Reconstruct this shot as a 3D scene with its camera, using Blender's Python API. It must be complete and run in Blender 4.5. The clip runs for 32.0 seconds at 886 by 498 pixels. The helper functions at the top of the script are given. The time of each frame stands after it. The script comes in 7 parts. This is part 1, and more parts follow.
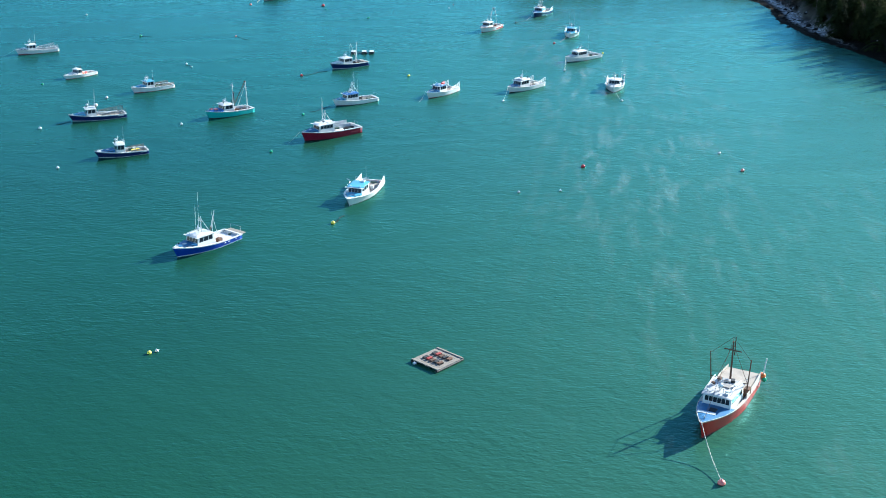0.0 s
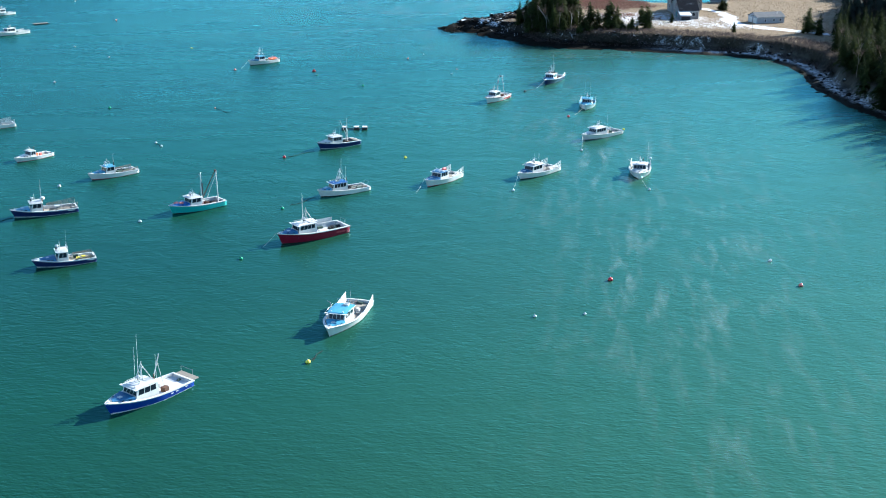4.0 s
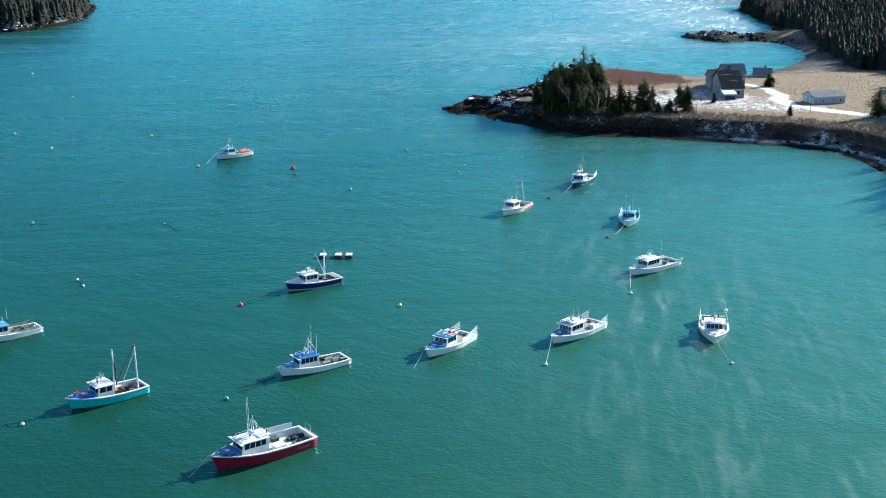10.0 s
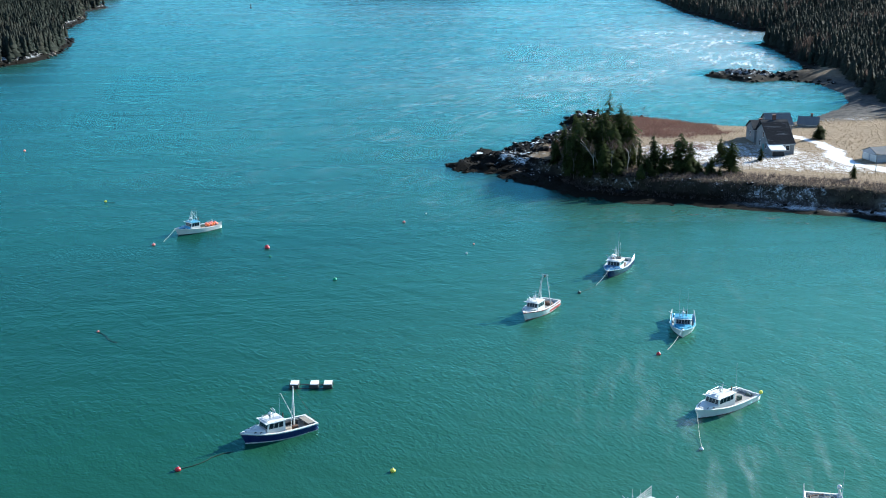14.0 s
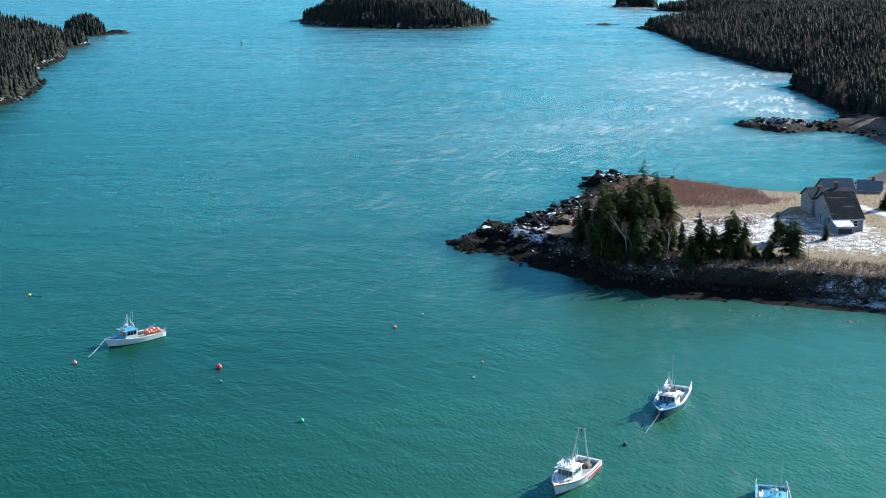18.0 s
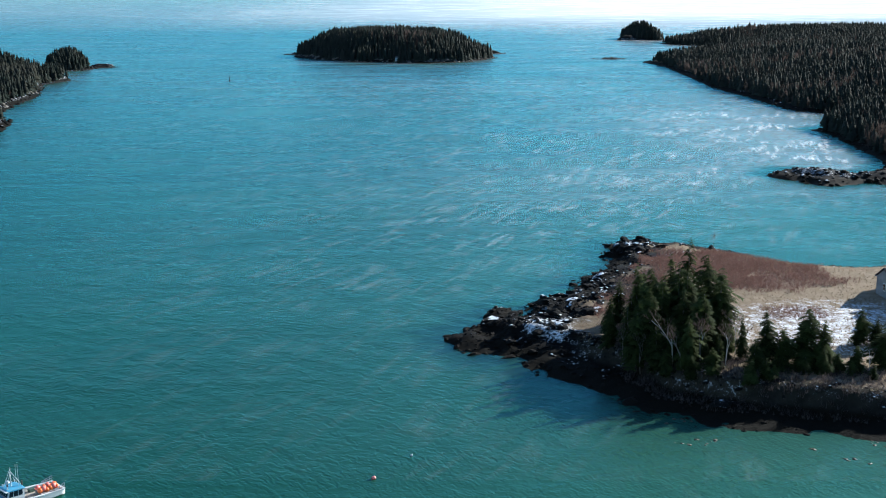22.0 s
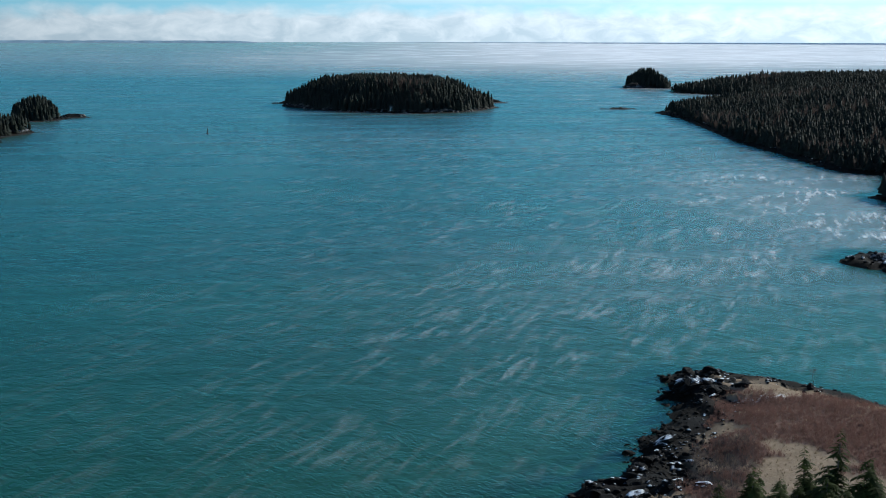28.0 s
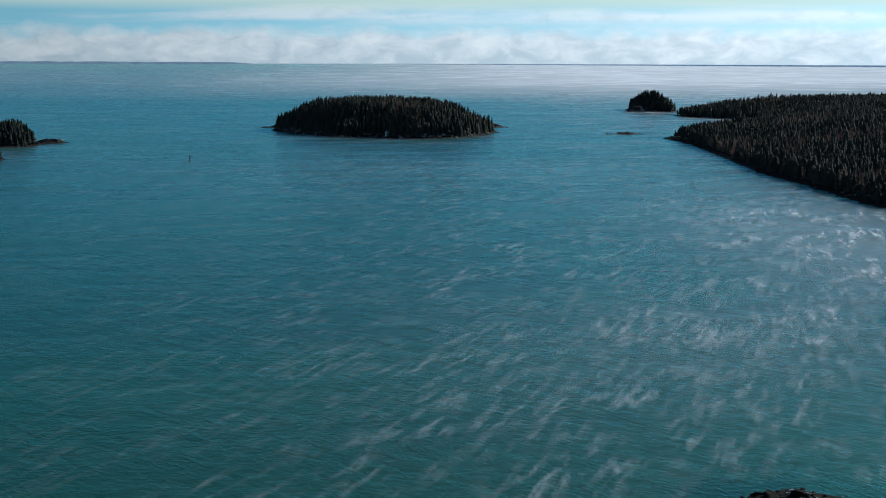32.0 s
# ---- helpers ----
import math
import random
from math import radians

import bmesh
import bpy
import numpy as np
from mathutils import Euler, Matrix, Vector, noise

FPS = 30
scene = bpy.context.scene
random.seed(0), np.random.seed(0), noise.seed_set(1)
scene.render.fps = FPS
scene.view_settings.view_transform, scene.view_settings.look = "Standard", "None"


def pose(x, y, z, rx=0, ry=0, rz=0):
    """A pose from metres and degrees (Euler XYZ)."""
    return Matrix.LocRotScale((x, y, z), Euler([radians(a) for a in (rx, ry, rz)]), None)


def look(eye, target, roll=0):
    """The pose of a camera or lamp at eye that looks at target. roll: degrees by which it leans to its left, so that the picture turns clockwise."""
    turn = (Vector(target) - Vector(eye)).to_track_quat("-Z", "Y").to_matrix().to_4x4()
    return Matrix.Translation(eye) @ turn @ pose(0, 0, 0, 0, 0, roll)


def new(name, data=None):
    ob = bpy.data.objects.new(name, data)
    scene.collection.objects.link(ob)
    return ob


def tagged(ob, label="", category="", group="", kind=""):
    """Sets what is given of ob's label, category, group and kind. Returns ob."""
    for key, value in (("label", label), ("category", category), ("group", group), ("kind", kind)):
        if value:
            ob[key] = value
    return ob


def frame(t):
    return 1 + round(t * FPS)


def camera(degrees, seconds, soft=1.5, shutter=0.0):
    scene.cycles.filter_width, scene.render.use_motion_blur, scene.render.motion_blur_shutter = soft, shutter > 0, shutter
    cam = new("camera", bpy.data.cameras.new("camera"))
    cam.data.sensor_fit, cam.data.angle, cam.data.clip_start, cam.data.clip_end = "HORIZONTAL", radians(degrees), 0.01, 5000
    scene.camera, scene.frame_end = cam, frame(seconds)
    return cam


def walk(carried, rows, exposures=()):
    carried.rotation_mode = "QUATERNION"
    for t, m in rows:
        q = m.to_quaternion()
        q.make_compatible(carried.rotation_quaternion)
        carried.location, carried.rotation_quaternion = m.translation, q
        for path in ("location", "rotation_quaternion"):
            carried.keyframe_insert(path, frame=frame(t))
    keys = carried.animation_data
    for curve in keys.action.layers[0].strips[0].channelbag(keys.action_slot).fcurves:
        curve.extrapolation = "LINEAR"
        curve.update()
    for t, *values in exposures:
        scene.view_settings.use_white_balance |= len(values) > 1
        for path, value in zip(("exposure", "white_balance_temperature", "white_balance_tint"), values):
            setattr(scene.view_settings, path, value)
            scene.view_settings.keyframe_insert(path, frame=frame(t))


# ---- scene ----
cam = camera(41.0, 32.0, 1.0)
PATH = [
    (0, (-17.07, -87.81, 65.04), (-16.45, 5.61, 29.39), -0.03),
    (1, (-16.89, -78.63, 65.04), (-16.34, 15.17, 30.38), -0.05),
    (2, (-16.71, -69.32, 65.04), (-16.23, 24.82, 31.30), -0.07),
    (3, (-16.53, -59.77, 65.04), (-16.13, 34.65, 32.12), -0.09),
    (4, (-16.36, -49.90, 65.03), (-16.02, 44.77, 32.82), -0.11),
    (5, (-16.21, -39.70, 65.03), (-15.94, 55.18, 33.44), -0.13),
    (6, (-16.13, -29.21, 65.03), (-15.91, 65.87, 34.06), -0.15),
    (7, (-16.14, -18.44, 65.02), (-15.96, 76.88, 34.77), -0.16),
    (8, (-16.24, -7.32, 65.02), (-16.09, 88.23, 35.51), -0.17),
    (9, (-16.43, 4.24, 65.02), (-16.31, 100.00, 36.20), -0.17),
    (10, (-16.68, 16.31, 65.01), (-16.57, 112.24, 36.77), -0.17),
    (11, (-16.93, 28.93, 65.01), (-16.83, 124.99, 37.19), -0.17),
    (12, (-17.17, 42.04, 65.01), (-17.08, 138.21, 37.60), -0.16),
    (13, (-17.38, 55.50, 65.00), (-17.29, 151.83, 38.15), -0.16),
    (14, (-17.56, 69.20, 65.00), (-17.46, 165.71, 38.80), -0.14),
    (15, (-17.67, 83.05, 65.00), (-17.57, 179.74, 39.48), -0.13),
    (16, (-17.71, 96.97, 65.00), (-17.61, 193.83, 40.14), -0.12),
    (17, (-17.65, 110.91, 64.99), (-17.56, 207.94, 40.77), -0.10),
    (18, (-17.52, 124.83, 64.99), (-17.44, 222.01, 41.39), -0.09),
    (19, (-17.35, 138.70, 64.99), (-17.27, 236.02, 42.01), -0.07),
    (20, (-17.16, 152.50, 64.98), (-17.09, 249.97, 42.64), -0.05),
    (21, (-16.97, 166.25, 64.98), (-16.90, 263.86, 43.26), -0.04),
    (22, (-16.80, 179.96, 64.98), (-16.73, 277.70, 43.86), -0.02),
    (23, (-16.69, 193.62, 64.97), (-16.60, 291.50, 44.47), 0.00),
    (24, (-16.63, 207.27, 64.97), (-16.52, 305.28, 45.11), 0.02),
    (25, (-16.66, 220.92, 64.97), (-16.51, 319.06, 45.77), 0.04),
    (26, (-16.76, 234.60, 64.97), (-16.56, 332.86, 46.41), 0.06),
    (27, (-16.91, 248.30, 64.96), (-16.66, 346.66, 46.97), 0.08),
    (28, (-17.12, 262.00, 64.96), (-16.81, 360.46, 47.49), 0.10),
    (29, (-17.38, 275.68, 64.96), (-17.00, 374.23, 48.00), 0.12),
    (30, (-17.67, 289.30, 64.95), (-17.22, 387.93, 48.47), 0.14),
    (31, (-18.00, 302.89, 64.95), (-17.47, 401.58, 48.87), 0.16),
    (32, (-18.34, 316.45, 64.95), (-17.73, 415.21, 49.23), 0.18),
]
walk(cam, [(t, look(eye, target, roll)) for t, eye, target, roll in PATH],
     [(0, 1.7, 5700, 5), (3, 1.64, 5700, 5), (6, 1.57, 5700, 4), (14, 1.48, 5700, 4), (20, 1.35, 5700, 5), (25, 0.78, 5700, 6), (28, 0.38, 5700, 5), (32, 0.1, 5700, 5)])

# ---------------------------------------------------------------- light
SUN_AZ, SUN_EL = 53.0, 23.5          # degrees to the right of +y, above the sea
world = bpy.data.worlds.new("world")
scene.world = world
world.use_nodes = True
wn = world.node_tree
sky = wn.nodes.new("ShaderNodeTexSky")
sky.sky_type, sky.sun_disc = "NISHITA", False
sky.sun_elevation, sky.sun_rotation = radians(SUN_EL), radians(SUN_AZ)
sky.air_density, sky.dust_density, sky.ozone_density = 1.0, 0.0, 3.0
wn.links.new(sky.outputs[0], wn.nodes["Background"].inputs[0])
wn.nodes["Background"].inputs[1].default_value = 0.085
sun = new("sun", bpy.data.lights.new("sun", "SUN"))
sun.data.energy, sun.data.angle, sun.data.color = 5.0, radians(0.6), (1.0, 0.93, 0.82)
sun.matrix_world = look((0, 0, 0), (-math.sin(radians(SUN_AZ)) * math.cos(radians(SUN_EL)),
                                    -math.cos(radians(SUN_AZ)) * math.cos(radians(SUN_EL)), -math.sin(radians(SUN_EL))))

# ---------------------------------------------------------------- materials
class Nodes:
    """Short hand for a node tree."""

    def __init__(self, name):
        self.m = bpy.data.materials.new(name)
        self.m.use_nodes = True
        self.t = self.m.node_tree
        self.bsdf = self.t.nodes["Principled BSDF"]
        self.out = self.t.nodes["Material Output"]

    def n(self, kind, **kw):
        node = self.t.nodes.new("ShaderNode" + kind)
        for k, v in kw.items():
            if k in ("operation", "data_type", "blend_type", "attribute_name", "noise_dimensions", "feature", "mode"):
                if k == "operation":
                    node.operation = v
                elif k == "data_type":
                    node.data_type = v
                elif k == "blend_type":
                    node.blend_type = v
                elif k == "attribute_name":
                    node.attribute_name = v
                elif k == "feature":
                    node.feature = v
        return node

    def link(self, a, b):
        self.t.links.new(a, b)

    def set(self, sock, value):
        if isinstance(value, bpy.types.NodeSocket):
            self.link(value, sock)
        else:
            sock.default_value = value

    def coords(self, scale=(1, 1, 1), rot=(0, 0, 0), world_space=False):
        mp = self.n("Mapping")
        if world_space:
            self.link(self.n("NewGeometry").outputs["Position"], mp.inputs[0])
        else:
            self.link(self.n("TexCoord").outputs["Object"], mp.inputs[0])
        mp.inputs["Scale"].default_value = scale
        mp.inputs["Rotation"].default_value = [radians(a) for a in rot]
        return mp.outputs[0]

    def streaks(self, across, along, turn):
        """World coordinates drawn out along a compass direction, in metres across and along."""
        a, b = self.n("Mapping"), self.n("Mapping")
        self.link(self.n("NewGeometry").outputs["Position"], a.inputs[0])
        a.inputs["Rotation"].default_value = (0, 0, radians(turn))
        self.link(a.outputs[0], b.inputs[0])
        b.inputs["Scale"].default_value = (1 / across, 1 / along, 0.0)
        return b.outputs[0]

    def noise(self, vec, scale, detail=4.0, rough=0.55, distort=0.0):
        nd = self.n("TexNoise")
        self.link(vec, nd.inputs["Vector"])
        nd.inputs["Scale"].default_value = scale
        nd.inputs["Detail"].default_value = detail
        nd.inputs["Roughness"].default_value = rough
        nd.inputs["Distortion"].default_value = distort
        return nd.outputs["Fac"]

    def ramp(self, fac, lo, hi, a=0.0, b=1.0):
        nd = self.n("MapRange")
        self.set(nd.inputs[0], fac)
        for i, v in enumerate((lo, hi, a, b)):
            nd.inputs[i + 1].default_value = v
        return nd.outputs[0]

    def mix(self, fac, a, b):
        nd = self.n("Mix", data_type="RGBA")
        self.set(nd.inputs[0], fac)
        self.set(nd.inputs[6], a if isinstance(a, bpy.types.NodeSocket) else (*a, 1))
        self.set(nd.inputs[7], b if isinstance(b, bpy.types.NodeSocket) else (*b, 1))
        return nd.outputs[2]

    def math(self, op, a, b=0.0):
        nd = self.n("Math", operation=op)
        self.set(nd.inputs[0], a)
        self.set(nd.inputs[1], b)
        return nd.outputs[0]

    def bump(self, height, strength, distance, normal=None):
        nd = self.n("Bump")
        nd.inputs["Strength"].default_value = strength
        nd.inputs["Distance"].default_value = distance
        self.link(height, nd.inputs["Height"])
        if normal is not None:
            self.link(normal, nd.inputs["Normal"])
        return nd.outputs[0]

    def attr(self, name):
        return self.n("Attribute", attribute_name=name).outputs["Fac"]

    def done(self, color=None, rough=0.6, metal=0.0, normal=None, spec=None):
        if color is not None:
            self.set(self.bsdf.inputs["Base Color"], color if isinstance(color, bpy.types.NodeSocket) else (*color, 1))
        self.set(self.bsdf.inputs["Roughness"], rough)
        self.set(self.bsdf.inputs["Metallic"], metal)
        if spec is not None:
            self.set(self.bsdf.inputs["Specular IOR Level"], spec)
        if normal is not None:
            self.link(normal, self.bsdf.inputs["Normal"])
        return self.m


def painted(name, color, rough=0.45, wear=0.12, dirt=(0.10, 0.09, 0.07), streak=True):
    """Weathered paint: faint blotches, run-down streaks, and slight relief."""
    k = Nodes(name)
    v = k.coords()
    big = k.noise(v, 0.9, 5)
    fine = k.noise(k.coords((6, 6, 0.7)), 2.2, 5)
    c = k.mix(k.ramp(big, 0.35, 0.75, 0.0, wear), color, dirt)
    if streak:
        c = k.mix(k.ramp(fine, 0.55, 0.8, 0.0, wear * 1.6), c, dirt)
    r = k.ramp(fine, 0.2, 0.8, rough - 0.08, rough + 0.12)
    return k.done(c, r, 0.0, k.bump(k.noise(v, 9, 3), 0.15, 0.01), 0.25)


def plain(name, color, rough=0.5, metal=0.0, scale=6.0, vary=0.25):
    k = Nodes(name)
    f = k.noise(k.coords(), scale, 4)
    dark = tuple(c * (1 - vary) for c in color)
    light = tuple(min(1, c * (1 + vary * 0.5)) for c in color)
    return k.done(k.mix(k.ramp(f, 0.3, 0.7), dark, light), rough, metal)


# water: green-blue, sunlit below a rippled surface
k = Nodes("harbour_water")
p = k.coords(world_space=True)
patch = k.noise(k.streaks(90, 250, 70), 1.0, 3, 0.5, 0.3)
shoal = k.attr("shoal")
deep = k.mix(k.ramp(patch, 0.35, 0.65), (0.008, 0.042, 0.0240), (0.010, 0.056, 0.0305))
# sun-side brightness put into the water colour, and the pale cove
deep = k.mix(k.attr("silt"), deep, (0.040, 0.122, 0.080))
water_color = k.mix(shoal, deep, (0.028, 0.07, 0.048))
sunken = k.math("MULTIPLY", k.attr("sunken"), k.ramp(k.noise(k.streaks(4, 9, 60), 1.0, 4, 0.6, 0.6), 0.34, 0.58))
water_color = k.mix(sunken, water_color, (0.004, 0.012, 0.016))      # weed-covered ledge under the surface
place = k.n("SeparateXYZ")
k.link(p, place.inputs[0])
outer = k.ramp(place.outputs[1], 90.0, 240.0)          # the wind veers from the inner harbour to the bay
ripples = []
for across, along in ((0.38, 0.8), (0.75, 1.6)):
    inside, outside = k.noise(k.streaks(across, along * 1.2, 94), 1.0, 2, 0.5, 0.4), k.noise(k.streaks(across, along, 152), 1.0, 2, 0.5, 0.4)
    ripples.append(k.math("ADD", inside, k.math("MULTIPLY", k.math("SUBTRACT", outside, inside), outer)))
w2 = k.noise(k.streaks(0.36, 0.75, 124), 1.0, 2, 0.5, 0.4)
w4 = k.noise(k.streaks(4.0, 10.0, 134), 1.0, 2, 0.5, 0.4)
gust = k.ramp(k.noise(k.streaks(26, 120, 84), 1.0, 4, 0.6, 0.8), 0.36, 0.66, 0.5, 1.3)
lee = k.math("MULTIPLY", k.math("SUBTRACT", 1.0, k.math("MULTIPLY", shoal, 0.75)), k.ramp(place.outputs[1], 60.0, 420.0, 0.75, 1.8))
h = k.math("ADD", k.math("MULTIPLY", ripples[0], 0.42), k.math("ADD", k.math("MULTIPLY", w2, 0.30), k.math("MULTIPLY", ripples[1], 0.75)))
h = k.math("ADD", k.math("MULTIPLY", k.math("MULTIPLY", h, gust), lee), k.math("MULTIPLY", w4, k.ramp(place.outputs[1], 120.0, 520.0, 0.7, 2.4)))
ripple = k.bump(h, 1.0, 0.14)
k.done(water_color, 0.7, 0.0, ripple, 0.0)
gloss = k.n("BsdfGlossy")
gloss.inputs["Color"].default_value = (0.22, 0.595, 0.635, 1)
bands = k.noise(k.streaks(18, 125, 80), 1.0, 6, 0.65, 0.5)
k.link(k.ramp(bands, 0.3, 0.7, 0.16, 0.34), gloss.inputs["Roughness"])
k.link(ripple, gloss.inputs["Normal"])
fresnel = k.n("Fresnel")
fresnel.inputs["IOR"].default_value = 1.36
k.link(ripple, fresnel.inputs["Normal"])
ms = k.n("MixShader")
k.link(fresnel.outputs[0], ms.inputs[0])
k.link(k.bsdf.outputs[0], ms.inputs[1])
k.link(gloss.outputs[0], ms.inputs[2])
k.link(ms.outputs[0], k.out.inputs[0])
WATER = k.m

# ground of the shore: dead grass, snow, ledge rock, weed at the tide line
k = Nodes("winter_shore_ground")
p = k.coords(world_space=True)
z = k.n("SeparateXYZ")
k.link(p, z.inputs[0])
n_mid, n_fine = k.noise(p, 0.45, 6, 0.65), k.noise(p, 2.2, 6, 0.75)
grass = k.mix(k.ramp(n_mid, 0.3, 0.7), (0.19, 0.14, 0.09), (0.31, 0.24, 0.165))
grass = k.mix(k.ramp(n_fine, 0.42, 0.75, 0, 0.6), grass, (0.16, 0.105, 0.055))
brush = k.mix(k.ramp(n_fine, 0.3, 0.7), (0.09, 0.052, 0.042), (0.19, 0.12, 0.095))
c = k.mix(k.attr("brush"), grass, brush)
# forest litter; also the south bank's dark soil with its shade put in
litter_bank_shade = k.mix(k.ramp(n_mid, 0.3, 0.7), (0.022, 0.020, 0.014), (0.06, 0.048, 0.032))
c = k.mix(k.attr("forest"), c, litter_bank_shade)
rock = k.mix(k.ramp(n_mid, 0.35, 0.7), (0.003, 0.003, 0.003), (0.016, 0.015, 0.014))
rock = k.mix(k.ramp(n_fine, 0.62, 0.84), rock, (0.022, 0.020, 0.018))
c = k.mix(k.attr("rock"), c, rock)
sand = k.mix(k.ramp(n_mid, 0.35, 0.65), (0.045, 0.042, 0.04), (0.13, 0.115, 0.10))
c = k.mix(k.attr("beach"), c, sand)
snowy = k.math("ADD", k.attr("snow"), k.math("SUBTRACT", k.math("ADD", k.math("MULTIPLY", n_mid, 1.3), k.math("MULTIPLY", n_fine, 1.6)), 1.45))
snowy = k.math("MULTIPLY", snowy, k.ramp(k.attr("snow"), 0.03, 0.2))
c = k.mix(k.ramp(snowy, 0.26, 0.62), c, (0.74, 0.755, 0.78))
weed = k.math("ADD", z.outputs[2], k.math("MULTIPLY", n_mid, -1.1))
weedy_rim = k.math("MULTIPLY", k.ramp(weed, 1.35, 0.75), k.math("SUBTRACT", 1.0, k.math("MULTIPLY", k.attr("beach"), 0.85)))
c = k.mix(weedy_rim, c, k.mix(n_fine, (0.003, 0.0028, 0.002), (0.010, 0.008, 0.005)))
GROUND = k.done(c, 0.85, 0.0, k.bump(k.math("ADD", n_fine, n_mid), 0.7, 0.25), 0.05)


def leafy(name, a, b, rough=0.75):
    k = Nodes(name)
    tint = k.attr("tint")
    p = k.coords(world_space=True)
    c = k.mix(tint, a, b)
    c = k.mix(k.ramp(k.noise(p, 0.9, 3), 0.4, 0.7, 0, 0.45), c, tuple(x * 0.55 for x in a))
    k.done(c, rough, 0.0, None, 0.05)
    ms, tr = k.n("MixShader"), k.n("BsdfTranslucent")
    k.link(c, tr.inputs[0])
    ms.inputs[0].default_value = 0.5
    k.link(k.bsdf.outputs[0], ms.inputs[1])
    k.link(tr.outputs[0], ms.inputs[2])
    k.link(ms.outputs[0], k.out.inputs[0])
    return k.m


# wood needles with distance haze put into the colour, paler than the near ones
SPRUCE_HAZED = leafy("spruce_needles", (0.026, 0.038, 0.031), (0.080, 0.076, 0.058))
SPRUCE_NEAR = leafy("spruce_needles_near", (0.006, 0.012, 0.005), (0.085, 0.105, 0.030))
TWIGS = leafy("bare_twigs", (0.06, 0.045, 0.038), (0.135, 0.10, 0.085))
GREYTWIGS = leafy("grey_bank_twigs", (0.05, 0.040, 0.037), (0.13, 0.105, 0.095))
BRUSH = leafy("red_brush_twigs", (0.115, 0.060, 0.048), (0.23, 0.135, 0.108))
DRYGRASS = leafy("dry_grass", (0.19, 0.14, 0.09), (0.34, 0.265, 0.18))
k = Nodes("bark")
n = k.noise(k.coords((5, 5, 1.2)), 3.0, 6, 0.7)
BARK = k.done(k.mix(n, (0.05, 0.04, 0.032), (0.17, 0.145, 0.12)), 0.9, 0, k.bump(n, 0.6, 0.03))
k = Nodes("pale_birch_bark")
n = k.noise(k.coords((4, 4, 9)), 2.0, 6, 0.7)
BIRCH = k.done(k.mix(k.ramp(n, 0.5, 0.7), (0.30, 0.28, 0.25), (0.10, 0.085, 0.07)), 0.8)
k = Nodes("dark_shore_rock")
p = k.coords(world_space=True)
z = k.n("SeparateXYZ")
k.link(p, z.inputs[0])
n1, n2 = k.noise(p, 0.8, 6, 0.65), k.noise(p, 4.0, 5, 0.7)
stone = k.mix(k.ramp(n1, 0.35, 0.68), (0.003, 0.003, 0.003), (0.016, 0.0155, 0.0145))
stone = k.mix(k.ramp(n2, 0.5, 0.8, 0, 0.6), stone, (0.03, 0.028, 0.026))
stone = k.mix(k.ramp(k.math("ADD", z.outputs[2], k.math("MULTIPLY", n1, -1.2)), 1.0, 0.1), stone, (0.010, 0.008, 0.006))
up = k.n("SeparateXYZ")
k.link(k.n("NewGeometry").outputs["Normal"], up.inputs[0])
ice = k.math("MULTIPLY", k.ramp(k.math("ADD", k.math("MULTIPLY", k.noise(p, 0.2, 3), 0.6), k.math("MULTIPLY", n1, 0.4)), 0.55, 0.60), k.ramp(k.math("ADD", up.outputs[2], k.math("MULTIPLY", n2, 0.5)), 0.85, 1.15))
ice = k.math("MULTIPLY", ice, k.ramp(z.outputs[2], 0.9, 1.5))
stone = k.mix(ice, stone, (0.74, 0.77, 0.80))
ROCK = k.done(stone, 0.8, 0, k.bump(k.math("ADD", n1, n2), 1.0, 0.3), 0.05)
k = Nodes("pale_granite_ledge")
p = k.coords(world_space=True)
n1, n2 = k.noise(p, 0.5, 6, 0.65), k.noise(p, 2.5, 5, 0.7)
stone = k.mix(k.ramp(n1, 0.35, 0.68), (0.06, 0.055, 0.05), (0.26, 0.22, 0.18))
PALEROCK = k.done(k.mix(k.ramp(n2, 0.5, 0.75), stone, (0.03, 0.028, 0.026)), 0.85, 0, k.bump(k.math("ADD", n1, n2), 0.8, 0.3), 0.2)

# ---------------------------------------------------------------- mesh helpers
def part(name, bm, material, parent=None, label="", smooth=False):
    """Links a bmesh as one mesh object, under a thing or a part if one is given."""
    bm.normal_update()
    me = bpy.data.meshes.new(name)
    bm.to_mesh(me)
    bm.free()
    if smooth:
        me.polygons.foreach_set("use_smooth", [True] * len(me.polygons))
    me.materials.append(material)
    ob = new(name, me)
    if parent is not None:
        ob.parent = parent
    if label:
        tagged(ob, label)
    return ob


def thing(name, label, category, group="", kind=""):
    return tagged(new(name), label, category, group, kind)


def add_box(bm, c, s, rz=0.0, m=None, bevel=0.0):
    """A box with centre c and full sizes s."""
    mat = Matrix.Translation(c) @ Matrix.Rotation(rz, 4, "Z") @ (m or Matrix.Identity(4))
    r = bmesh.ops.create_cube(bm, size=1.0, matrix=mat @ Matrix.Diagonal((*s, 1)))
    if bevel:
        bmesh.ops.bevel(bm, geom=list({e for v in r["verts"] for e in v.link_edges}), offset=bevel, segments=2, affect="EDGES", profile=0.5)
    return bm


def box(c, s, rz=0.0, bevel=0.0, m=None):
    return add_box(bmesh.new(), c, s, rz, m, bevel)


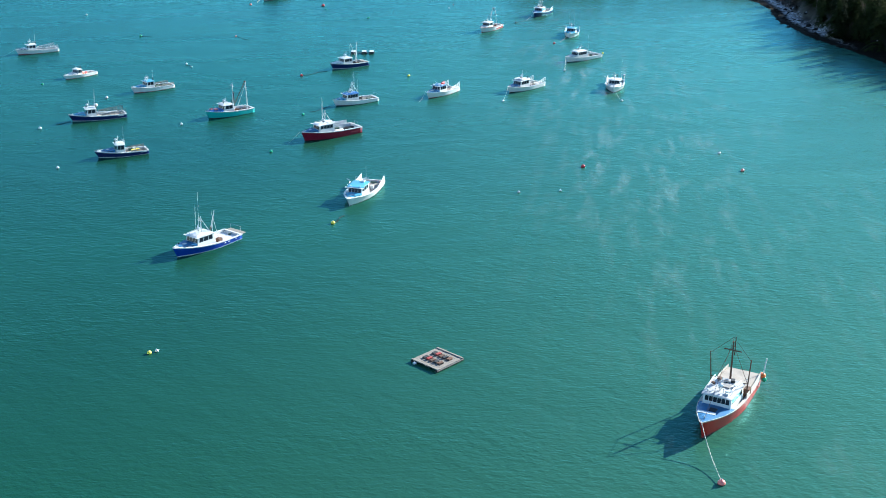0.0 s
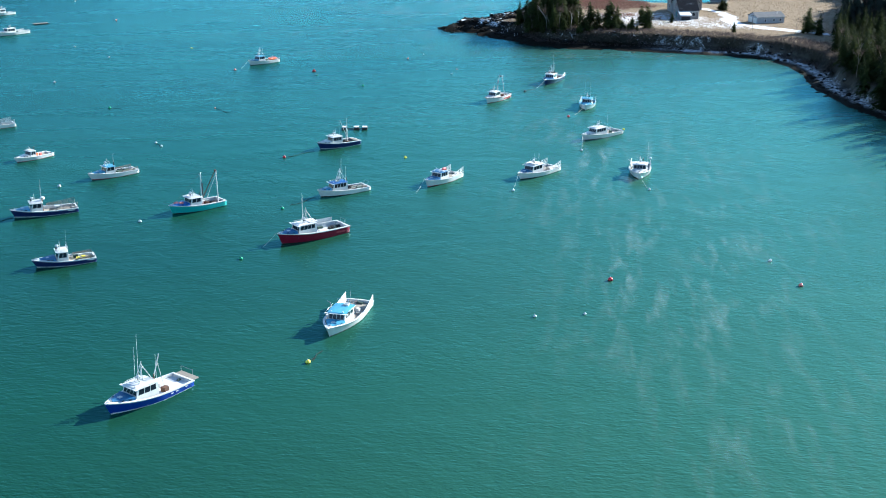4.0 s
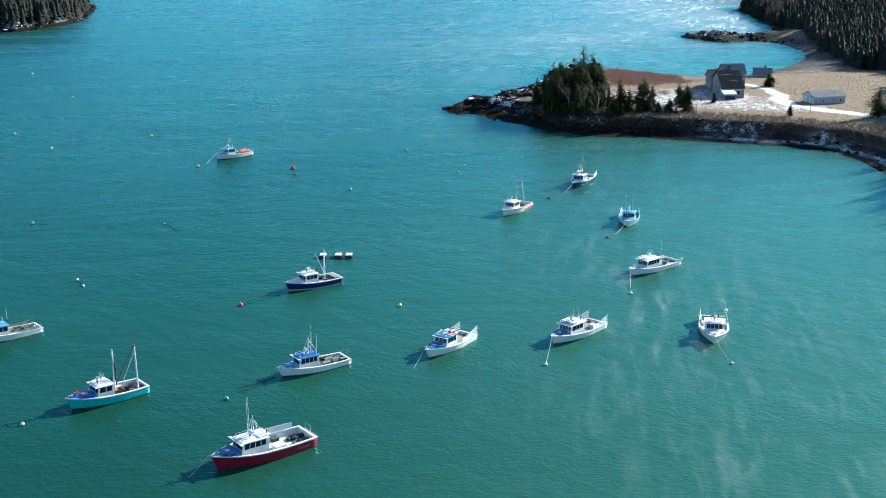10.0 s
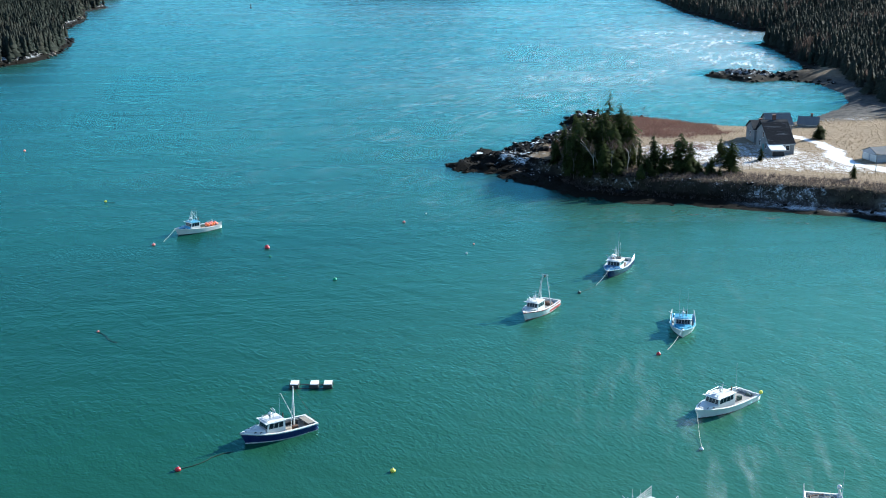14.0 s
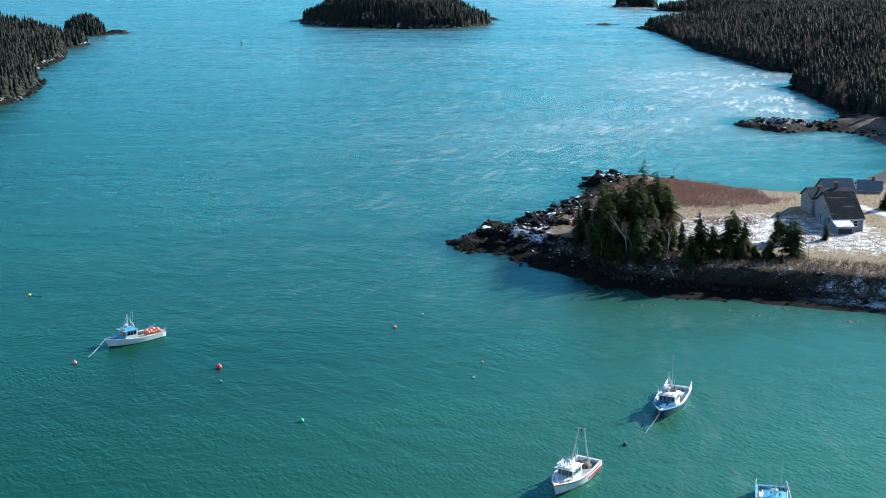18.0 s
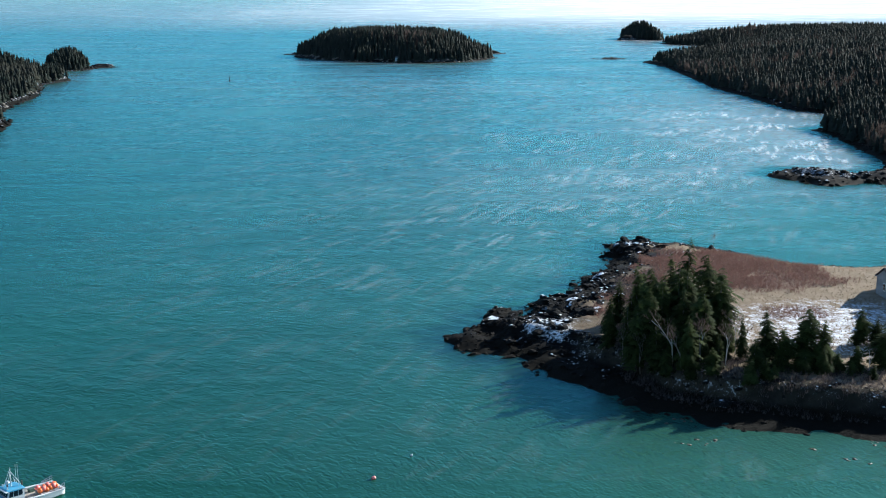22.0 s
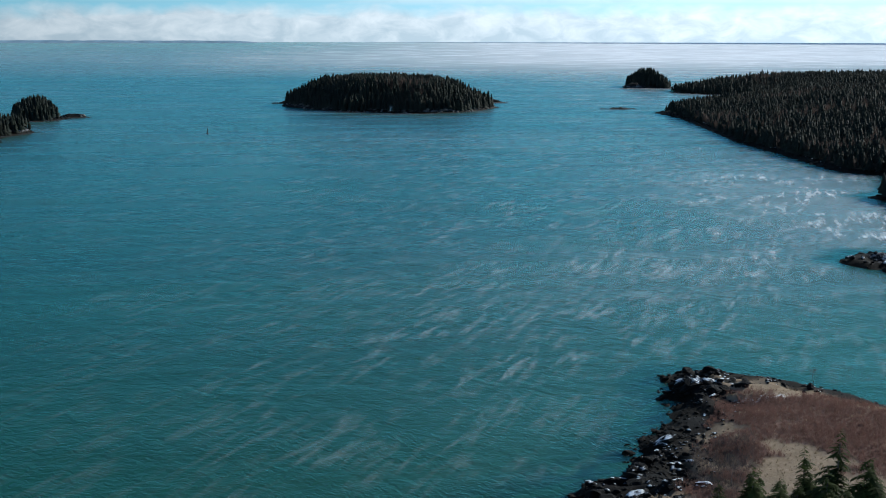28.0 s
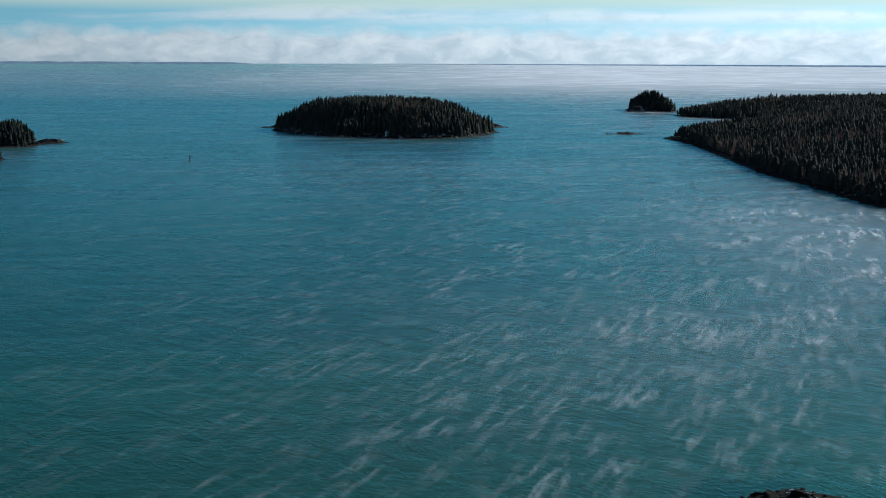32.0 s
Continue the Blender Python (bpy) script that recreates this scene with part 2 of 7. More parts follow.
def add_tube(bm, a, b, r0, r1=None, n=6):
    """A tapered rod from a to b."""
    a, b = Vector(a), Vector(b)
    d = b - a
    q = d.to_track_quat("Z", "Y").to_matrix().to_4x4()
    bmesh.ops.create_cone(bm, cap_ends=True, segments=n, radius1=r0, radius2=r0 if r1 is None else r1, depth=d.length,
                          matrix=Matrix.Translation((a + b) / 2) @ q)
    return bm


def tube(a, b, r0, r1=None, n=6):
    return add_tube(bmesh.new(), a, b, r0, r1, n)


def add_path(bm, pts, r, n=5):
    for a, b in zip(pts, pts[1:]):
        add_tube(bm, a, b, r, r, n)
    return bm


def add_ball(bm, c, r, u=10, v=7, sz=1.0):
    bmesh.ops.create_uvsphere(bm, u_segments=u, v_segments=v, radius=r, matrix=Matrix.Translation(c) @ Matrix.Diagonal((1, 1, sz, 1)))
    return bm


def quad(bm, pts):
    return bm.faces.new([bm.verts.new(p) for p in pts])


def prism(bm, pts, thickness, direction):
    """A flat panel through pts, with thickness along direction."""
    d = Vector(direction).normalized() * thickness
    lo = [bm.verts.new(Vector(p)) for p in pts]
    hi = [bm.verts.new(Vector(p) + d) for p in pts]
    bm.faces.new(lo[::-1])
    bm.faces.new(hi)
    for i in range(len(pts)):
        j = (i + 1) % len(pts)
        bm.faces.new((lo[i], lo[j], hi[j], hi[i]))
    bmesh.ops.recalc_face_normals(bm, faces=bm.faces)
    return bm


def mesh_from(name, verts, faces, material, attrs=None, smooth=False):
    """A mesh from numpy arrays; faces all have the same number of corners. attrs: floats per vertex."""
    me = bpy.data.meshes.new(name)
    f = np.asarray(faces, np.int32)
    me.vertices.add(len(verts))
    me.vertices.foreach_set("co", np.asarray(verts, np.float32).ravel())
    me.loops.add(f.size)
    me.loops.foreach_set("vertex_index", f.ravel())
    me.polygons.add(len(f))
    me.polygons.foreach_set("loop_start", np.arange(0, f.size, f.shape[1], dtype=np.int32))
    if smooth:
        me.polygons.foreach_set("use_smooth", np.ones(len(f), bool))
    for key, val in (attrs or {}).items():
        me.attributes.new(key, "FLOAT", "POINT").data.foreach_set("value", np.asarray(val, np.float32))
    me.materials.append(material)
    me.update(calc_edges=True)
    return me


def smooth_step(a, b, x):
    t = np.clip((x - a) / (b - a), 0, 1)
    return t * t * (3 - 2 * t)


def lattice(ix, iy, seed):
    h = (ix * 374761393 + iy * 668265263 + seed * 974711) & 0x7FFFFFFF
    h = ((h ^ (h >> 13)) * 1274126177) & 0x7FFFFFFF
    return ((h ^ (h >> 16)) & 0xFFFF) / 65535.0


def value_noise(x, y, seed=0):
    ix, iy = np.floor(x).astype(np.int64), np.floor(y).astype(np.int64)
    fx, fy = x - ix, y - iy
    fx, fy = fx * fx * (3 - 2 * fx), fy * fy * (3 - 2 * fy)
    a, b = lattice(ix, iy, seed), lattice(ix + 1, iy, seed)
    c, d = lattice(ix, iy + 1, seed), lattice(ix + 1, iy + 1, seed)
    return (a * (1 - fx) + b * fx) * (1 - fy) + (c * (1 - fx) + d * fx) * fy


def fbm(x, y, size, octaves=4, seed=0):
    """Noise from 0 to 1 with its largest bumps about size metres wide."""
    out, amp, total = 0.0, 1.0, 0.0
    for o in range(octaves):
        out = out + amp * value_noise(x / size * 2**o + 17.3 * o, y / size * 2**o + 9.1 * o, seed + o)
        total += amp
        amp *= 0.5
    return out / total


def shore_distance(x, y, poly):
    """Metres inside (positive) or outside (negative) a closed outline."""
    best = np.full(x.shape, 1e9)
    inside = np.zeros(x.shape, bool)
    for (ax, ay), (bx, by) in zip(poly, poly[1:] + poly[:1]):
        dx, dy = bx - ax, by - ay
        t = np.clip(((x - ax) * dx + (y - ay) * dy) / (dx * dx + dy * dy + 1e-9), 0, 1)
        best = np.minimum(best, np.hypot(x - ax - t * dx, y - ay - t * dy))
        cross = (ay > y) != (by > y)
        if by != ay:
            inside ^= cross & (x < ax + (y - ay) * dx / (by - ay))
    return np.where(inside, best, -best)


def line_distance(x, y, pts):
    best = np.full(np.shape(x), 1e9)
    for (ax, ay), (bx, by) in zip(pts, pts[1:]):
        dx, dy = bx - ax, by - ay
        t = np.clip(((x - ax) * dx + (y - ay) * dy) / (dx * dx + dy * dy), 0, 1)
        best = np.minimum(best, np.hypot(x - ax - t * dx, y - ay - t * dy))
    return best


def spread(*runs):
    """Grid lines: runs of (start, end, first step, last step)."""
    out = []
    for a, b, s0, s1 in runs:
        x = a
        while x < b:
            out.append(x)
            x += s0 + (s1 - s0) * (x - a) / (b - a)
    return np.array(out)

# ---------------------------------------------------------------- shorelines (metres, plan)
POINT_SOUTH = [(101, 219), (97, 236), (92, 256), (90, 278), (93, 300), (93, 314), (89, 328), (78, 336), (63, 341), (49, 346),
               (39, 349), (25, 352), (15, 359), (10, 369), (4, 376), (-1, 380), (0, 386), (-4, 389), (-12, 392), (-15, 398), (-10, 404), (-5, 409), (-7, 417), (-4, 419)]
POINT_NORTH = [(0, 410), (3, 413), (3, 424), (7, 428), (10, 426), (13, 434), (17, 448), (21, 452), (25, 461), (27, 484), (36, 489), (50, 481), (62, 468), (74, 459), (88, 458),
               (110, 479), (124, 496), (138, 519), (145, 545), (144, 578), (132, 590), (116, 582), (102, 606), (112, 619), (130, 606)]
FAR_SHORE = [(146, 614), (157, 640), (161, 683), (166, 740), (161, 752), (176, 765), (190, 795), (201, 830), (184, 845), (180, 870), (180, 915), (174, 1015), (180, 1150),
             (184, 1250), (176, 1325), (192, 1350), (235, 1390), (300, 1500), (335, 1640), (280, 1715), (264, 1745), (290, 1790), (370, 1840), (760, 1950), (760, 80), (640, 62), (520, 88), (400, 66), (290, 96), (205, 74), (150, 92), (122, 112), (110, 140), (104, 180)]
MAINLAND = POINT_SOUTH + POINT_NORTH + FAR_SHORE
FOREST_EDGE = ([100, 200, 240, 262, 298, 348, 386, 440, 458, 468, 520, 563, 604, 630, 683, 757, 800, 832, 846, 930, 1040, 1150, 1250, 1345, 1400, 1500, 1640, 1720, 1760, 1800, 1850],
               [108, 103, 99, 99, 104, 118, 132, 153, 150, 141, 148, 155, 158, 166, 170, 173, 192, 212, 193, 190, 184, 190, 194, 194, 240, 305, 338, 285, 278, 305, 380])
DRIVE = [(88, 421), (92, 410), (93, 399), (90, 388), (91, 377), (100, 366), (112, 356), (124, 348)]
HOUSE_YARD = 4.2


def thicket(x, y):
    """Below one inside the red brush on the point's north side."""
    q = np.minimum(np.hypot((x - 51) / 17, (y - 437) / 15), np.hypot((x - 31) / 8, (y - 437) / 11))
    q = np.minimum(q, np.minimum(np.hypot((x - 22) / 6, (y - 421) / 7), np.hypot((x - 42) / 17, (y - 452) / 14)))
    q = np.minimum(q, np.hypot((x - 13) / 7, (y - 409) / 7) + 0.3)
    return q + 1.1 * (fbm(x, y, 11, 4, 61) - 0.5) + 0.9 * smooth_step(0.56, 0.68, fbm(x, y, 7, 3, 67))


def land_height(x, y):
    """Height of the mainland and the point above the sea, and the distance from the shore."""
    d = shore_distance(x, y, MAINLAND)
    wobble = (fbm(x, y, 9, 3, 3) - 0.5) * 5
    dd = d + wobble * smooth_step(-6, 1, d) * (1 - smooth_step(10, 25, d))
    tip = np.exp(-(((x - 2) / 26) ** 2 + ((y - 408) / 34) ** 2)) + 0.9 * np.exp(-(((x - 32) / 18) ** 2 + ((y - 474) / 16) ** 2))
    spit = np.exp(-(((x - 118) / 22) ** 2 + ((y - 600) / 14) ** 2))
    bay = smooth_step(80, 100, x) * smooth_step(440, 470, y) * (1 - smooth_step(565, 600, y))
    h = np.where(d < 0, np.maximum(d * 0.22, -4.0), 0.0)
    south = (1 - smooth_step(395, 425, y)) * (1 - smooth_step(100, 125, x))
    h = h + (1.1 - 0.6 * south) * smooth_step(0, 5, dd) * (d > 0)
    bank = (south * 3.9 * smooth_step(6.0, 9.5, dd) + (1 - south) * 3.1 * smooth_step(4, 19, dd)) * (1 - 0.55 * tip) * (1 - 0.45 * bay)
    wood = smooth_step(-4, 30, x - np.interp(y, *FOREST_EDGE))
    hill = wood * (smooth_step(5, 120, d) * (8 + 10 * fbm(x, y, 130, 3, 11)))
    ridge = np.abs(fbm(x + 3 * fbm(x, y, 12, 2, 8), y, 7, 4, 21) * 2 - 1)
    crag = smooth_step(-5, 2, d) * (1 - smooth_step(7, 16, d)) * (0.45 + 1.5 * np.clip(tip + spit, 0, 1))
    h = h + bank * (d > 0) + hill + crag * (0.9 - ridge * 2.0) + 0.25 * (fbm(x, y, 5, 3, 5) - 0.5)
    yard = np.exp(-(((x - 78) / 14) ** 2 + ((y - 405) / 18) ** 2)) + np.exp(-(((x - 103) / 10) ** 2 + ((y - 385) / 9) ** 2))
    h = h + np.clip(yard * 1.6, 0, 1) * (HOUSE_YARD - h) * (d > 10)
    return h, d


def grid_mesh(xs, ys):
    gx, gy = np.meshgrid(xs, ys)
    nx, ny = len(xs), len(ys)
    i = (np.arange(ny - 1)[:, None] * nx + np.arange(nx - 1)).ravel()
    return gx, gy, np.stack([i, i + 1, i + nx + 1, i + nx], 1)


# the sea: one sheet to the horizon, in rings that widen outwards
SEA_C = (-17.0, 150.0)
radii = np.r_[np.arange(0, 200, 12.0), np.arange(200, 350, 5.0), np.arange(350, 600, 12.0), np.geomspace(600, 4760, 46)]
ang = np.linspace(0, 2 * np.pi, 321)[:-1]
rr, aa = np.meshgrid(radii, ang, indexing="ij")
sx, sy = SEA_C[0] + rr * np.sin(aa), SEA_C[1] + rr * np.cos(aa)
sz = 51.0 * np.clip((rr - 2300) / (4760 - 2300), 0, 1) ** 1.35      # the far sea closes up towards the true horizon
i, j = np.meshgrid(np.arange(len(radii) - 1), np.arange(320), indexing="ij")
faces = np.stack([i * 320 + j, (i + 1) * 320 + j, (i + 1) * 320 + (j + 1) % 320, i * 320 + (j + 1) % 320], -1).reshape(-1, 4)[:, ::-1]
sd = shore_distance(sx.ravel(), sy.ravel(), MAINLAND)
# eastern water is painted brighter for the sun's glow; the cove is paler too
me = mesh_from("water", np.stack([sx, sy, sz], -1).reshape(-1, 3), faces, WATER, {"shoal": 0.55 * smooth_step(-16, 0, sd) * (sy.ravel() < 420), "sunken": 0.9 * smooth_step(-17, -2, sd) * (np.exp(-(((sx - 2) / 45) ** 2 + ((sy - 405) / 55) ** 2) ** 2) + np.exp(-(((sx - 25) / 18) ** 2 + ((sy - 470) / 30) ** 2))).ravel().clip(0, 1), "silt": np.clip(smooth_step(-70, 80, sx) * (1 - 0.5 * smooth_step(280, 380, sy)) * (1 - smooth_step(400, 640, sy)) * (1 - smooth_step(200, 400, sx)) + 0.5 * np.exp(-(((sx - 100) / 55) ** 2 + ((sy - 520) / 60) ** 2)), 0, 1.3).ravel()}, True)
tagged(new("water", me), "rippled blue-green harbour water open to the sea", "water", kind="structure")

# the point, the beach and the wooded mainland
xs = spread((-30, 120, 1.0, 1.0), (120, 200, 1.2, 4), (200, 760, 4, 18))
ys = spread((48, 120, 6, 6), (120, 230, 6, 3), (230, 335, 2, 1.2), (335, 500, 1.0, 1.0), (500, 640, 1.5, 2.5), (640, 1900, 3, 14))
gx, gy, faces = grid_mesh(xs, ys)
gz, gd = land_height(gx, gy)
keep = (gd > -14).ravel()
faces = faces[keep[faces].any(1)]
edge = np.interp(gy, *FOREST_EDGE)
brushy = 0.85 * (1 - smooth_step(0.7, 1.25, thicket(gx, gy)))
brushy = np.maximum(brushy, 0.8 * np.exp(-(((gx - 52) / 6) ** 2 + ((gy - 402) / 5) ** 2)))
drive = 1 - smooth_step(1.2, 3.6, line_distance(gx, gy, DRIVE) + 3.0 * (fbm(gx, gy, 6, 2, 31) - 0.5))
patchy = 0.85 * np.exp(-(((gx - 60) / 30) ** 2 + ((gy - 392) / 22) ** 2) ** 2) + 0.8 * np.exp(-(((gx - 88) / 16) ** 2 + ((gy - 372) / 9) ** 2))
patchy += 0.75 * np.exp(-(((gx - 3) / 4) ** 2 + ((gy - 398) / 8) ** 2)) + 0.5 * np.exp(-(((gx - 40) / 10) ** 2 + ((gy - 462) / 5) ** 2)) + 0.55 * np.exp(-(((gx - 118) / 14) ** 2 + ((gy - 463) / 10) ** 2))
strand = (1 - smooth_step(3, 10, gd)) * (gx > 45) * (gy < 352) * 0.42
flecks = 0.17 * smooth_step(6, 8, gd) * (1 - smooth_step(13, 17, gd)) * (gy < 405) * (gx < 75) * (gx > -2)
snow = np.clip(flecks + 0.62 * drive + 0.3 * np.exp(-(((gx - 118) / 20) ** 2 + ((gy - 600) / 14) ** 2)) + 0.47 * np.clip(patchy, 0, 1.15) + strand, 0, 1)
rocky = np.clip((1 - smooth_step(5, 11, gd)) + 1.3 * np.exp(-(((gx - 122) / 30) ** 2 + ((gy - 602) / 22) ** 2)) + np.exp(-(((gx + 2) / 14) ** 2 + ((gy - 402) / 22) ** 2)), 0, 1)
beach = smooth_step(84, 96, gx) * smooth_step(446, 462, gy) * (1 - smooth_step(575, 592, gy)) * (1 - smooth_step(22, 34, gd))
beach = np.maximum(beach, 0.9 * smooth_step(50, 66, gx) * (gy < 352) * smooth_step(1.5, 3.5, gd) * (1 - smooth_step(6, 9, gd)) * (gx < 100))
wood = smooth_step(-3, 4, gx - edge)
# the forest mask also darkens the south bank, painting in its shade
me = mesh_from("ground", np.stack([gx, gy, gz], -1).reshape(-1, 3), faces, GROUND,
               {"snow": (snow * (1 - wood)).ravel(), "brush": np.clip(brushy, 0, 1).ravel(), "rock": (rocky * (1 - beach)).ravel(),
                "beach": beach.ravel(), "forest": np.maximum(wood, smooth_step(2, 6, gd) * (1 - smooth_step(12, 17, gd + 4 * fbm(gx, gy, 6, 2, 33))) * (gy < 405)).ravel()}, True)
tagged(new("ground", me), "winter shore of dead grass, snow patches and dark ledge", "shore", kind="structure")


# ---------------------------------------------------------------- islands
def island_outline(cx, cy, rx, ry, turn, seed, n=30):
    """An uneven oval shoreline."""
    rnd = random.Random(seed)
    ph = [rnd.uniform(0, 6.28) for _ in range(4)]
    out = []
    for i in range(n):
        a = 2 * math.pi * i / n
        r = 1 + 0.07 * math.sin(2 * a + ph[0]) + 0.06 * math.sin(3 * a + ph[1]) + 0.04 * math.sin(7 * a + ph[2]) + 0.03 * math.sin(11 * a + ph[3])
        x, y = rx * r * math.cos(a), ry * r * math.sin(a)
        out.append((cx + x * math.cos(turn) - y * math.sin(turn), cy + x * math.sin(turn) + y * math.cos(turn)))
    return out


def island_height(x, y, poly, top, rise, seed):
    d = shore_distance(x, y, poly)
    dd = d + (fbm(x, y, 22, 3, seed) - 0.5) * 10 * smooth_step(-4, 4, d)
    cliff = (0.10 + 0.10 * fbm(x, y, 40, 2, seed + 3)) * top * smooth_step(0, 7, dd)
    h = np.where(d < 0, np.maximum(d * 0.2, -4), cliff + top * 0.85 * smooth_step(2, rise, dd))
    return h + smooth_step(-3, 2, d) * (1 - smooth_step(8, 20, d)) * 3.0 * (fbm(x, y, 9, 4, seed + 5) - 0.45), d


def island_ground(poly, top, rise, seed, step):
    px, py = [p[0] for p in poly], [p[1] for p in poly]
    xs, ys = np.arange(min(px) - 12, max(px) + 12, step), np.arange(min(py) - 12, max(py) + 12, step)
    gx, gy, faces = grid_mesh(xs, ys)
    gz, gd = island_height(gx, gy, poly, top, rise, seed)
    faces = faces[(gd > -10).ravel()[faces].any(1)]
    zero = np.zeros(gx.size)
    me = mesh_from("island_ground", np.stack([gx, gy, gz], -1).reshape(-1, 3), faces, GROUND,
                   {"snow": (0.25 * (1 - smooth_step(3, 10, gd))).ravel(), "brush": zero, "rock": (1 - smooth_step(7, 13, gd)).ravel(), "beach": zero,
                    "forest": smooth_step(7, 13, gd).ravel()}, True)
    return tagged(new("ground", me), "wooded island ground with a rim of dark ledge", "island", kind="structure")


MID_ISLE = island_outline(-66, 1440, 100, 122, 0.15, 5)
ISLE_BAR_W = island_outline(-158, 1480, 26, 12, 0.4, 8, 16)
ISLE_BAR_E = island_outline(30, 1500, 22, 14, -0.3, 9, 16)
EAST_ISLET = island_outline(266, 1895, 27, 50, 0.2, 12)
EAST_BAR = island_outline(240, 1852, 17, 11, 0.3, 14, 16)
WEST_ISLET = island_outline(-344, 1228, 20, 34, 0.1, 16, 20)
WEST_BAR = island_outline(-322, 1248, 14, 9, 0.5, 18, 14)
LEDGE = island_outline(153, 1385, 16, 6, 0.1, 19, 14)
WEST_SHORE = [(-236, 640), (-224, 668), (-222, 705), (-229, 745), (-236, 782), (-262, 830), (-270, 880), (-276, 935), (-288, 985), (-306, 1040),
              (-299, 1092), (-318, 1112), (-345, 1130), (-395, 1140), (-560, 1120), (-640, 900), (-560, 620), (-330, 590)]
ISLES = [(MID_ISLE, 19, 44, 41, 4.0), (ISLE_BAR_W, 3, 10, 42, 2.5), (ISLE_BAR_E, 3, 10, 43, 2.5), (EAST_ISLET, 17, 30, 44, 4.0), (EAST_BAR, 7.0, 11, 45, 2.5),
         (WEST_ISLET, 12, 26, 46, 2.0), (WEST_BAR, 4, 10, 47, 1.5), (LEDGE, 1.0, 5, 48, 2.0), (WEST_SHORE, 22, 90, 49, 4.0)]
for args in ISLES:
    island_ground(*args)
# the low coast on the horizon, distance haze put into its blue colour
xs, ys = np.radians(np.arange(-30, -7.95, 0.05)), np.arange(4640, 4756, 10.0)
ga, gr, faces = grid_mesh(xs, ys)
gz = 51.0 * ((gr - 2300) / 2460) ** 1.35 - 2
swell = np.sin(np.pi * np.clip((gr - 4640) / 110, 0, 1))
gz = gz + swell * (2.5 + smooth_step(-8.0, -9.6, np.degrees(ga)) * (5 + 5 * fbm(np.degrees(ga) * 90, gr, 60, 3, 60)))
me = mesh_from("far_coast", np.stack([SEA_C[0] + gr * np.sin(ga), SEA_C[1] + gr * np.cos(ga), gz], -1).reshape(-1, 3), faces[:, ::-1], plain("far_coast_haze_blue", (0.16, 0.26, 0.34), 0.9, 0, 0.02), None, True)
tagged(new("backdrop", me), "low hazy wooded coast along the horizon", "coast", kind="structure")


# ---------------------------------------------------------------- far woods
def far_conifer(seed, tiers=6, n=8):
    """A spire of ragged tiers, one metre high; about fifty triangles."""
    rnd = random.Random(seed)
    v, f = [], []
    for t in range(tiers):
        z0 = 0.06 + 0.80 * t / tiers
        z1 = min(1.0, z0 + 0.34 - 0.02 * t)
        r = 0.30 * (1 - t / tiers) ** 0.8 + 0.02
        apex = len(v)
        v.append((rnd.uniform(-.012, .012), rnd.uniform(-.012, .012), z1))
        off = rnd.uniform(0, 6.28)
        for k in range(n):
            a = off + 2 * math.pi * k / n
            q = r * rnd.uniform(0.7, 1.2) * (0.6 if k % 2 else 1.0)
            v.append((q * math.cos(a), q * math.sin(a), z0 + rnd.uniform(-0.05, 0.05)))
        for k in range(n):
            f.append((apex, apex + 1 + k, apex + 1 + (k + 1) % n))
    return np.array(v), np.array(f)


def far_bare_tree(seed):
    """A leafless crown: thin upright twig blades round a stem, one metre high."""
    rnd = random.Random(seed)
    v, f = [], []
    for k in range(34):
        a, r = rnd.uniform(0, 6.28), 0.24 * math.sqrt(rnd.random())
        z = rnd.uniform(0.30, 0.85)
        x, y = r * math.cos(a), r * math.sin(a)
        up = rnd.uniform(0.10, 0.22)
        w = rnd.uniform(0.006, 0.014)
        b = rnd.uniform(0, 6.28)
        i = len(v)
        v += [(x * 0.5 - w * math.cos(b), y * 0.5 - w * math.sin(b), z - up), (x * 0.5 + w * math.cos(b), y * 0.5 + w * math.sin(b), z - up), (x * 1.3, y * 1.3, z + up)]
        f.append((i, i + 1, i + 2))
    i = len(v)
    v += [(-.012, 0, 0), (.012, 0, 0), (0, 0, .7), (0, -.012, 0), (0, .012, 0), (0, 0, .7)]
    f += [(i, i + 1, i + 2), (i + 3, i + 4, i + 5)]
    return np.array(v), np.array(f)


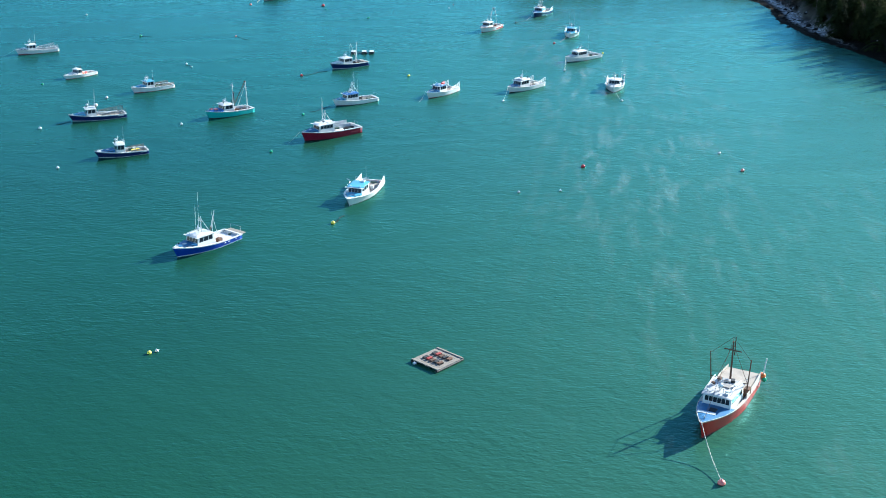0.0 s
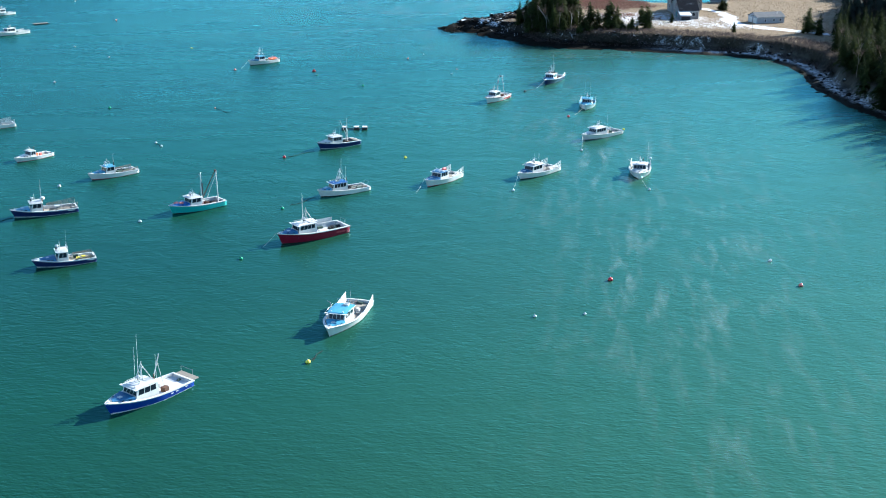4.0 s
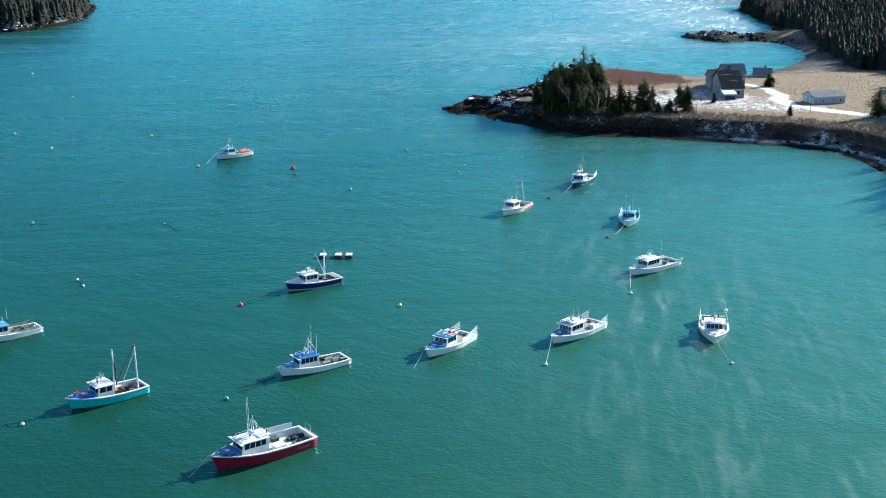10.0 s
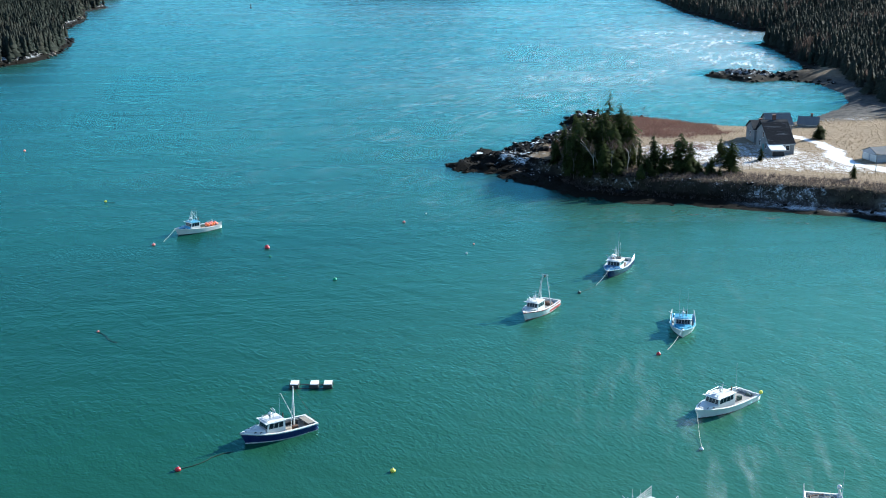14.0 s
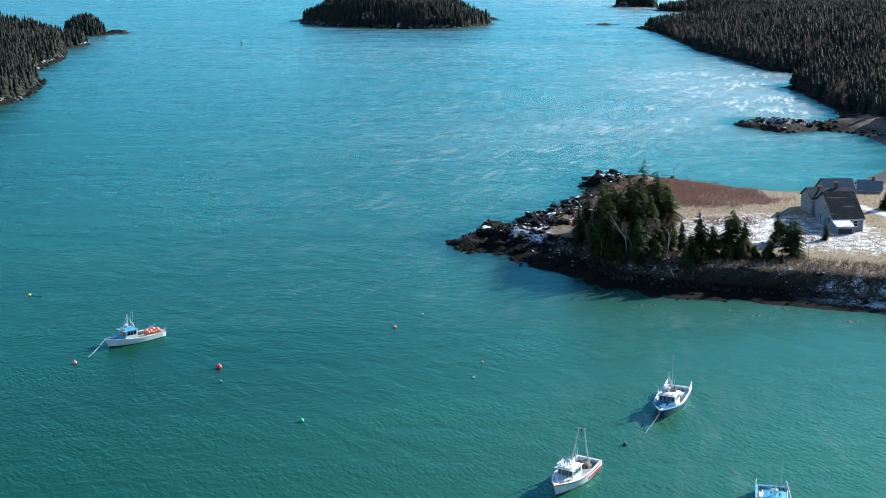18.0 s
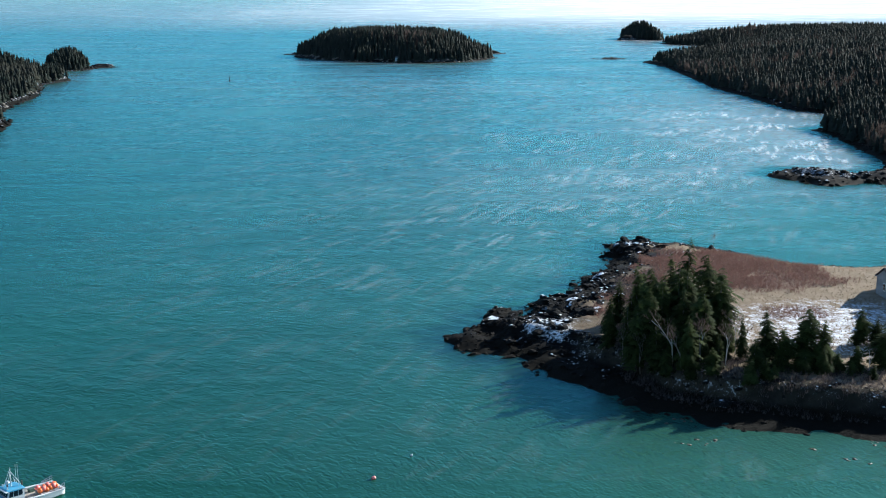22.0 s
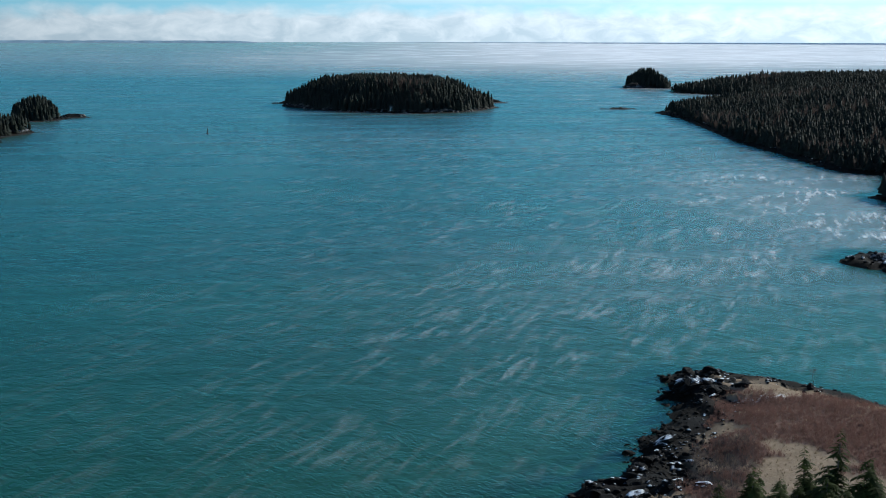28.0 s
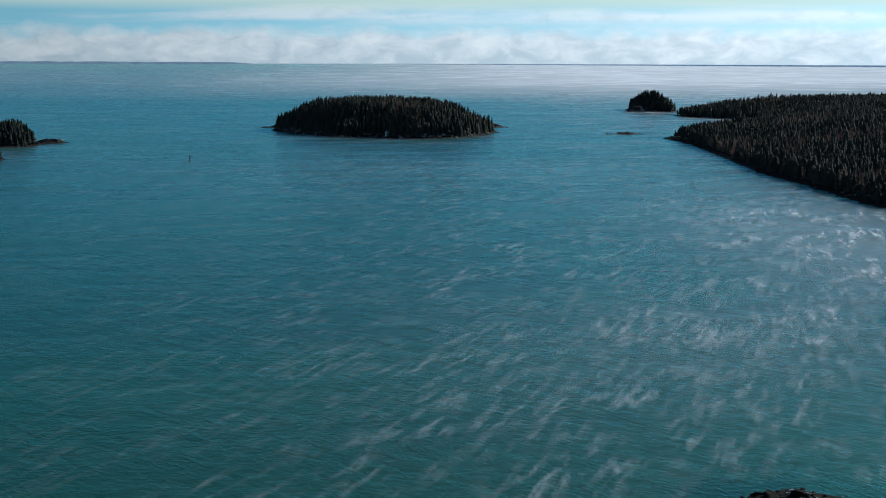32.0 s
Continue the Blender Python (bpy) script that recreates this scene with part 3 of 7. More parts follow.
def wood_stuff(name, label, places, heights, templates, material, seed, parent_tint=(0.0, 1.0)):
    """Many trees in one mesh of kind stuff."""
    rng = np.random.default_rng(seed)
    vs, fs, ts, base = [], [], [], 0
    which = rng.integers(0, len(templates), len(places))
    for w, (tv, tf) in enumerate(templates):
        idx = np.where(which == w)[0]
        if not len(idx):
            continue
        a = rng.uniform(0, 6.283, len(idx))
        hgt = heights[idx]
        wid = hgt * rng.uniform(0.6, 1.05, len(idx))
        ca, sa = np.cos(a)[:, None], np.sin(a)[:, None]
        x = (tv[None, :, 0] * ca - tv[None, :, 1] * sa) * wid[:, None] + places[idx, 0:1]
        y = (tv[None, :, 0] * sa + tv[None, :, 1] * ca) * wid[:, None] + places[idx, 1:2]
        z = tv[None, :, 2] * hgt[:, None] + places[idx, 2:3]
        vs.append(np.stack([x, y, z], -1).reshape(-1, 3))
        fs.append((tf[None] + (np.arange(len(idx)) * len(tv))[:, None, None] + base).reshape(-1, 3))
        tint = np.clip(0.5 * rng.beta(1.6, 2.6, len(idx))[:, None] + 0.7 * fbm(places[idx, 0], places[idx, 1], 45, 3, 77)[:, None] - 0.12 + (tv[None, :, 2] - 0.5) * 0.15, 0, 1)
        ts.append(np.broadcast_to(tint, (len(idx), len(tv))).ravel())
        base += len(idx) * len(tv)
    me = mesh_from(name, np.concatenate(vs), np.concatenate(fs), material, {"tint": np.concatenate(ts)})
    return tagged(new(name, me), label, "trees", kind="stuff")


def scatter(x0, x1, y0, y1, step, seed, jitter=0.75):
    rng = np.random.default_rng(seed)
    gx, gy = np.meshgrid(np.arange(x0, x1, step), np.arange(y0, y1, step))
    return gx.ravel() + rng.uniform(-jitter, jitter, gx.size) * step, gy.ravel() + rng.uniform(-jitter, jitter, gx.size) * step


CONIFERS, SMALL_CONIFERS, BARES = [far_conifer(s) for s in range(7)], [far_conifer(s + 20, 5, 6) for s in range(7)], [far_bare_tree(s) for s in range(5)]


def woods_on(height_of, area, step, seed, inside, tall, bare_where, label, crowns=CONIFERS):
    x, y = scatter(*area, step, seed)
    z, d = height_of(x, y)
    ok = inside(x, y, d)
    x, y, z = x[ok], y[ok], z[ok]
    rng = np.random.default_rng(seed + 1)
    h = tall * (0.62 + 0.5 * rng.random(len(x))) * (0.7 + 0.6 * fbm(x, y, 26, 3, seed))
    bare = rng.random(len(x)) < bare_where(x, y)
    pts = np.stack([x, y, z - 0.3], 1)
    if (~bare).any():
        wood_stuff("spruce_wood", label + ", dark spruce", pts[~bare], h[~bare], crowns, SPRUCE_HAZED, seed + 2)
    if bare.any():
        wood_stuff("bare_wood", label + ", leafless grey-brown hardwoods", pts[bare], h[bare] * 0.85, BARES, TWIGS, seed + 3)


def in_wood(x, y, d):
    return (d > np.where(y > 620, 2.5, 5)) & (x > np.interp(y, *FOREST_EDGE) - 7 * smooth_step(600, 640, y)) & (x < np.interp(y, *FOREST_EDGE) + 60 + (y - 200) * 0.35)


def main_bare(x, y):
    return 0.07 + 0.5 * smooth_step(0.54, 0.68, fbm(x, y, 60, 2, 71))


woods_on(land_height, (95, 330, 130, 480), 2.9, 100, lambda x, y, d: in_wood(x, y, d) & ((y > 352) | (x > np.interp(y, *FOREST_EDGE) + 22)), 12.5, main_bare, "shore wood beside the cove")
woods_on(land_height, (135, 420, 480, 900), 3.2, 110, in_wood, 11.0, main_bare, "wood behind the beach")
woods_on(land_height, (165, 760, 900, 1900), 3.5, 120, in_wood, 10.5, main_bare, "wooded headland across the bay", SMALL_CONIFERS)
def back_wood(x, y, d):
    return (d > 4) & (x > np.interp(y, *FOREST_EDGE) + 22) & ((y < 130) | (x > np.interp(y, *FOREST_EDGE) + 58 + (y - 200) * 0.35))


woods_on(land_height, (110, 470, 66, 640), 5.4, 130, back_wood, 12.0, main_bare, "wood inland of the cove", SMALL_CONIFERS)
for poly, top, rise, seed, step in ISLES:
    if top > 10:
        px, py = [p[0] for p in poly], [p[1] for p in poly]
        shore = poly
        woods_on(lambda x, y: island_height(x, y, shore, top, rise, seed), (max(min(px), -520), max(px), min(py), max(py)), 2.7 if top < 21 else 3.2, seed * 10,
                 lambda x, y, d: d > 3, 11.5, lambda x, y: 0.04 + 0.75 * np.exp(-(((x + 45) / 28) ** 2 + ((y - 1385) / 45) ** 2)), "wooded island or headland", SMALL_CONIFERS)

# ---------------------------------------------------------------- sky and cloud bank over the horizon
k = Nodes("horizon_clouds")
p = k.coords()
z = k.n("SeparateXYZ")
k.link(p, z.inputs[0])
puff = k.noise(k.coords((1, 1, 2.2)), 0.0060, 6, 0.52, 0.3)
streak = k.noise(k.coords((0.22, 0.22, 3.0), (0, 2.5, 0)), 0.0036, 5, 0.5, 0.3)
low = k.ramp(k.math("ADD", z.outputs[2], k.math("MULTIPLY", k.math("SUBTRACT", puff, 0.5), -120.0)), 205.0, 150.0)
high = k.math("MULTIPLY", k.ramp(streak, 0.47, 0.60), k.ramp(z.outputs[2], 195.0, 235.0))
cloud = k.math("MAXIMUM", low, k.math("MULTIPLY", high, 0.8))
shade = k.noise(k.coords((1, 1, 2.0)), 0.008, 6, 0.6, 0.5)
tone = k.mix(k.ramp(k.math("ADD", shade, k.math("MULTIPLY", z.outputs[2], 0.0014)), 0.50, 0.86), (0.52, 0.60, 0.64), (0.80, 0.83, 0.83))
blue = k.mix(k.ramp(z.outputs[2], 100.0, 420.0), (0.34, 0.66, 0.76), (0.25, 0.54, 0.68))
east = k.ramp(z.outputs[0], -1600.0, 2400.0)
tone = k.mix(cloud, k.mix(k.math("MULTIPLY", east, 0.6), blue, (0.78, 0.90, 0.92)), tone)
em = k.n("Emission")
k.link(tone, em.inputs[0])
k.link(k.ramp(east, 0.0, 1.0, 0.62, 1.25), em.inputs[1])
ms = k.n("MixShader")
k.link(k.ramp(z.outputs[2], 252.0, 300.0), ms.inputs[0])
k.link(em.outputs[0], ms.inputs[1])
k.link(k.n("BsdfTransparent").outputs[0], ms.inputs[2])
k.link(ms.outputs[0], k.out.inputs[0])
a = np.radians(np.linspace(-27, 27, 81))
zz = np.array([40.0, 95, 150, 205, 260, 305])
gx, gz = np.meshgrid(a, zz)
verts = np.stack([SEA_C[0] + 5010 * np.sin(gx), SEA_C[1] + 5010 * np.cos(gx), gz], -1).reshape(-1, 3)
i = (np.arange(5)[:, None] * 81 + np.arange(80)).ravel()
me = mesh_from("cloud_bank", verts, np.stack([i, i + 1, i + 82, i + 81], 1), k.m, None, True)
tagged(new("backdrop", me), "pale blue sky with a grey-white cloud bank over the sea", "sky", kind="structure")

# ---------------------------------------------------------------- sea smoke drifting over the cold water
def smoke_material(name, turn, size, curl=1.2, veil=0.0):
    """White vapour drawn out by the wind: clear between the streaks, except for the veil."""
    k = Nodes(name)
    long_ = k.noise(k.streaks(2.4 * size, 15 * size, turn), 1.0, 3, 0.55, curl)
    fine = k.noise(k.streaks(1.0 * size, 4.5 * size, turn - 8), 1.0, 1, 0.5, curl)
    banks = k.noise(k.streaks(15 * size, 34 * size, turn + 10), 1.0, 4, 0.6, 0.9)
    fac = k.math("MULTIPLY", k.ramp(long_, 0.46, 0.70), k.ramp(fine, 0.32, 0.68, 0.35, 1.0))
    fac = k.math("MULTIPLY", fac, k.ramp(banks, 0.40, 0.60, 0.06, 1.0))
    # even whitening added for haze and sky reflection on far water
    fac = k.math("ADD", fac, veil)
    fac = k.math("MINIMUM", k.math("MULTIPLY", fac, k.attr("soft")), 0.95)
    k.done((0.90, 0.92, 0.93), 1.0, 0, None, 0.0)
    ms = k.n("MixShader")
    k.link(fac, ms.inputs[0])
    k.link(k.n("BsdfTransparent").outputs[0], ms.inputs[1])
    k.link(k.bsdf.outputs[0], ms.inputs[2])
    k.link(ms.outputs[0], k.out.inputs[0])
    return k.m


def far_rise(x, y):
    return 51.0 * np.clip((np.hypot(x - SEA_C[0], y - SEA_C[1]) - 2300) / 2460, 0, 1) ** 1.35


def sea_smoke(label, area, step, dense, material, z0, seed, fan=False):
    """A thin undulating veil of vapour just over the water, dense where dense(x, y) says."""
    x0, x1, y0, y1 = area
    gx, gy, faces = grid_mesh(np.arange(x0, x1, step), np.arange(y0, y1, step))
    if fan:     # laid out by bearing and distance
        bearing, reach, faces = grid_mesh(np.radians(np.arange(-32, 38.1, 0.5)), np.r_[np.arange(1900, 4740, 60.0), 4756.0])
        gx, gy, faces = SEA_C[0] + reach * np.sin(bearing), SEA_C[1] + reach * np.cos(bearing), faces[:, ::-1]
    off = smooth_step(-4, -14, shore_distance(gx, gy, MAINLAND))
    soft = dense(gx, gy) * off
    gz = z0 + far_rise(gx, gy) + (0.0 if fan or step > 10 else 0.5) * (fbm(gx, gy, 9 * step, 3, seed) - 0.5)
    faces = faces[(soft > 0.004).ravel()[faces].any(1)]
    me = mesh_from("sea_smoke", np.stack([gx, gy, gz], -1).reshape(-1, 3), faces, material, {"soft": soft.ravel()}, True)
    ob = tagged(new("sea_smoke", me), label, "mist", kind="stuff")
    return ob


def blob(x, y, cx, cy, sx, sy):
    return np.exp(-(((x - cx) / sx) ** 2 + ((y - cy) / sy) ** 2))


BAY_SMOKE, OUTER_SMOKE = smoke_material("sea_smoke_bay", 17, 1.4, 0.5, 0.16), smoke_material("sea_smoke_outer", 22, 0.9, 0.5, 0.06)
HARBOUR_SMOKE, SEAWARD_SMOKE = smoke_material("sea_smoke_harbour", 8, 1.0, 0.4, 0.0), smoke_material("sea_smoke_seaward", 72, 3.2, 1.2, 0.10)
# besides smoke, this white stands in for sun glitter on the far sea
HORIZON_SMOKE_GLARE = smoke_material("sea_smoke_horizon_glare", 86, 7.0, 0.7, 0.5)
sea_smoke("thin white sea smoke drifting over the eastern bay", (-60, 240, 420, 980), 4.0,
          lambda x, y: (0.85 * blob(x, y, 140, 720, 60, 160) + 0.30 * blob(x, y, 60, 560, 60, 80)) * smooth_step(500, 610, y + 0.3 * (60 - x)), BAY_SMOKE, 0.6, 501)
sea_smoke("thin white sea smoke drifting across the outer bay", (-420, 260, 330, 1200), 7.0,
          lambda x, y: 0.24 * blob(x, y, 20, 560, 90, 170) + 0.36 * smooth_step(480, 1000, y) * smooth_step(-400, 150, x) * smooth_step(1190, 1000, y), OUTER_SMOKE, 0.4, 502)
sea_smoke("faint wisps of sea smoke among the moored boats", (-60, 105, -80, 345), 4.0,
          lambda x, y: 0.10 * blob(x, y, 20, 165, 20, 110) + 0.02 * smooth_step(-10, 60, x), HARBOUR_SMOKE, 0.7, 503)
sea_smoke("long pale bands of sea smoke towards the open sea", (-1100, 1300, 900, 2900), 18.0,
          lambda x, y: smooth_step(880, 1200, y) * (0.12 + 1.05 * smooth_step(-100, 700, x + 0.12 * (y - 1500))) * (1 - smooth_step(2500, 2900, y)), SEAWARD_SMOKE, 0.8, 504)
sea_smoke("bright banks of sea smoke with painted-in sun glare along the horizon", (-2300, 2800, 2100, 4700), 40.0,
          lambda x, y: smooth_step(2000, 3400, y) * (0.24 + 1.2 * smooth_step(-900, 700, x)), HORIZON_SMOKE_GLARE, 1.2, 505, True)

# ---------------------------------------------------------------- boat paints
WHITE = painted("white_hull_paint", (0.60, 0.60, 0.575), 0.35, 0.14)
CREAM = painted("cream_deck_paint", (0.50, 0.46, 0.39), 0.6, 0.30)
SNOWDECK = painted("snow_dusted_deck", (0.60, 0.60, 0.60), 0.7, 0.10, streak=False)
GREYDECK = painted("worn_grey_deck", (0.30, 0.28, 0.26), 0.7, 0.45)
TANDECK = painted("worn_tan_deck", (0.36, 0.31, 0.255), 0.75, 0.4)
SKYROOF = painted("pale_blue_roof_paint", (0.08, 0.32, 0.48), 0.4, 0.25)
BLUEPAINT = painted("bright_blue_paint", (0.015, 0.12, 0.36), 0.4, 0.12)
BLUEDECK = painted("blue_grey_foredeck", (0.026, 0.14, 0.29), 0.5, 0.25)
NAVY = painted("navy_hull_paint", (0.006, 0.014, 0.075), 0.3, 0.06, (0.2, 0.2, 0.22))
ROYAL = painted("royal_blue_hull_paint", (0.006, 0.035, 0.25), 0.3, 0.06, (0.2, 0.2, 0.25))
MAROON = painted("maroon_hull_paint", (0.17, 0.006, 0.022), 0.3, 0.08, (0.25, 0.12, 0.12))
RED = painted("red_hull_paint", (0.42, 0.018, 0.015), 0.4, 0.18, (0.25, 0.10, 0.06))
AQUA = painted("aqua_green_hull_paint", (0.045, 0.36, 0.33), 0.4, 0.12)
COPPER = painted("red_bottom_paint", (0.30, 0.045, 0.04), 0.6, 0.3)
BLACKBOT = painted("black_bottom_paint", (0.02, 0.02, 0.022), 0.6, 0.3, (0.10, 0.10, 0.09))
GLASS = Nodes("dark_window_glass").done((0.012, 0.018, 0.025), 0.06, 0.0, None, 0.25)
STEEL = plain("galvanised_steel", (0.48, 0.49, 0.50), 0.45, 0.7)
WHITESTEEL = painted("white_painted_steel", (0.55, 0.55, 0.53), 0.45, 0.2, (0.22, 0.13, 0.08))
RUST = painted("rusty_dark_steel", (0.085, 0.055, 0.042), 0.8, 0.5, (0.20, 0.08, 0.035))
BLACK = plain("black_rubber", (0.02, 0.02, 0.021), 0.7)
WOOD = painted("silvery_planks", (0.25, 0.22, 0.185), 0.85, 0.4)
ORANGE = plain("orange_plastic", (0.85, 0.17, 0.03), 0.45)
YELLOW = plain("yellow_plastic", (0.80, 0.66, 0.06), 0.45)
GREENP = plain("green_plastic", (0.01, 0.34, 0.16), 0.45)
PINK = plain("faded_pink_plastic", (0.80, 0.20, 0.16), 0.5)
REDP = plain("red_plastic", (0.55, 0.02, 0.03), 0.45)
WHITEP = plain("white_plastic", (0.62, 0.62, 0.60), 0.45)
TRAPWIRE = plain("green_trap_wire", (0.05, 0.09, 0.07), 0.7)
ROPE = plain("pale_rope", (0.55, 0.52, 0.44), 0.9)
WEEDROPE = plain("weedy_rope", (0.006, 0.010, 0.009), 0.9)


# ---------------------------------------------------------------- boats
class Hull:
    """Lines of a working boat: x forward, y to port, origin amidships on the waterline; s runs from 0 at the transom to 1 at the stem."""

    def __init__(self, length, beam, stern_h, bow_h, rake=0.7):
        self.l, self.b, self.fs, self.fb, self.rake = length, beam, stern_h, bow_h, rake

    def half(self, s):
        return self.b / 2 * ((0.88 + 0.12 * math.sin(min(s / 0.5, 1) * math.pi / 2)) if s <= 0.5 else max(0.02, 1 - ((s - 0.5) / 0.5) ** 2.5))

    def water(self, s):
        return self.half(s) * 0.94 if s < 0.4 else self.b / 2 * 0.94 * max(0.015, 1 - ((s - 0.4) / 0.6) ** 1.8)

    def top(self, s):
        return self.fs + (self.fb - self.fs) * s**2.1

    def x(self, s, z=None):
        k = 1.0 if z is None else max(0.0, min(1.0, z / self.top(s)))
        return -self.l / 2 + s * (self.l + self.rake * k * s * s)

    def at(self, s, z):
        """Half width at a height."""
        t = self.top(s)
        if z <= 0:
            return self.water(s) * (1 + 0.5 * z)
        k = z / t
        return self.water(s) + (self.half(s) - self.water(s)) * (0.55 * k + 0.45 * k * k)


def hull_parts(boat, h, paint, bottom, deck, side_deck, rail, sole_z, s_front, wash=0.30, fore=None):
    n = 18
    ss = [i / n for i in range(n + 1)]
    bm = bmesh.new()
    rings = []
    for s in ss:
        t = h.top(s)
        zs = [-0.6, -0.05, 0.09 * t, 0.5 * t, 0.78 * t, t]
        rings.append([[bm.verts.new((h.x(s, z), sd * h.at(s, z), z)) for z in zs] for sd in (1, -1)])
    for a, b in zip(rings, rings[1:]):
        for sd in (0, 1):
            for i in range(5):
                bm.faces.new((a[sd][i], b[sd][i], b[sd][i + 1], a[sd][i + 1]))
        bm.faces.new((a[0][0], a[1][0], b[1][0], b[0][0]))
    for i in range(5):
        bm.faces.new((rings[0][0][i], rings[0][0][i + 1], rings[0][1][i + 1], rings[0][1][i]))
        bm.faces.new((rings[-1][0][i], rings[-1][1][i], rings[-1][1][i + 1], rings[-1][0][i + 1]))
    bmesh.ops.recalc_face_normals(bm, faces=bm.faces)
    hull = part("hull", bm, paint, boat, "", True)
    # painted strip along the waterline, and the rubbing rail along the sheer
    bm, br = bmesh.new(), bmesh.new()
    for sd in (1, -1):
        for mesh, lo, hi, off in ((bm, -0.1, 0.24, 0.012), (br, None, None, 0.03)):
            prev = None
            for s in ss:
                t = h.top(s)
                z0, z1 = (-0.05, 0.09 * t) if lo is not None else (t - 0.11, t + 0.03)
                row = [mesh.verts.new((h.x(s, max(z, 0)) + (off if s == 1 else 0), sd * (h.at(s, min(z, t)) + off), z)) for z in (z0, z1)]
                row.append(mesh.verts.new((h.x(s, max(z1, 0)), sd * (h.at(s, min(z1, t)) - 0.05), z1)))
                if prev:
                    mesh.faces.new((prev[0], row[0], row[1], prev[1]))
                    mesh.faces.new((prev[1], row[1], row[2], prev[2]))
                prev = row
    add_box(bm, (-h.l / 2 - 0.01, 0, 0.03), (0.03, h.at(0, 0.1) * 2, 0.2))
    add_box(br, (-h.l / 2 - 0.01, 0, h.fs - 0.04), (0.06, h.half(0) * 2 + 0.04, 0.14))
    part("bottom_stripe", bm, bottom, hull)
    part("rub_rail", br, rail, hull)
    # side decks with an inner liner, cockpit floor, foredeck
    bm, bs, bf = bmesh.new(), bmesh.new(), bmesh.new()
    cut = [s for s in ss if s <= s_front + 1e-6]
    for sd in (1, -1):
        prev = None
        for s in cut:
            t, w = h.top(s) + 0.035, h.half(s)
            row = [bm.verts.new((h.x(s), sd * y, z)) for y, z in ((w, t), (w - wash, t), (min(w - wash, h.at(s, sole_z) - 0.1), sole_z))]
            if prev:
                bm.faces.new((prev[0], row[0], row[1], prev[1]))
                bm.faces.new((prev[1], row[1], row[2], prev[2]))
            prev = row
    w0, t0 = h.half(0) - 0.02, h.fs + 0.04
    add_box(bm, (-h.l / 2 + 0.14, 0, t0 - 0.02), (0.28, 2 * w0, 0.04))
    quad(bm, [(-h.l / 2 + 0.28, -w0, sole_z), (-h.l / 2 + 0.28, w0, sole_z), (-h.l / 2 + 0.28, w0, t0), (-h.l / 2 + 0.28, -w0, t0)])
    prev = None
    for s in cut:
        row = [bs.verts.new((h.x(s), sd * min(h.half(s) - wash + 0.01, h.at(s, sole_z) - 0.09), sole_z)) for sd in (1, -1)]
        if prev:
            bs.faces.new((prev[0], prev[1], row[1], row[0]))
        prev = row
    prev = None
    for s in [cut[-1]] + [s for s in ss if s > s_front + 1e-6]:
        t, w = h.top(s) + 0.02, h.half(s)
        row = [bf.verts.new((h.x(s), y * w, t + 0.10 * (1 - y * y) * min(1, w))) for y in (1, 0.5, 0, -0.5, -1)]
        if prev:
            for i in range(4):
                bf.faces.new((prev[i], prev[i + 1], row[i + 1], row[i]))
        prev = row
    s = cut[-1]
    w0, w1 = h.at(s, sole_z) - 0.1, h.half(s) - 0.06
    quad(bf, [(h.x(s), -w0, sole_z), (h.x(s), w0, sole_z), (h.x(s), w1, h.top(s) + 0.02), (h.x(s), -w1, h.top(s) + 0.02)])
    for q in (bm, bs, bf):
        bmesh.ops.recalc_face_normals(q, faces=q.faces)
    part("side_deck", bm, side_deck, boat)
    part("cockpit_floor", bs, deck, boat)
    return hull, part("foredeck", bf, fore or side_deck, boat)


def window_row(parent, corners, count, u0, u1, v0, v1, gap=0.12, proud=0.02, name="window"):
    """Separate panes on a wall given by its corners: bottom left, bottom right, top right, top left, seen from outside."""
    bl, br, tr, tl = [Vector(c) for c in corners]
    out = (br - bl).cross(tl - bl).normalized()

    def p(u, v):
        return bl.lerp(br, u).lerp(tl.lerp(tr, u), v)

    step = (u1 - u0) / count
    for i in range(count):
        a, b = u0 + step * (i + gap / 2), u0 + step * (i + 1 - gap / 2)
        bm = prism(bmesh.new(), [p(a, v0) - out * 0.03, p(b, v0) - out * 0.03, p(b, v1) - out * 0.03, p(a, v1) - out * 0.03], 0.03 + proud, out)
        part(name, bm, GLASS, parent, "dark window pane")


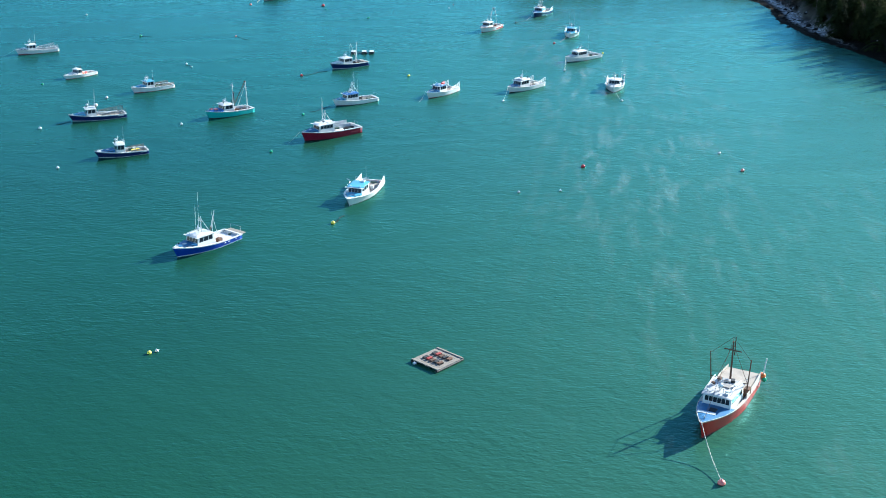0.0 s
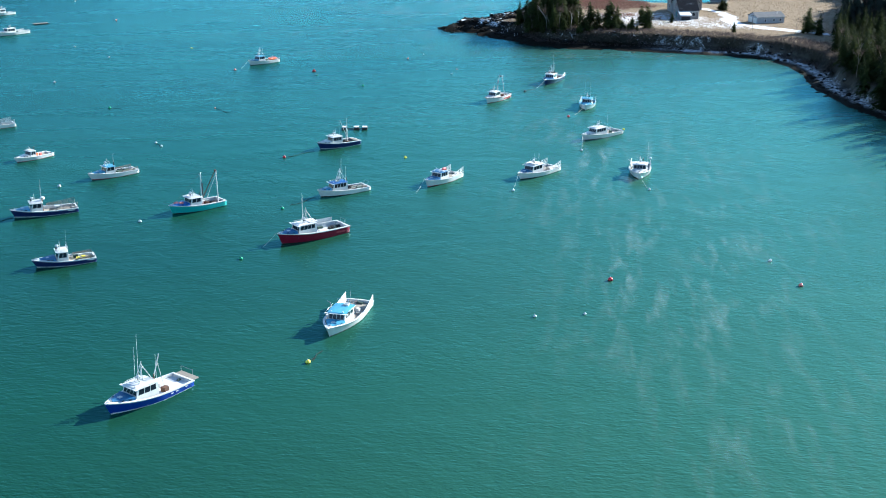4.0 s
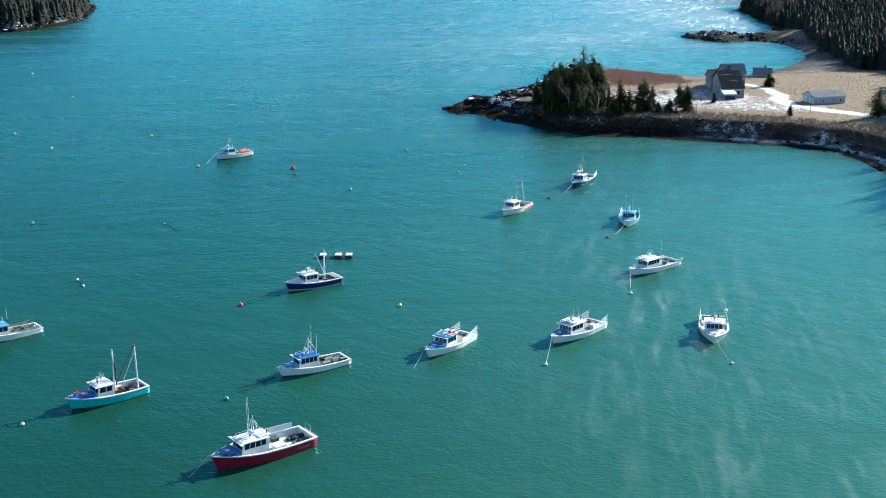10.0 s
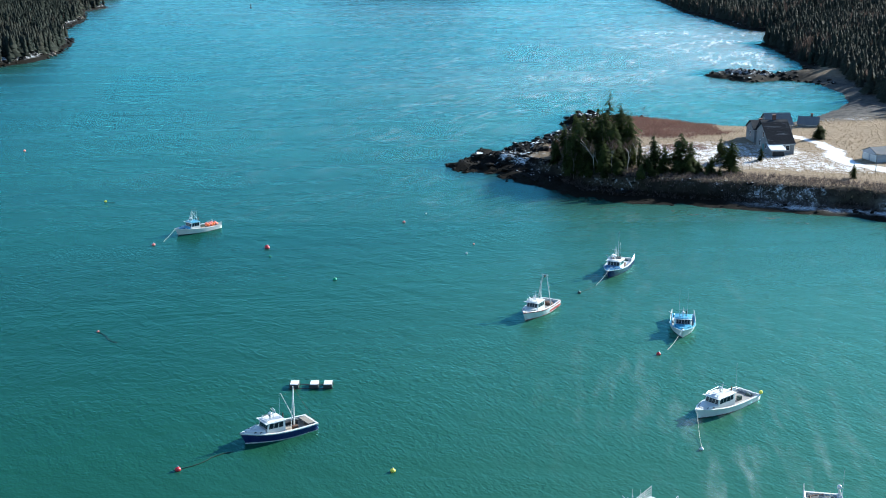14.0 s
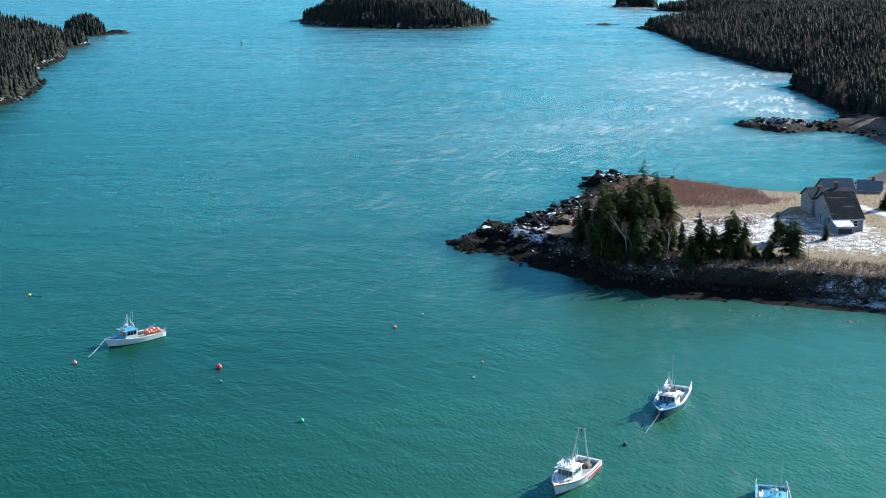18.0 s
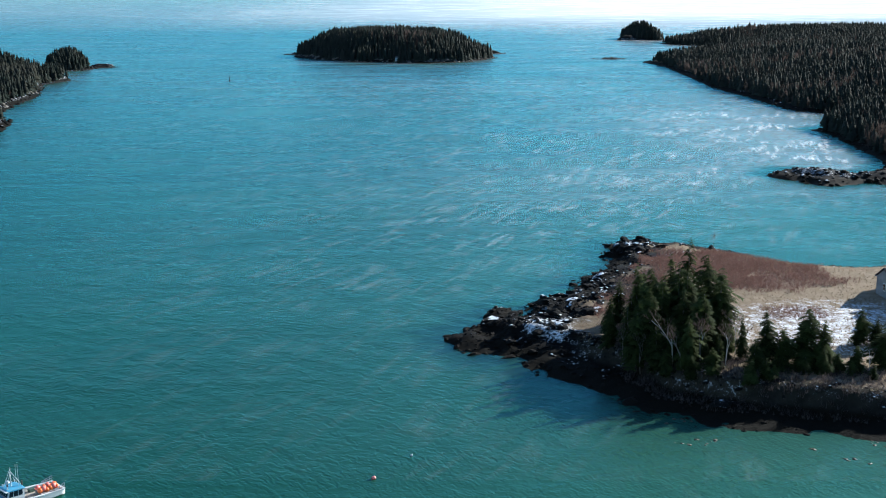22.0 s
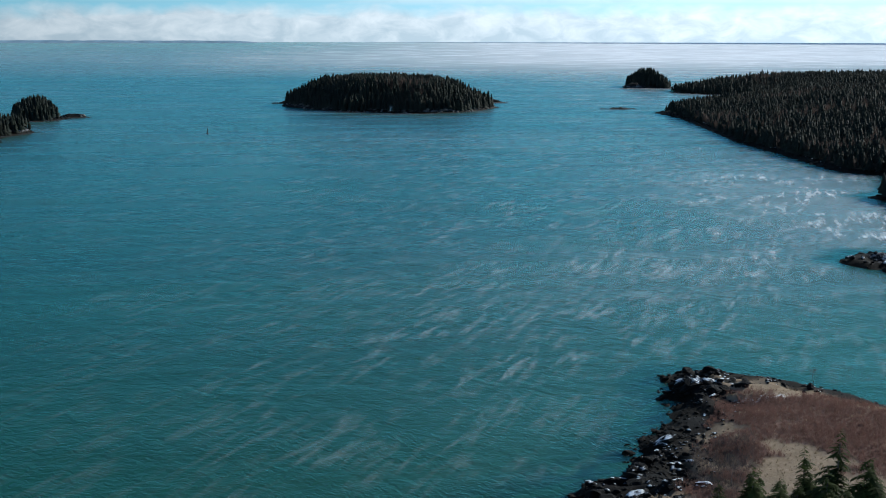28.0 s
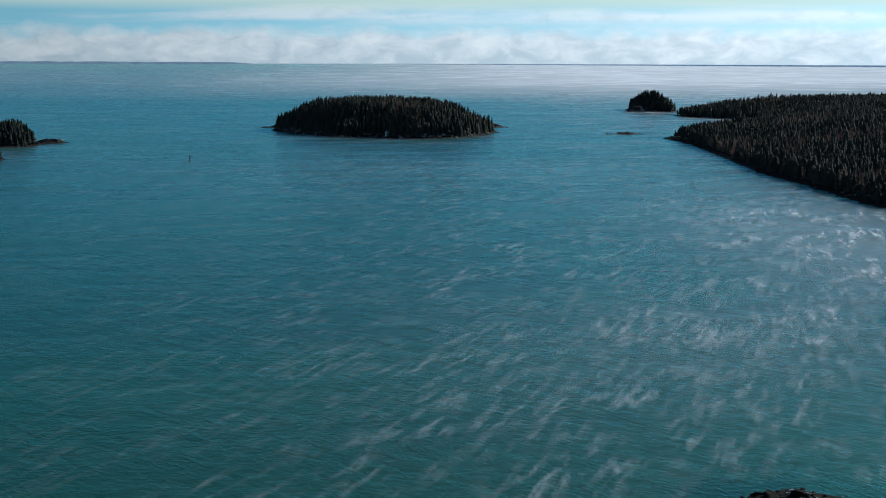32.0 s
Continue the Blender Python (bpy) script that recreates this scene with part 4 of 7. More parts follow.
def wheelhouse(boat, h, xa, xf, width, base_z, roof_z, wall, roof, side_n, front_n, overhang=0.25, aft_ext=0.0, slope=0.35, mid_z=None, roof_h=0.12):
    """A cabin with raked windscreen, window panes and a cambered roof."""
    w, wt = width / 2, width / 2 * 0.93
    xt = xf - slope
    mid = mid_z if mid_z is not None else base_z
    lo = [(xa, -w, base_z), (xf, -w * 0.9, base_z), (xf, w * 0.9, base_z), (xa, w, base_z)]
    hi = [(xa, -wt, roof_z), (xt, -wt * 0.9, roof_z), (xt, wt * 0.9, roof_z), (xa, wt, roof_z)]
    bm = bmesh.new()
    L, H = [bm.verts.new(p) for p in lo], [bm.verts.new(p) for p in hi]
    for i in (0, 1, 2):
        bm.faces.new((L[i], L[i + 1], H[i + 1], H[i]))
    bm.faces.new(H)
    # after bulkhead with an open companionway
    d0, d1 = -w * 0.12, w * 0.5
    for y0, y1 in ((-w, d0), (d1, w)):
        quad(bm, [(xa, y0, base_z), (xa, y1, base_z), (xa, y1 * 0.93, roof_z), (xa, y0 * 0.93, roof_z)])
    bmesh.ops.recalc_face_normals(bm, faces=bm.faces)
    house = part("wheelhouse", bm, wall, boat)
    # black panel puts in the shade inside the companionway
    part("doorway_shade", box((xa + 0.03, (d0 + d1) / 2, (base_z + roof_z) / 2), (0.04, (d1 - d0) * 0.96, roof_z - base_z - 0.05)), BLACK, house, "black panel standing in for the companionway's shaded inside")
    v0 = (mid - base_z + 0.36 * (roof_z - mid)) / (roof_z - base_z)
    v1 = (mid - base_z + 0.89 * (roof_z - mid)) / (roof_z - base_z)
    window_row(house, (lo[1], lo[2], hi[2], hi[1]), front_n, 0.05, 0.95, v0, v1)
    window_row(house, (lo[0], lo[1], hi[1], hi[0]), side_n, 0.10, 0.94, v0, v1)
    window_row(house, (lo[2], lo[3], hi[3], hi[2]), side_n, 0.06, 0.90, v0, v1)
    bm = bmesh.new()
    x0, x1 = xa - aft_ext - 0.1, xt + overhang
    rows = []
    for x in (x0, x0 + 0.12, (x0 + x1) / 2, x1 - 0.15, x1):
        ends = 0.05 if x in (x0, x1) else 0.0
        k = wt * (0.93 if x > (x0 + x1) / 2 else 1.0) + 0.12
        rows.append([bm.verts.new((x, y * k, roof_z + 0.02 + roof_h * (1 - y * y) * 0.8 + (0.03 if abs(y) < 1 else 0) - ends)) for y in (-1, -0.6, 0, 0.6, 1)])
        rows[-1] += [bm.verts.new((x, y * k, roof_z - 0.06)) for y in (1, -1)]
    for a, b in zip(rows, rows[1:]):
        for i in range(7):
            j = (i + 1) % 7
            bm.faces.new((a[i], b[i], b[j], a[j]))
    bm.faces.new(rows[0])
    bm.faces.new(rows[-1][::-1])
    bmesh.ops.recalc_face_normals(bm, faces=bm.faces)
    part("roof", bm, roof, boat, "", False)
    if aft_ext > 0.6:
        for sd in (1, -1):
            part("post", tube((x0 + 0.12, sd * wt * 0.95, h.top(0.3)), (x0 + 0.12, sd * wt * 0.95, roof_z - 0.05), 0.045), WHITESTEEL, boat)
    return house


def trunk_cabin(boat, h, xf, s_end, width, height, wall, roof):
    """The low cabin before the wheelhouse."""
    bm = bmesh.new()
    s0 = (xf + h.l / 2) / h.l - 0.03
    rows = []
    for i in range(6):
        s = s0 + (s_end - s0) * i / 5
        w = min(width / 2, h.half(s) - 0.35) * (1 - 0.25 * (i / 5) ** 2)
        t = h.top(s)
        z = t + height * (1 - 0.7 * (i / 5))
        rows.append([bm.verts.new((h.x(s), y, q)) for y, q in ((-w, t - 0.05), (-w * 0.92, z), (0, z + 0.06), (w * 0.92, z), (w, t - 0.05))])
    for a, b in zip(rows, rows[1:]):
        for i in range(4):
            bm.faces.new((a[i], b[i], b[i + 1], a[i + 1]))
    bm.faces.new(rows[-1])
    bmesh.ops.recalc_face_normals(bm, faces=bm.faces)
    ob = part("trunk_cabin", bm, wall, boat)
    x = h.x((s0 + s_end) / 2)
    part("hatch", box((x, 0, h.top((s0 + s_end) / 2) + height * 0.7 + 0.05), (0.5, 0.5, 0.08), 0, 0.02), roof, ob)
    return ob


def antennas(boat, spots, r=0.032):
    for x, y, z0, z1, lean in spots:
        part("antenna", tube((x, y, z0), (x - lean, y, z1), r, r * 0.5, 5), WHITEP, boat, "tall white whip antenna")


def roof_gear(boat, x, z, kind, seed=0):
    """Mast, radar and lights over the cabin."""
    rnd = random.Random(seed)
    if kind in ("mast", "tower"):
        hgt = 1.5 if kind == "mast" else 2.6
        part("mast", tube((x, 0, z), (x, 0, z + hgt), 0.06, 0.04), WHITESTEEL, boat)
        part("crosstree", tube((x, -0.75, z + hgt * 0.7), (x, 0.75, z + hgt * 0.7), 0.035), WHITESTEEL, boat)
        if kind == "tower":
            part("mast_leg", tube((x + 0.8, -0.5, z), (x, -0.1, z + hgt * 0.9), 0.04), WHITESTEEL, boat)
            part("mast_leg", tube((x + 0.8, 0.5, z), (x, 0.1, z + hgt * 0.9), 0.04), WHITESTEEL, boat)
            part("mast_leg", tube((x - 1.3, 0.35, z - 0.1), (x, 0.1, z + hgt * 0.8), 0.05), WHITESTEEL, boat)
    bm = bmesh.new()
    bmesh.ops.create_cone(bm, cap_ends=True, segments=14, radius1=0.32, radius2=0.24, depth=0.24, matrix=Matrix.Translation((x + 0.45, 0, z + 0.75)))
    add_tube(bm, (x + 0.45, 0, z), (x + 0.45, 0, z + 0.7), 0.05)
    part("radar_dome", bm, WHITEP, boat, "white radar dome", True)
    for i in range(3):
        bm = tube((x + 0.3 + 0.2 * i, -0.55 + 0.5 * i, z), (x + 0.3 + 0.2 * i, -0.55 + 0.5 * i, z + 0.35), 0.03)
        add_box(bm, (x + 0.3 + 0.2 * i, -0.55 + 0.5 * i, z + 0.42), (0.22, 0.16, 0.16))
        part("deck_light", bm, rnd.choice((WHITEP, STEEL, BLACK)), boat)


def raft_canister(boat, x, y, z, material=WHITEP):
    bm = tube((x - 0.45, y, z + 0.28), (x + 0.45, y, z + 0.28), 0.26, None, 12)
    add_box(bm, (x, y, z + 0.04), (0.8, 0.5, 0.08))
    part("raft_canister", bm, material, boat, "", False)


def trap_rack(boat, h, s0, s1, sides, rise, material, bars=4):
    """Slatted side rails over the after deck."""
    for sd in sides:
        rack = None
        for i in range(bars):
            pts = []
            for k in range(5):
                s = s0 + (s1 - s0) * k / 4
                hgt = rise * (0.35 + 0.65 * (1 - k / 4)) * (i + 1) / bars
                pts.append((h.x(s), sd * (h.half(s) - 0.1), h.top(s) + 0.05 + hgt))
            ob = part("rail", add_path(bmesh.new(), pts, 0.045, 4), material, rack or boat)
            rack = rack or ob
        for k in range(5):
            s = s0 + (s1 - s0) * k / 4
            top = h.top(s) + 0.05 + rise * (0.35 + 0.65 * (1 - k / 4))
            part("stanchion", tube((h.x(s), sd * (h.half(s) - 0.1), h.top(s)), (h.x(s), sd * (h.half(s) - 0.1), top + 0.05), 0.04, None, 5), material, rack)


def side_panels(boat, h, s0, s1, sides, rise0, rise1, material):
    """Solid spray boards over the side decks, rising aft."""
    for sd in sides:
        bm = bmesh.new()
        n = 5
        for k in range(n):
            s, e = s0 + (s1 - s0) * k / n, s0 + (s1 - s0) * (k + 1) / n
            ra, rb = rise0 + (rise1 - rise0) * k / n, rise0 + (rise1 - rise0) * (k + 1) / n
            ya, yb = sd * (h.half(s) - 0.02), sd * (h.half(e) - 0.02)
            prism(bm, [(h.x(s), ya, h.top(s)), (h.x(e), yb, h.top(e)), (h.x(e), yb, h.top(e) + rb), (h.x(s), ya, h.top(s) + ra)], 0.07, (0, -sd, 0))
        part("side_board", bm, material, boat)


def bow_rail(boat, h, s0=0.8, hgt=0.6):
    rail = None
    for sd in (1, -1):
        pts = [(h.x(s0 + (0.99 - s0) * k / 4), sd * max(0.02, h.half(s0 + (0.99 - s0) * k / 4) - 0.08), h.top(s0 + (0.99 - s0) * k / 4) + hgt * min(1, 0.4 + k / 2)) for k in range(5)]
        bm = add_path(bmesh.new(), pts, 0.022, 5)
        for p in pts:
            add_tube(bm, (p[0], p[1], p[2] - hgt), p, 0.018, None, 5)
        rail = part("bow_rail", bm, STEEL, boat)
    return rail


def gantry(boat, h, s, height, width, lean, material, wires=True):
    """An A-shaped hoisting frame with stays."""
    x, z = h.x(s), h.top(s)
    top = (x - lean, 0, z + height)
    frame_ob = part("gantry_leg", tube((x, width / 2, z), (top[0], 0.35, top[2]), 0.10, 0.08), material, boat)
    part("gantry_leg", tube((x, -width / 2, z), (top[0], -0.35, top[2]), 0.10, 0.08), material, boat)
    part("gantry_beam", tube((top[0], -0.6, top[2]), (top[0], 0.6, top[2]), 0.10), material, boat)
    part("block", box((top[0], 0, top[2] - 0.25), (0.25, 0.2, 0.35), 0, 0.04), RUST, frame_ob)
    if wires:
        part("stay", tube((top[0], 0.2, top[2]), (h.x(0.95), 0, h.top(0.95)), 0.018, None, 4), RUST, boat)


def boom(boat, h, s, height, reach, material):
    x, z = h.x(s), h.top(s) - 0.3
    part("boom_mast", tube((x, 0, z), (x, 0, z + height), 0.11, 0.07), material, boat)
    part("boom", tube((x + 0.1, 0, z + 1.2), (x + reach, 0.6, z + height * 0.96), 0.07, 0.05), material, boat)
    part("stay", tube((x, 0, z + height), (h.x(0.0) + 0.2, h.half(0) - 0.3, h.top(0)), 0.018, None, 4), RUST, boat)
    part("stay", tube((x, 0, z + height), (h.x(0.9), 0, h.top(0.9)), 0.018, None, 4), RUST, boat)


def crates(boat, spots, size, materials, name="crate", seed=1):
    rnd = random.Random(seed)
    for i, (x, y, z) in enumerate(spots):
        s = [v * rnd.uniform(0.9, 1.1) for v in size]
        part(name, box((x, y, z + s[2] / 2), s, rnd.uniform(-0.15, 0.15), 0.03), materials[i % len(materials)], boat)


def wire_trap(boat, x, y, z, rz=0.0, material=None):
    """A lobster trap: wire frame with a round head."""
    bm = bmesh.new()
    m = Matrix.Translation((x, y, z)) @ Matrix.Rotation(rz, 4, "Z")
    for c, s in (((0, 0, 0.02), (1.15, 0.55, 0.04)), ((0, 0, 0.36), (1.15, 0.55, 0.03)), ((0, 0.27, 0.19), (1.15, 0.025, 0.34)), ((0.57, 0, 0.19), (0.025, 0.55, 0.34)), ((0, 0, 0.19), (0.03, 0.5, 0.3))):
        add_box(bm, m @ Vector(c), s, rz)
    part("trap", bm, material or TRAPWIRE, boat)


def hauler(boat, h, s):
    x, y, z = h.x(s), -(h.half(s) - 0.25), h.top(s)
    bm = tube((x, y, z), (x, y, z + 1.5), 0.06)
    add_tube(bm, (x, y, z + 1.5), (x, y - 0.5, z + 1.75), 0.05)
    part("hauling_davit", bm, STEEL, boat)
    bm = tube((x, y - 0.1, z + 0.7), (x, y + 0.12, z + 0.7), 0.2, 0.2, 14)
    part("hauler", bm, WHITESTEEL, boat)


def engine_box(boat, x, y, z, s=(1.2, 1.0, 0.6), material=None):
    part("engine_box", box((x, y, z + s[2] / 2), s, 0, 0.05), material or WHITE, boat)


def make_boat(bow, stern, label, beam, stern_h, bow_h, paint, bottom, deck, side, rail, s_front=0.62, sole=0.42, rake=0.8, fore=None):
    """An Empty afloat amidships with hull and decks; returns it with its lines."""
    bx, by = bow
    ax, ay = stern
    length = math.hypot(bx - ax, by - ay)
    boat = thing("fishing_boat", label, "fishing boat", "boats moored in the harbour")
    boat.matrix_basis = pose((bx + ax) / 2, (by + ay) / 2, 0, 0, 0, math.degrees(math.atan2(by - ay, bx - ax)))
    h = Hull(length, beam, stern_h, bow_h, rake)
    hull_parts(boat, h, paint, bottom, deck, side, rail, sole, s_front, fore=fore)
    bm = bmesh.new()
    add_tube(bm, (h.x(0.93), 0, h.top(0.93)), (h.x(0.93), 0, h.top(0.93) + 0.35), 0.09)
    add_tube(bm, (h.x(0.93), -0.25, h.top(0.93) + 0.26), (h.x(0.93), 0.25, h.top(0.93) + 0.26), 0.04)
    part("mooring_bitt", bm, STEEL, boat)
    return boat, h


def fittings(boat, h, xa, xf, zr, b, seed):
    """Small gear that every working boat carries."""
    rnd = random.Random(seed)
    w = b * 0.41
    for sd in (1, -1):
        for s in (xf + 0.05, xf + 0.11):
            part("portlight", box((h.x(s), sd * min(b * 0.33, h.half(s) - 0.35) * 0.985, h.top(s) + 0.16), (0.34, 0.05, 0.14), 0, 0.02), GLASS, boat, "dark portlight")
        part("grab_rail", tube((h.x(xa) + 0.1, sd * w * 0.85, zr + 0.14), (h.x(xf) - 0.8, sd * w * 0.78, zr + 0.14), 0.025, None, 5), STEEL, boat)
    part("exhaust_stack", tube((h.x(xa) - 0.12, w * 0.3, 0.4), (h.x(xa) - 0.12, w * 0.3, zr + 0.7), 0.09, 0.08, 8), rnd.choice((BLACK, RUST, STEEL)), boat, "upright exhaust stack")
    part("bait_bin", box((h.x(0.30), -h.half(0.3) + 0.75, 0.62), (1.0, 0.6, 0.6), rnd.uniform(-0.05, 0.05), 0.04), rnd.choice((WHITEP, TRAPWIRE, BLACK)), boat)
    part("deck_mat", box((h.x(xa - 0.13), 0.1, 0.34), (1.7, b * 0.55, 0.03)), rnd.choice((BLACK, GREYDECK, RUST)), boat)
    part("coiled_rope", tube((h.x(0.06), rnd.uniform(-0.8, 0.8), 0.34), (h.x(0.06), rnd.uniform(-0.8, 0.8), 0.5), 0.34, 0.3, 12), rnd.choice((ROPE, TRAPWIRE)), boat)
    part("windscreen_visor", box((h.x(xf) - 0.25, 0, zr + 0.0), (0.35, w * 1.7, 0.05)), WHITE, boat)
    for y in (-0.4, 0.45):
        part("roof_light", box((h.x(xf) - 0.62, y * w, zr + 0.22), (0.14, 0.2, 0.14), 0, 0.02), WHITEP, boat)
    part("anchor", tube((h.x(0.95), 0.08, h.top(0.95) + 0.1), (h.x(0.995), 0.0, h.top(0.98) + 0.12), 0.07, 0.05), STEEL, boat)


def lobster_boat(bow, stern, label, paint, bottom=BLACKBOT, roof=WHITE, deck=GREYDECK, side=WHITE, house=WHITE, beam=None, xa=0.40, xf=0.66, side_n=3, front_n=3,
                 aft_ext=0.0, roof_h=2.0, gear="mast", fs=0.95, fb=1.9, rail=WHITE, trunk=None, bowrail=False, fore=None):
    """A Maine-built lobster boat: cabin forward, long open deck aft."""
    xa, xf = xa + 0.05, min(xf + 0.08, 0.78)
    length = math.hypot(bow[0] - stern[0], bow[1] - stern[1])
    b = (beam or length * 0.335) * 1.10
    sole = 0.45
    boat, h = make_boat(bow, stern, label, b, fs * 0.84, fb * 0.80, paint, bottom, deck, side, rail, round(xf * 18) / 18, sole, fore=fore)
    zr = h.top(xf) + roof_h * 0.60
    wheelhouse(boat, h, h.x(xa), h.x(xf), min(b * 0.82, 2 * (h.at(xf, sole) - 0.12) / 0.9), sole, zr, house, roof, side_n, front_n, 0.3, aft_ext, 0.6, h.top(xf) - 0.1)
    trunk_cabin(boat, h, h.x(xf), min(0.92, xf + 0.22), b * 0.72, 0.40, trunk or fore or side, side)
    fittings(boat, h, xa, xf, zr, b, int(length * 100))
    if gear:
        roof_gear(boat, h.x(xa + 0.10), zr + 0.1, gear, int(length * 10))
    hauler(boat, h, xa - 0.02)
    if bowrail:
        bow_rail(boat, h)
    return boat, h, zr


# red dragger nearest the raft
b, h = make_boat((11.8, 24.9), (19.5, 37.8), "large red-hulled scallop dragger with white house and dark rigging", 4.55, 1.35, 2.35, RED, COPPER, TANDECK, CREAM, CREAM, 12 / 18, 0.9, 1.0, fore=BLUEDECK)
wheelhouse(b, h, h.x(0.44), h.x(0.70), 3.7, 0.9, 3.15, WHITE, painted("scuffed_grey_white_roof", (0.46, 0.46, 0.45), 0.6, 0.45), 3, 6, 0.5, 0.3, 0.35, 1.8, 0.16)
part("foredeck_hatch", box((h.x(0.78), 0.1, h.top(0.78) + 0.16), (0.8, 0.8, 0.14), 0, 0.03), BLACK, b)
part("foredeck_board", box((h.x(0.84), -0.3, h.top(0.84) + 0.13), (0.5, 2.0, 0.06), 0.1), WHITE, b)
side_panels(b, h, 0.02, 0.44, (1, -1), 0.75, 0.6, CREAM)
part("deck_house_cover", prism(bmesh.new(), [(h.x(0.03), -1.9, 1.75), (h.x(0.38), -1.95, 1.9), (h.x(0.38), 1.95, 1.9), (h.x(0.03), 1.9, 1.75)], 0.08, (0, 0, 1)), TANDECK, b)
part("main_mast", tube((h.x(0.40), 0, 1.0), (h.x(0.40), 0, 7.9), 0.14, 0.08, 8), RUST, b, "dark rusty main mast")
part("mast_beam", tube((h.x(0.40), -1.0, 6.8), (h.x(0.40), 1.0, 6.8), 0.07), RUST, b)
part("mast_head", tube((h.x(0.37), 0.1, 6.0), (h.x(0.37), 0.1, 8.3), 0.06, 0.05), RUST, b)
for sd in (1, -1):
    part("outrigger", tube((h.x(0.42), sd * 2.05, 1.9), (h.x(0.44), sd * 2.35, 6.4), 0.08, 0.06), RUST, b, "dark steel outrigger boom")
    part("outrigger_brace", tube((h.x(0.42), sd * 1.3, 3.1), (h.x(0.43), sd * 2.1, 3.3), 0.06), RUST, b)
    part("stay", tube((h.x(0.40), 0, 8.4), (h.x(0.44), sd * 2.35, 6.2), 0.02, None, 4), RUST, b)
part("stay", tube((h.x(0.40), 0, 8.3), (h.x(0.93), 0, h.top(0.93)), 0.02, None, 4), RUST, b)
part("winch", tube((h.x(0.36), -0.9, 1.6), (h.x(0.36), 0.9, 1.6), 0.45, None, 12), RUST, b, "rusty trawl winch")
crates(b, [(h.x(0.33), 1.1, 0.9), (h.x(0.30), -1.0, 0.9), (h.x(0.36), 1.9, 1.3), (h.x(0.38), -1.2, 1.3)], (0.9, 0.7, 0.9), (RUST, BLACK, RUST), "deck_gear", 3)
for n, (x, y, m) in enumerate(((-0.35, 2.2, ORANGE), (-0.2, 2.35, GREENP), (-0.8, 2.0, ORANGE))):
    part("net_float", add_ball(bmesh.new(), (h.x(0) + x * 0.3 + 0.25, y, 1.55 - 0.4 * (n % 2)), 0.32), m, b, "", True)
part("stern_post", tube((h.x(0.02), 2.2, 1.3), (h.x(0.0) - 0.4, 2.3, 3.6), 0.07), WHITESTEEL, b)
roof_gear(b, h.x(0.60), 3.3, "mast", 4)
for n, (s, y, m, r) in enumerate(((0.47, -0.9, RUST, 0.28), (0.46, 0.6, BLACK, 0.3), (0.52, 1.2, WHITEP, 0.22), (0.55, -1.2, RUST, 0.2), (0.64, 0.9, WHITEP, 0.2), (0.49, 0.0, BLACK, 0.24))):
    part("roof_gear", box((h.x(s), y, 3.36 + r / 2), (r * 2.2, r * 1.6, r), 0.3 * n, 0.04), m, b)
for sd in (1, -1):
    part("roof_rail", add_path(bmesh.new(), [(h.x(0.46), sd * 1.5, 3.3), (h.x(0.46), sd * 1.5, 3.75), (h.x(0.64), sd * 1.4, 3.75), (h.x(0.64), sd * 1.4, 3.3)], 0.03), STEEL, b)
for k2 in range(4):
    part("ladder_rung", tube((h.x(0.41), -0.9 + 0.3 * k2, 1.8 + 0.5 * k2), (h.x(0.41), -0.5 + 0.2 * k2, 2.1 + 0.5 * k2), 0.05), RUST, b)
for sd in (1, -1):
    part("shroud", tube((h.x(0.40), 0, 7.6), (h.x(0.34), sd * 2.0, 2.0), 0.025, None, 4), RUST, b)
part("roof_hatch", box((h.x(0.54), 0.2, 3.38), (1.0, 1.1, 0.14), 0, 0.03), GREYDECK, b)
for y in (-1.2, 1.0):
    part("flood_light", box((h.x(0.665), y, 3.4), (0.2, 0.25, 0.2), 0, 0.03), WHITEP, b)

# blue-hulled boat with a stern platform
b, h, zr = lobster_boat((-56.1, 79.5), (-49.1, 88.6), "royal blue lobster boat with white cabin and swept white deck", ROYAL, WHITE, WHITE, SNOWDECK, WHITE, beam=4.2, xa=0.40, xf=0.66, side_n=3, front_n=4, gear="tower", fb=2.1, trunk=BLUEDECK)
part("stern_platform", box((h.x(0) - 0.55, 0, 0.72), (1.1, 3.4, 0.12), 0, 0.03), WOOD, b, "wooden stern platform")
part("stern_rail", add_path(bmesh.new(), [(h.x(0) - 1.0, -1.6, 0.75), (h.x(0) - 1.0, -1.6, 1.5), (h.x(0) - 1.0, 0.6, 1.5), (h.x(0) - 1.0, 0.6, 0.75)], 0.03), STEEL, b)
part("boom", tube((h.x(0.42), 0.2, zr), (h.x(0.33), 0.2, zr + 2.9), 0.08, 0.07), WHITESTEEL, b, "white lifting boom")
part("boom_brace", tube((h.x(0.30), 0.3, 1.0), (h.x(0.36), 0.2, zr + 2.0), 0.045), WHITESTEEL, b)
antennas(b, [(h.x(0.63), 0.5, zr, zr + 6.8, 0.3), (h.x(0.60), -0.6, zr + 0.6, zr + 4.6, 0.2), (h.x(0.43), 0.9, zr, zr + 3.4, 0.1)])
crates(b, [(h.x(0.33), 0.9, 0.45), (h.x(0.28), -0.6, 0.45), (h.x(0.36), -1.2, 0.45)], (0.8, 0.7, 0.6), (RUST, WHITEP, WHITEP), "deck_gear", 5)
for x in (0.12, 0.26, 0.33):
    part("freeing_port", box((h.x(x), h.half(x) + 0.0, 0.55), (0.35, 0.05, 0.10), 0), WHITE, b)

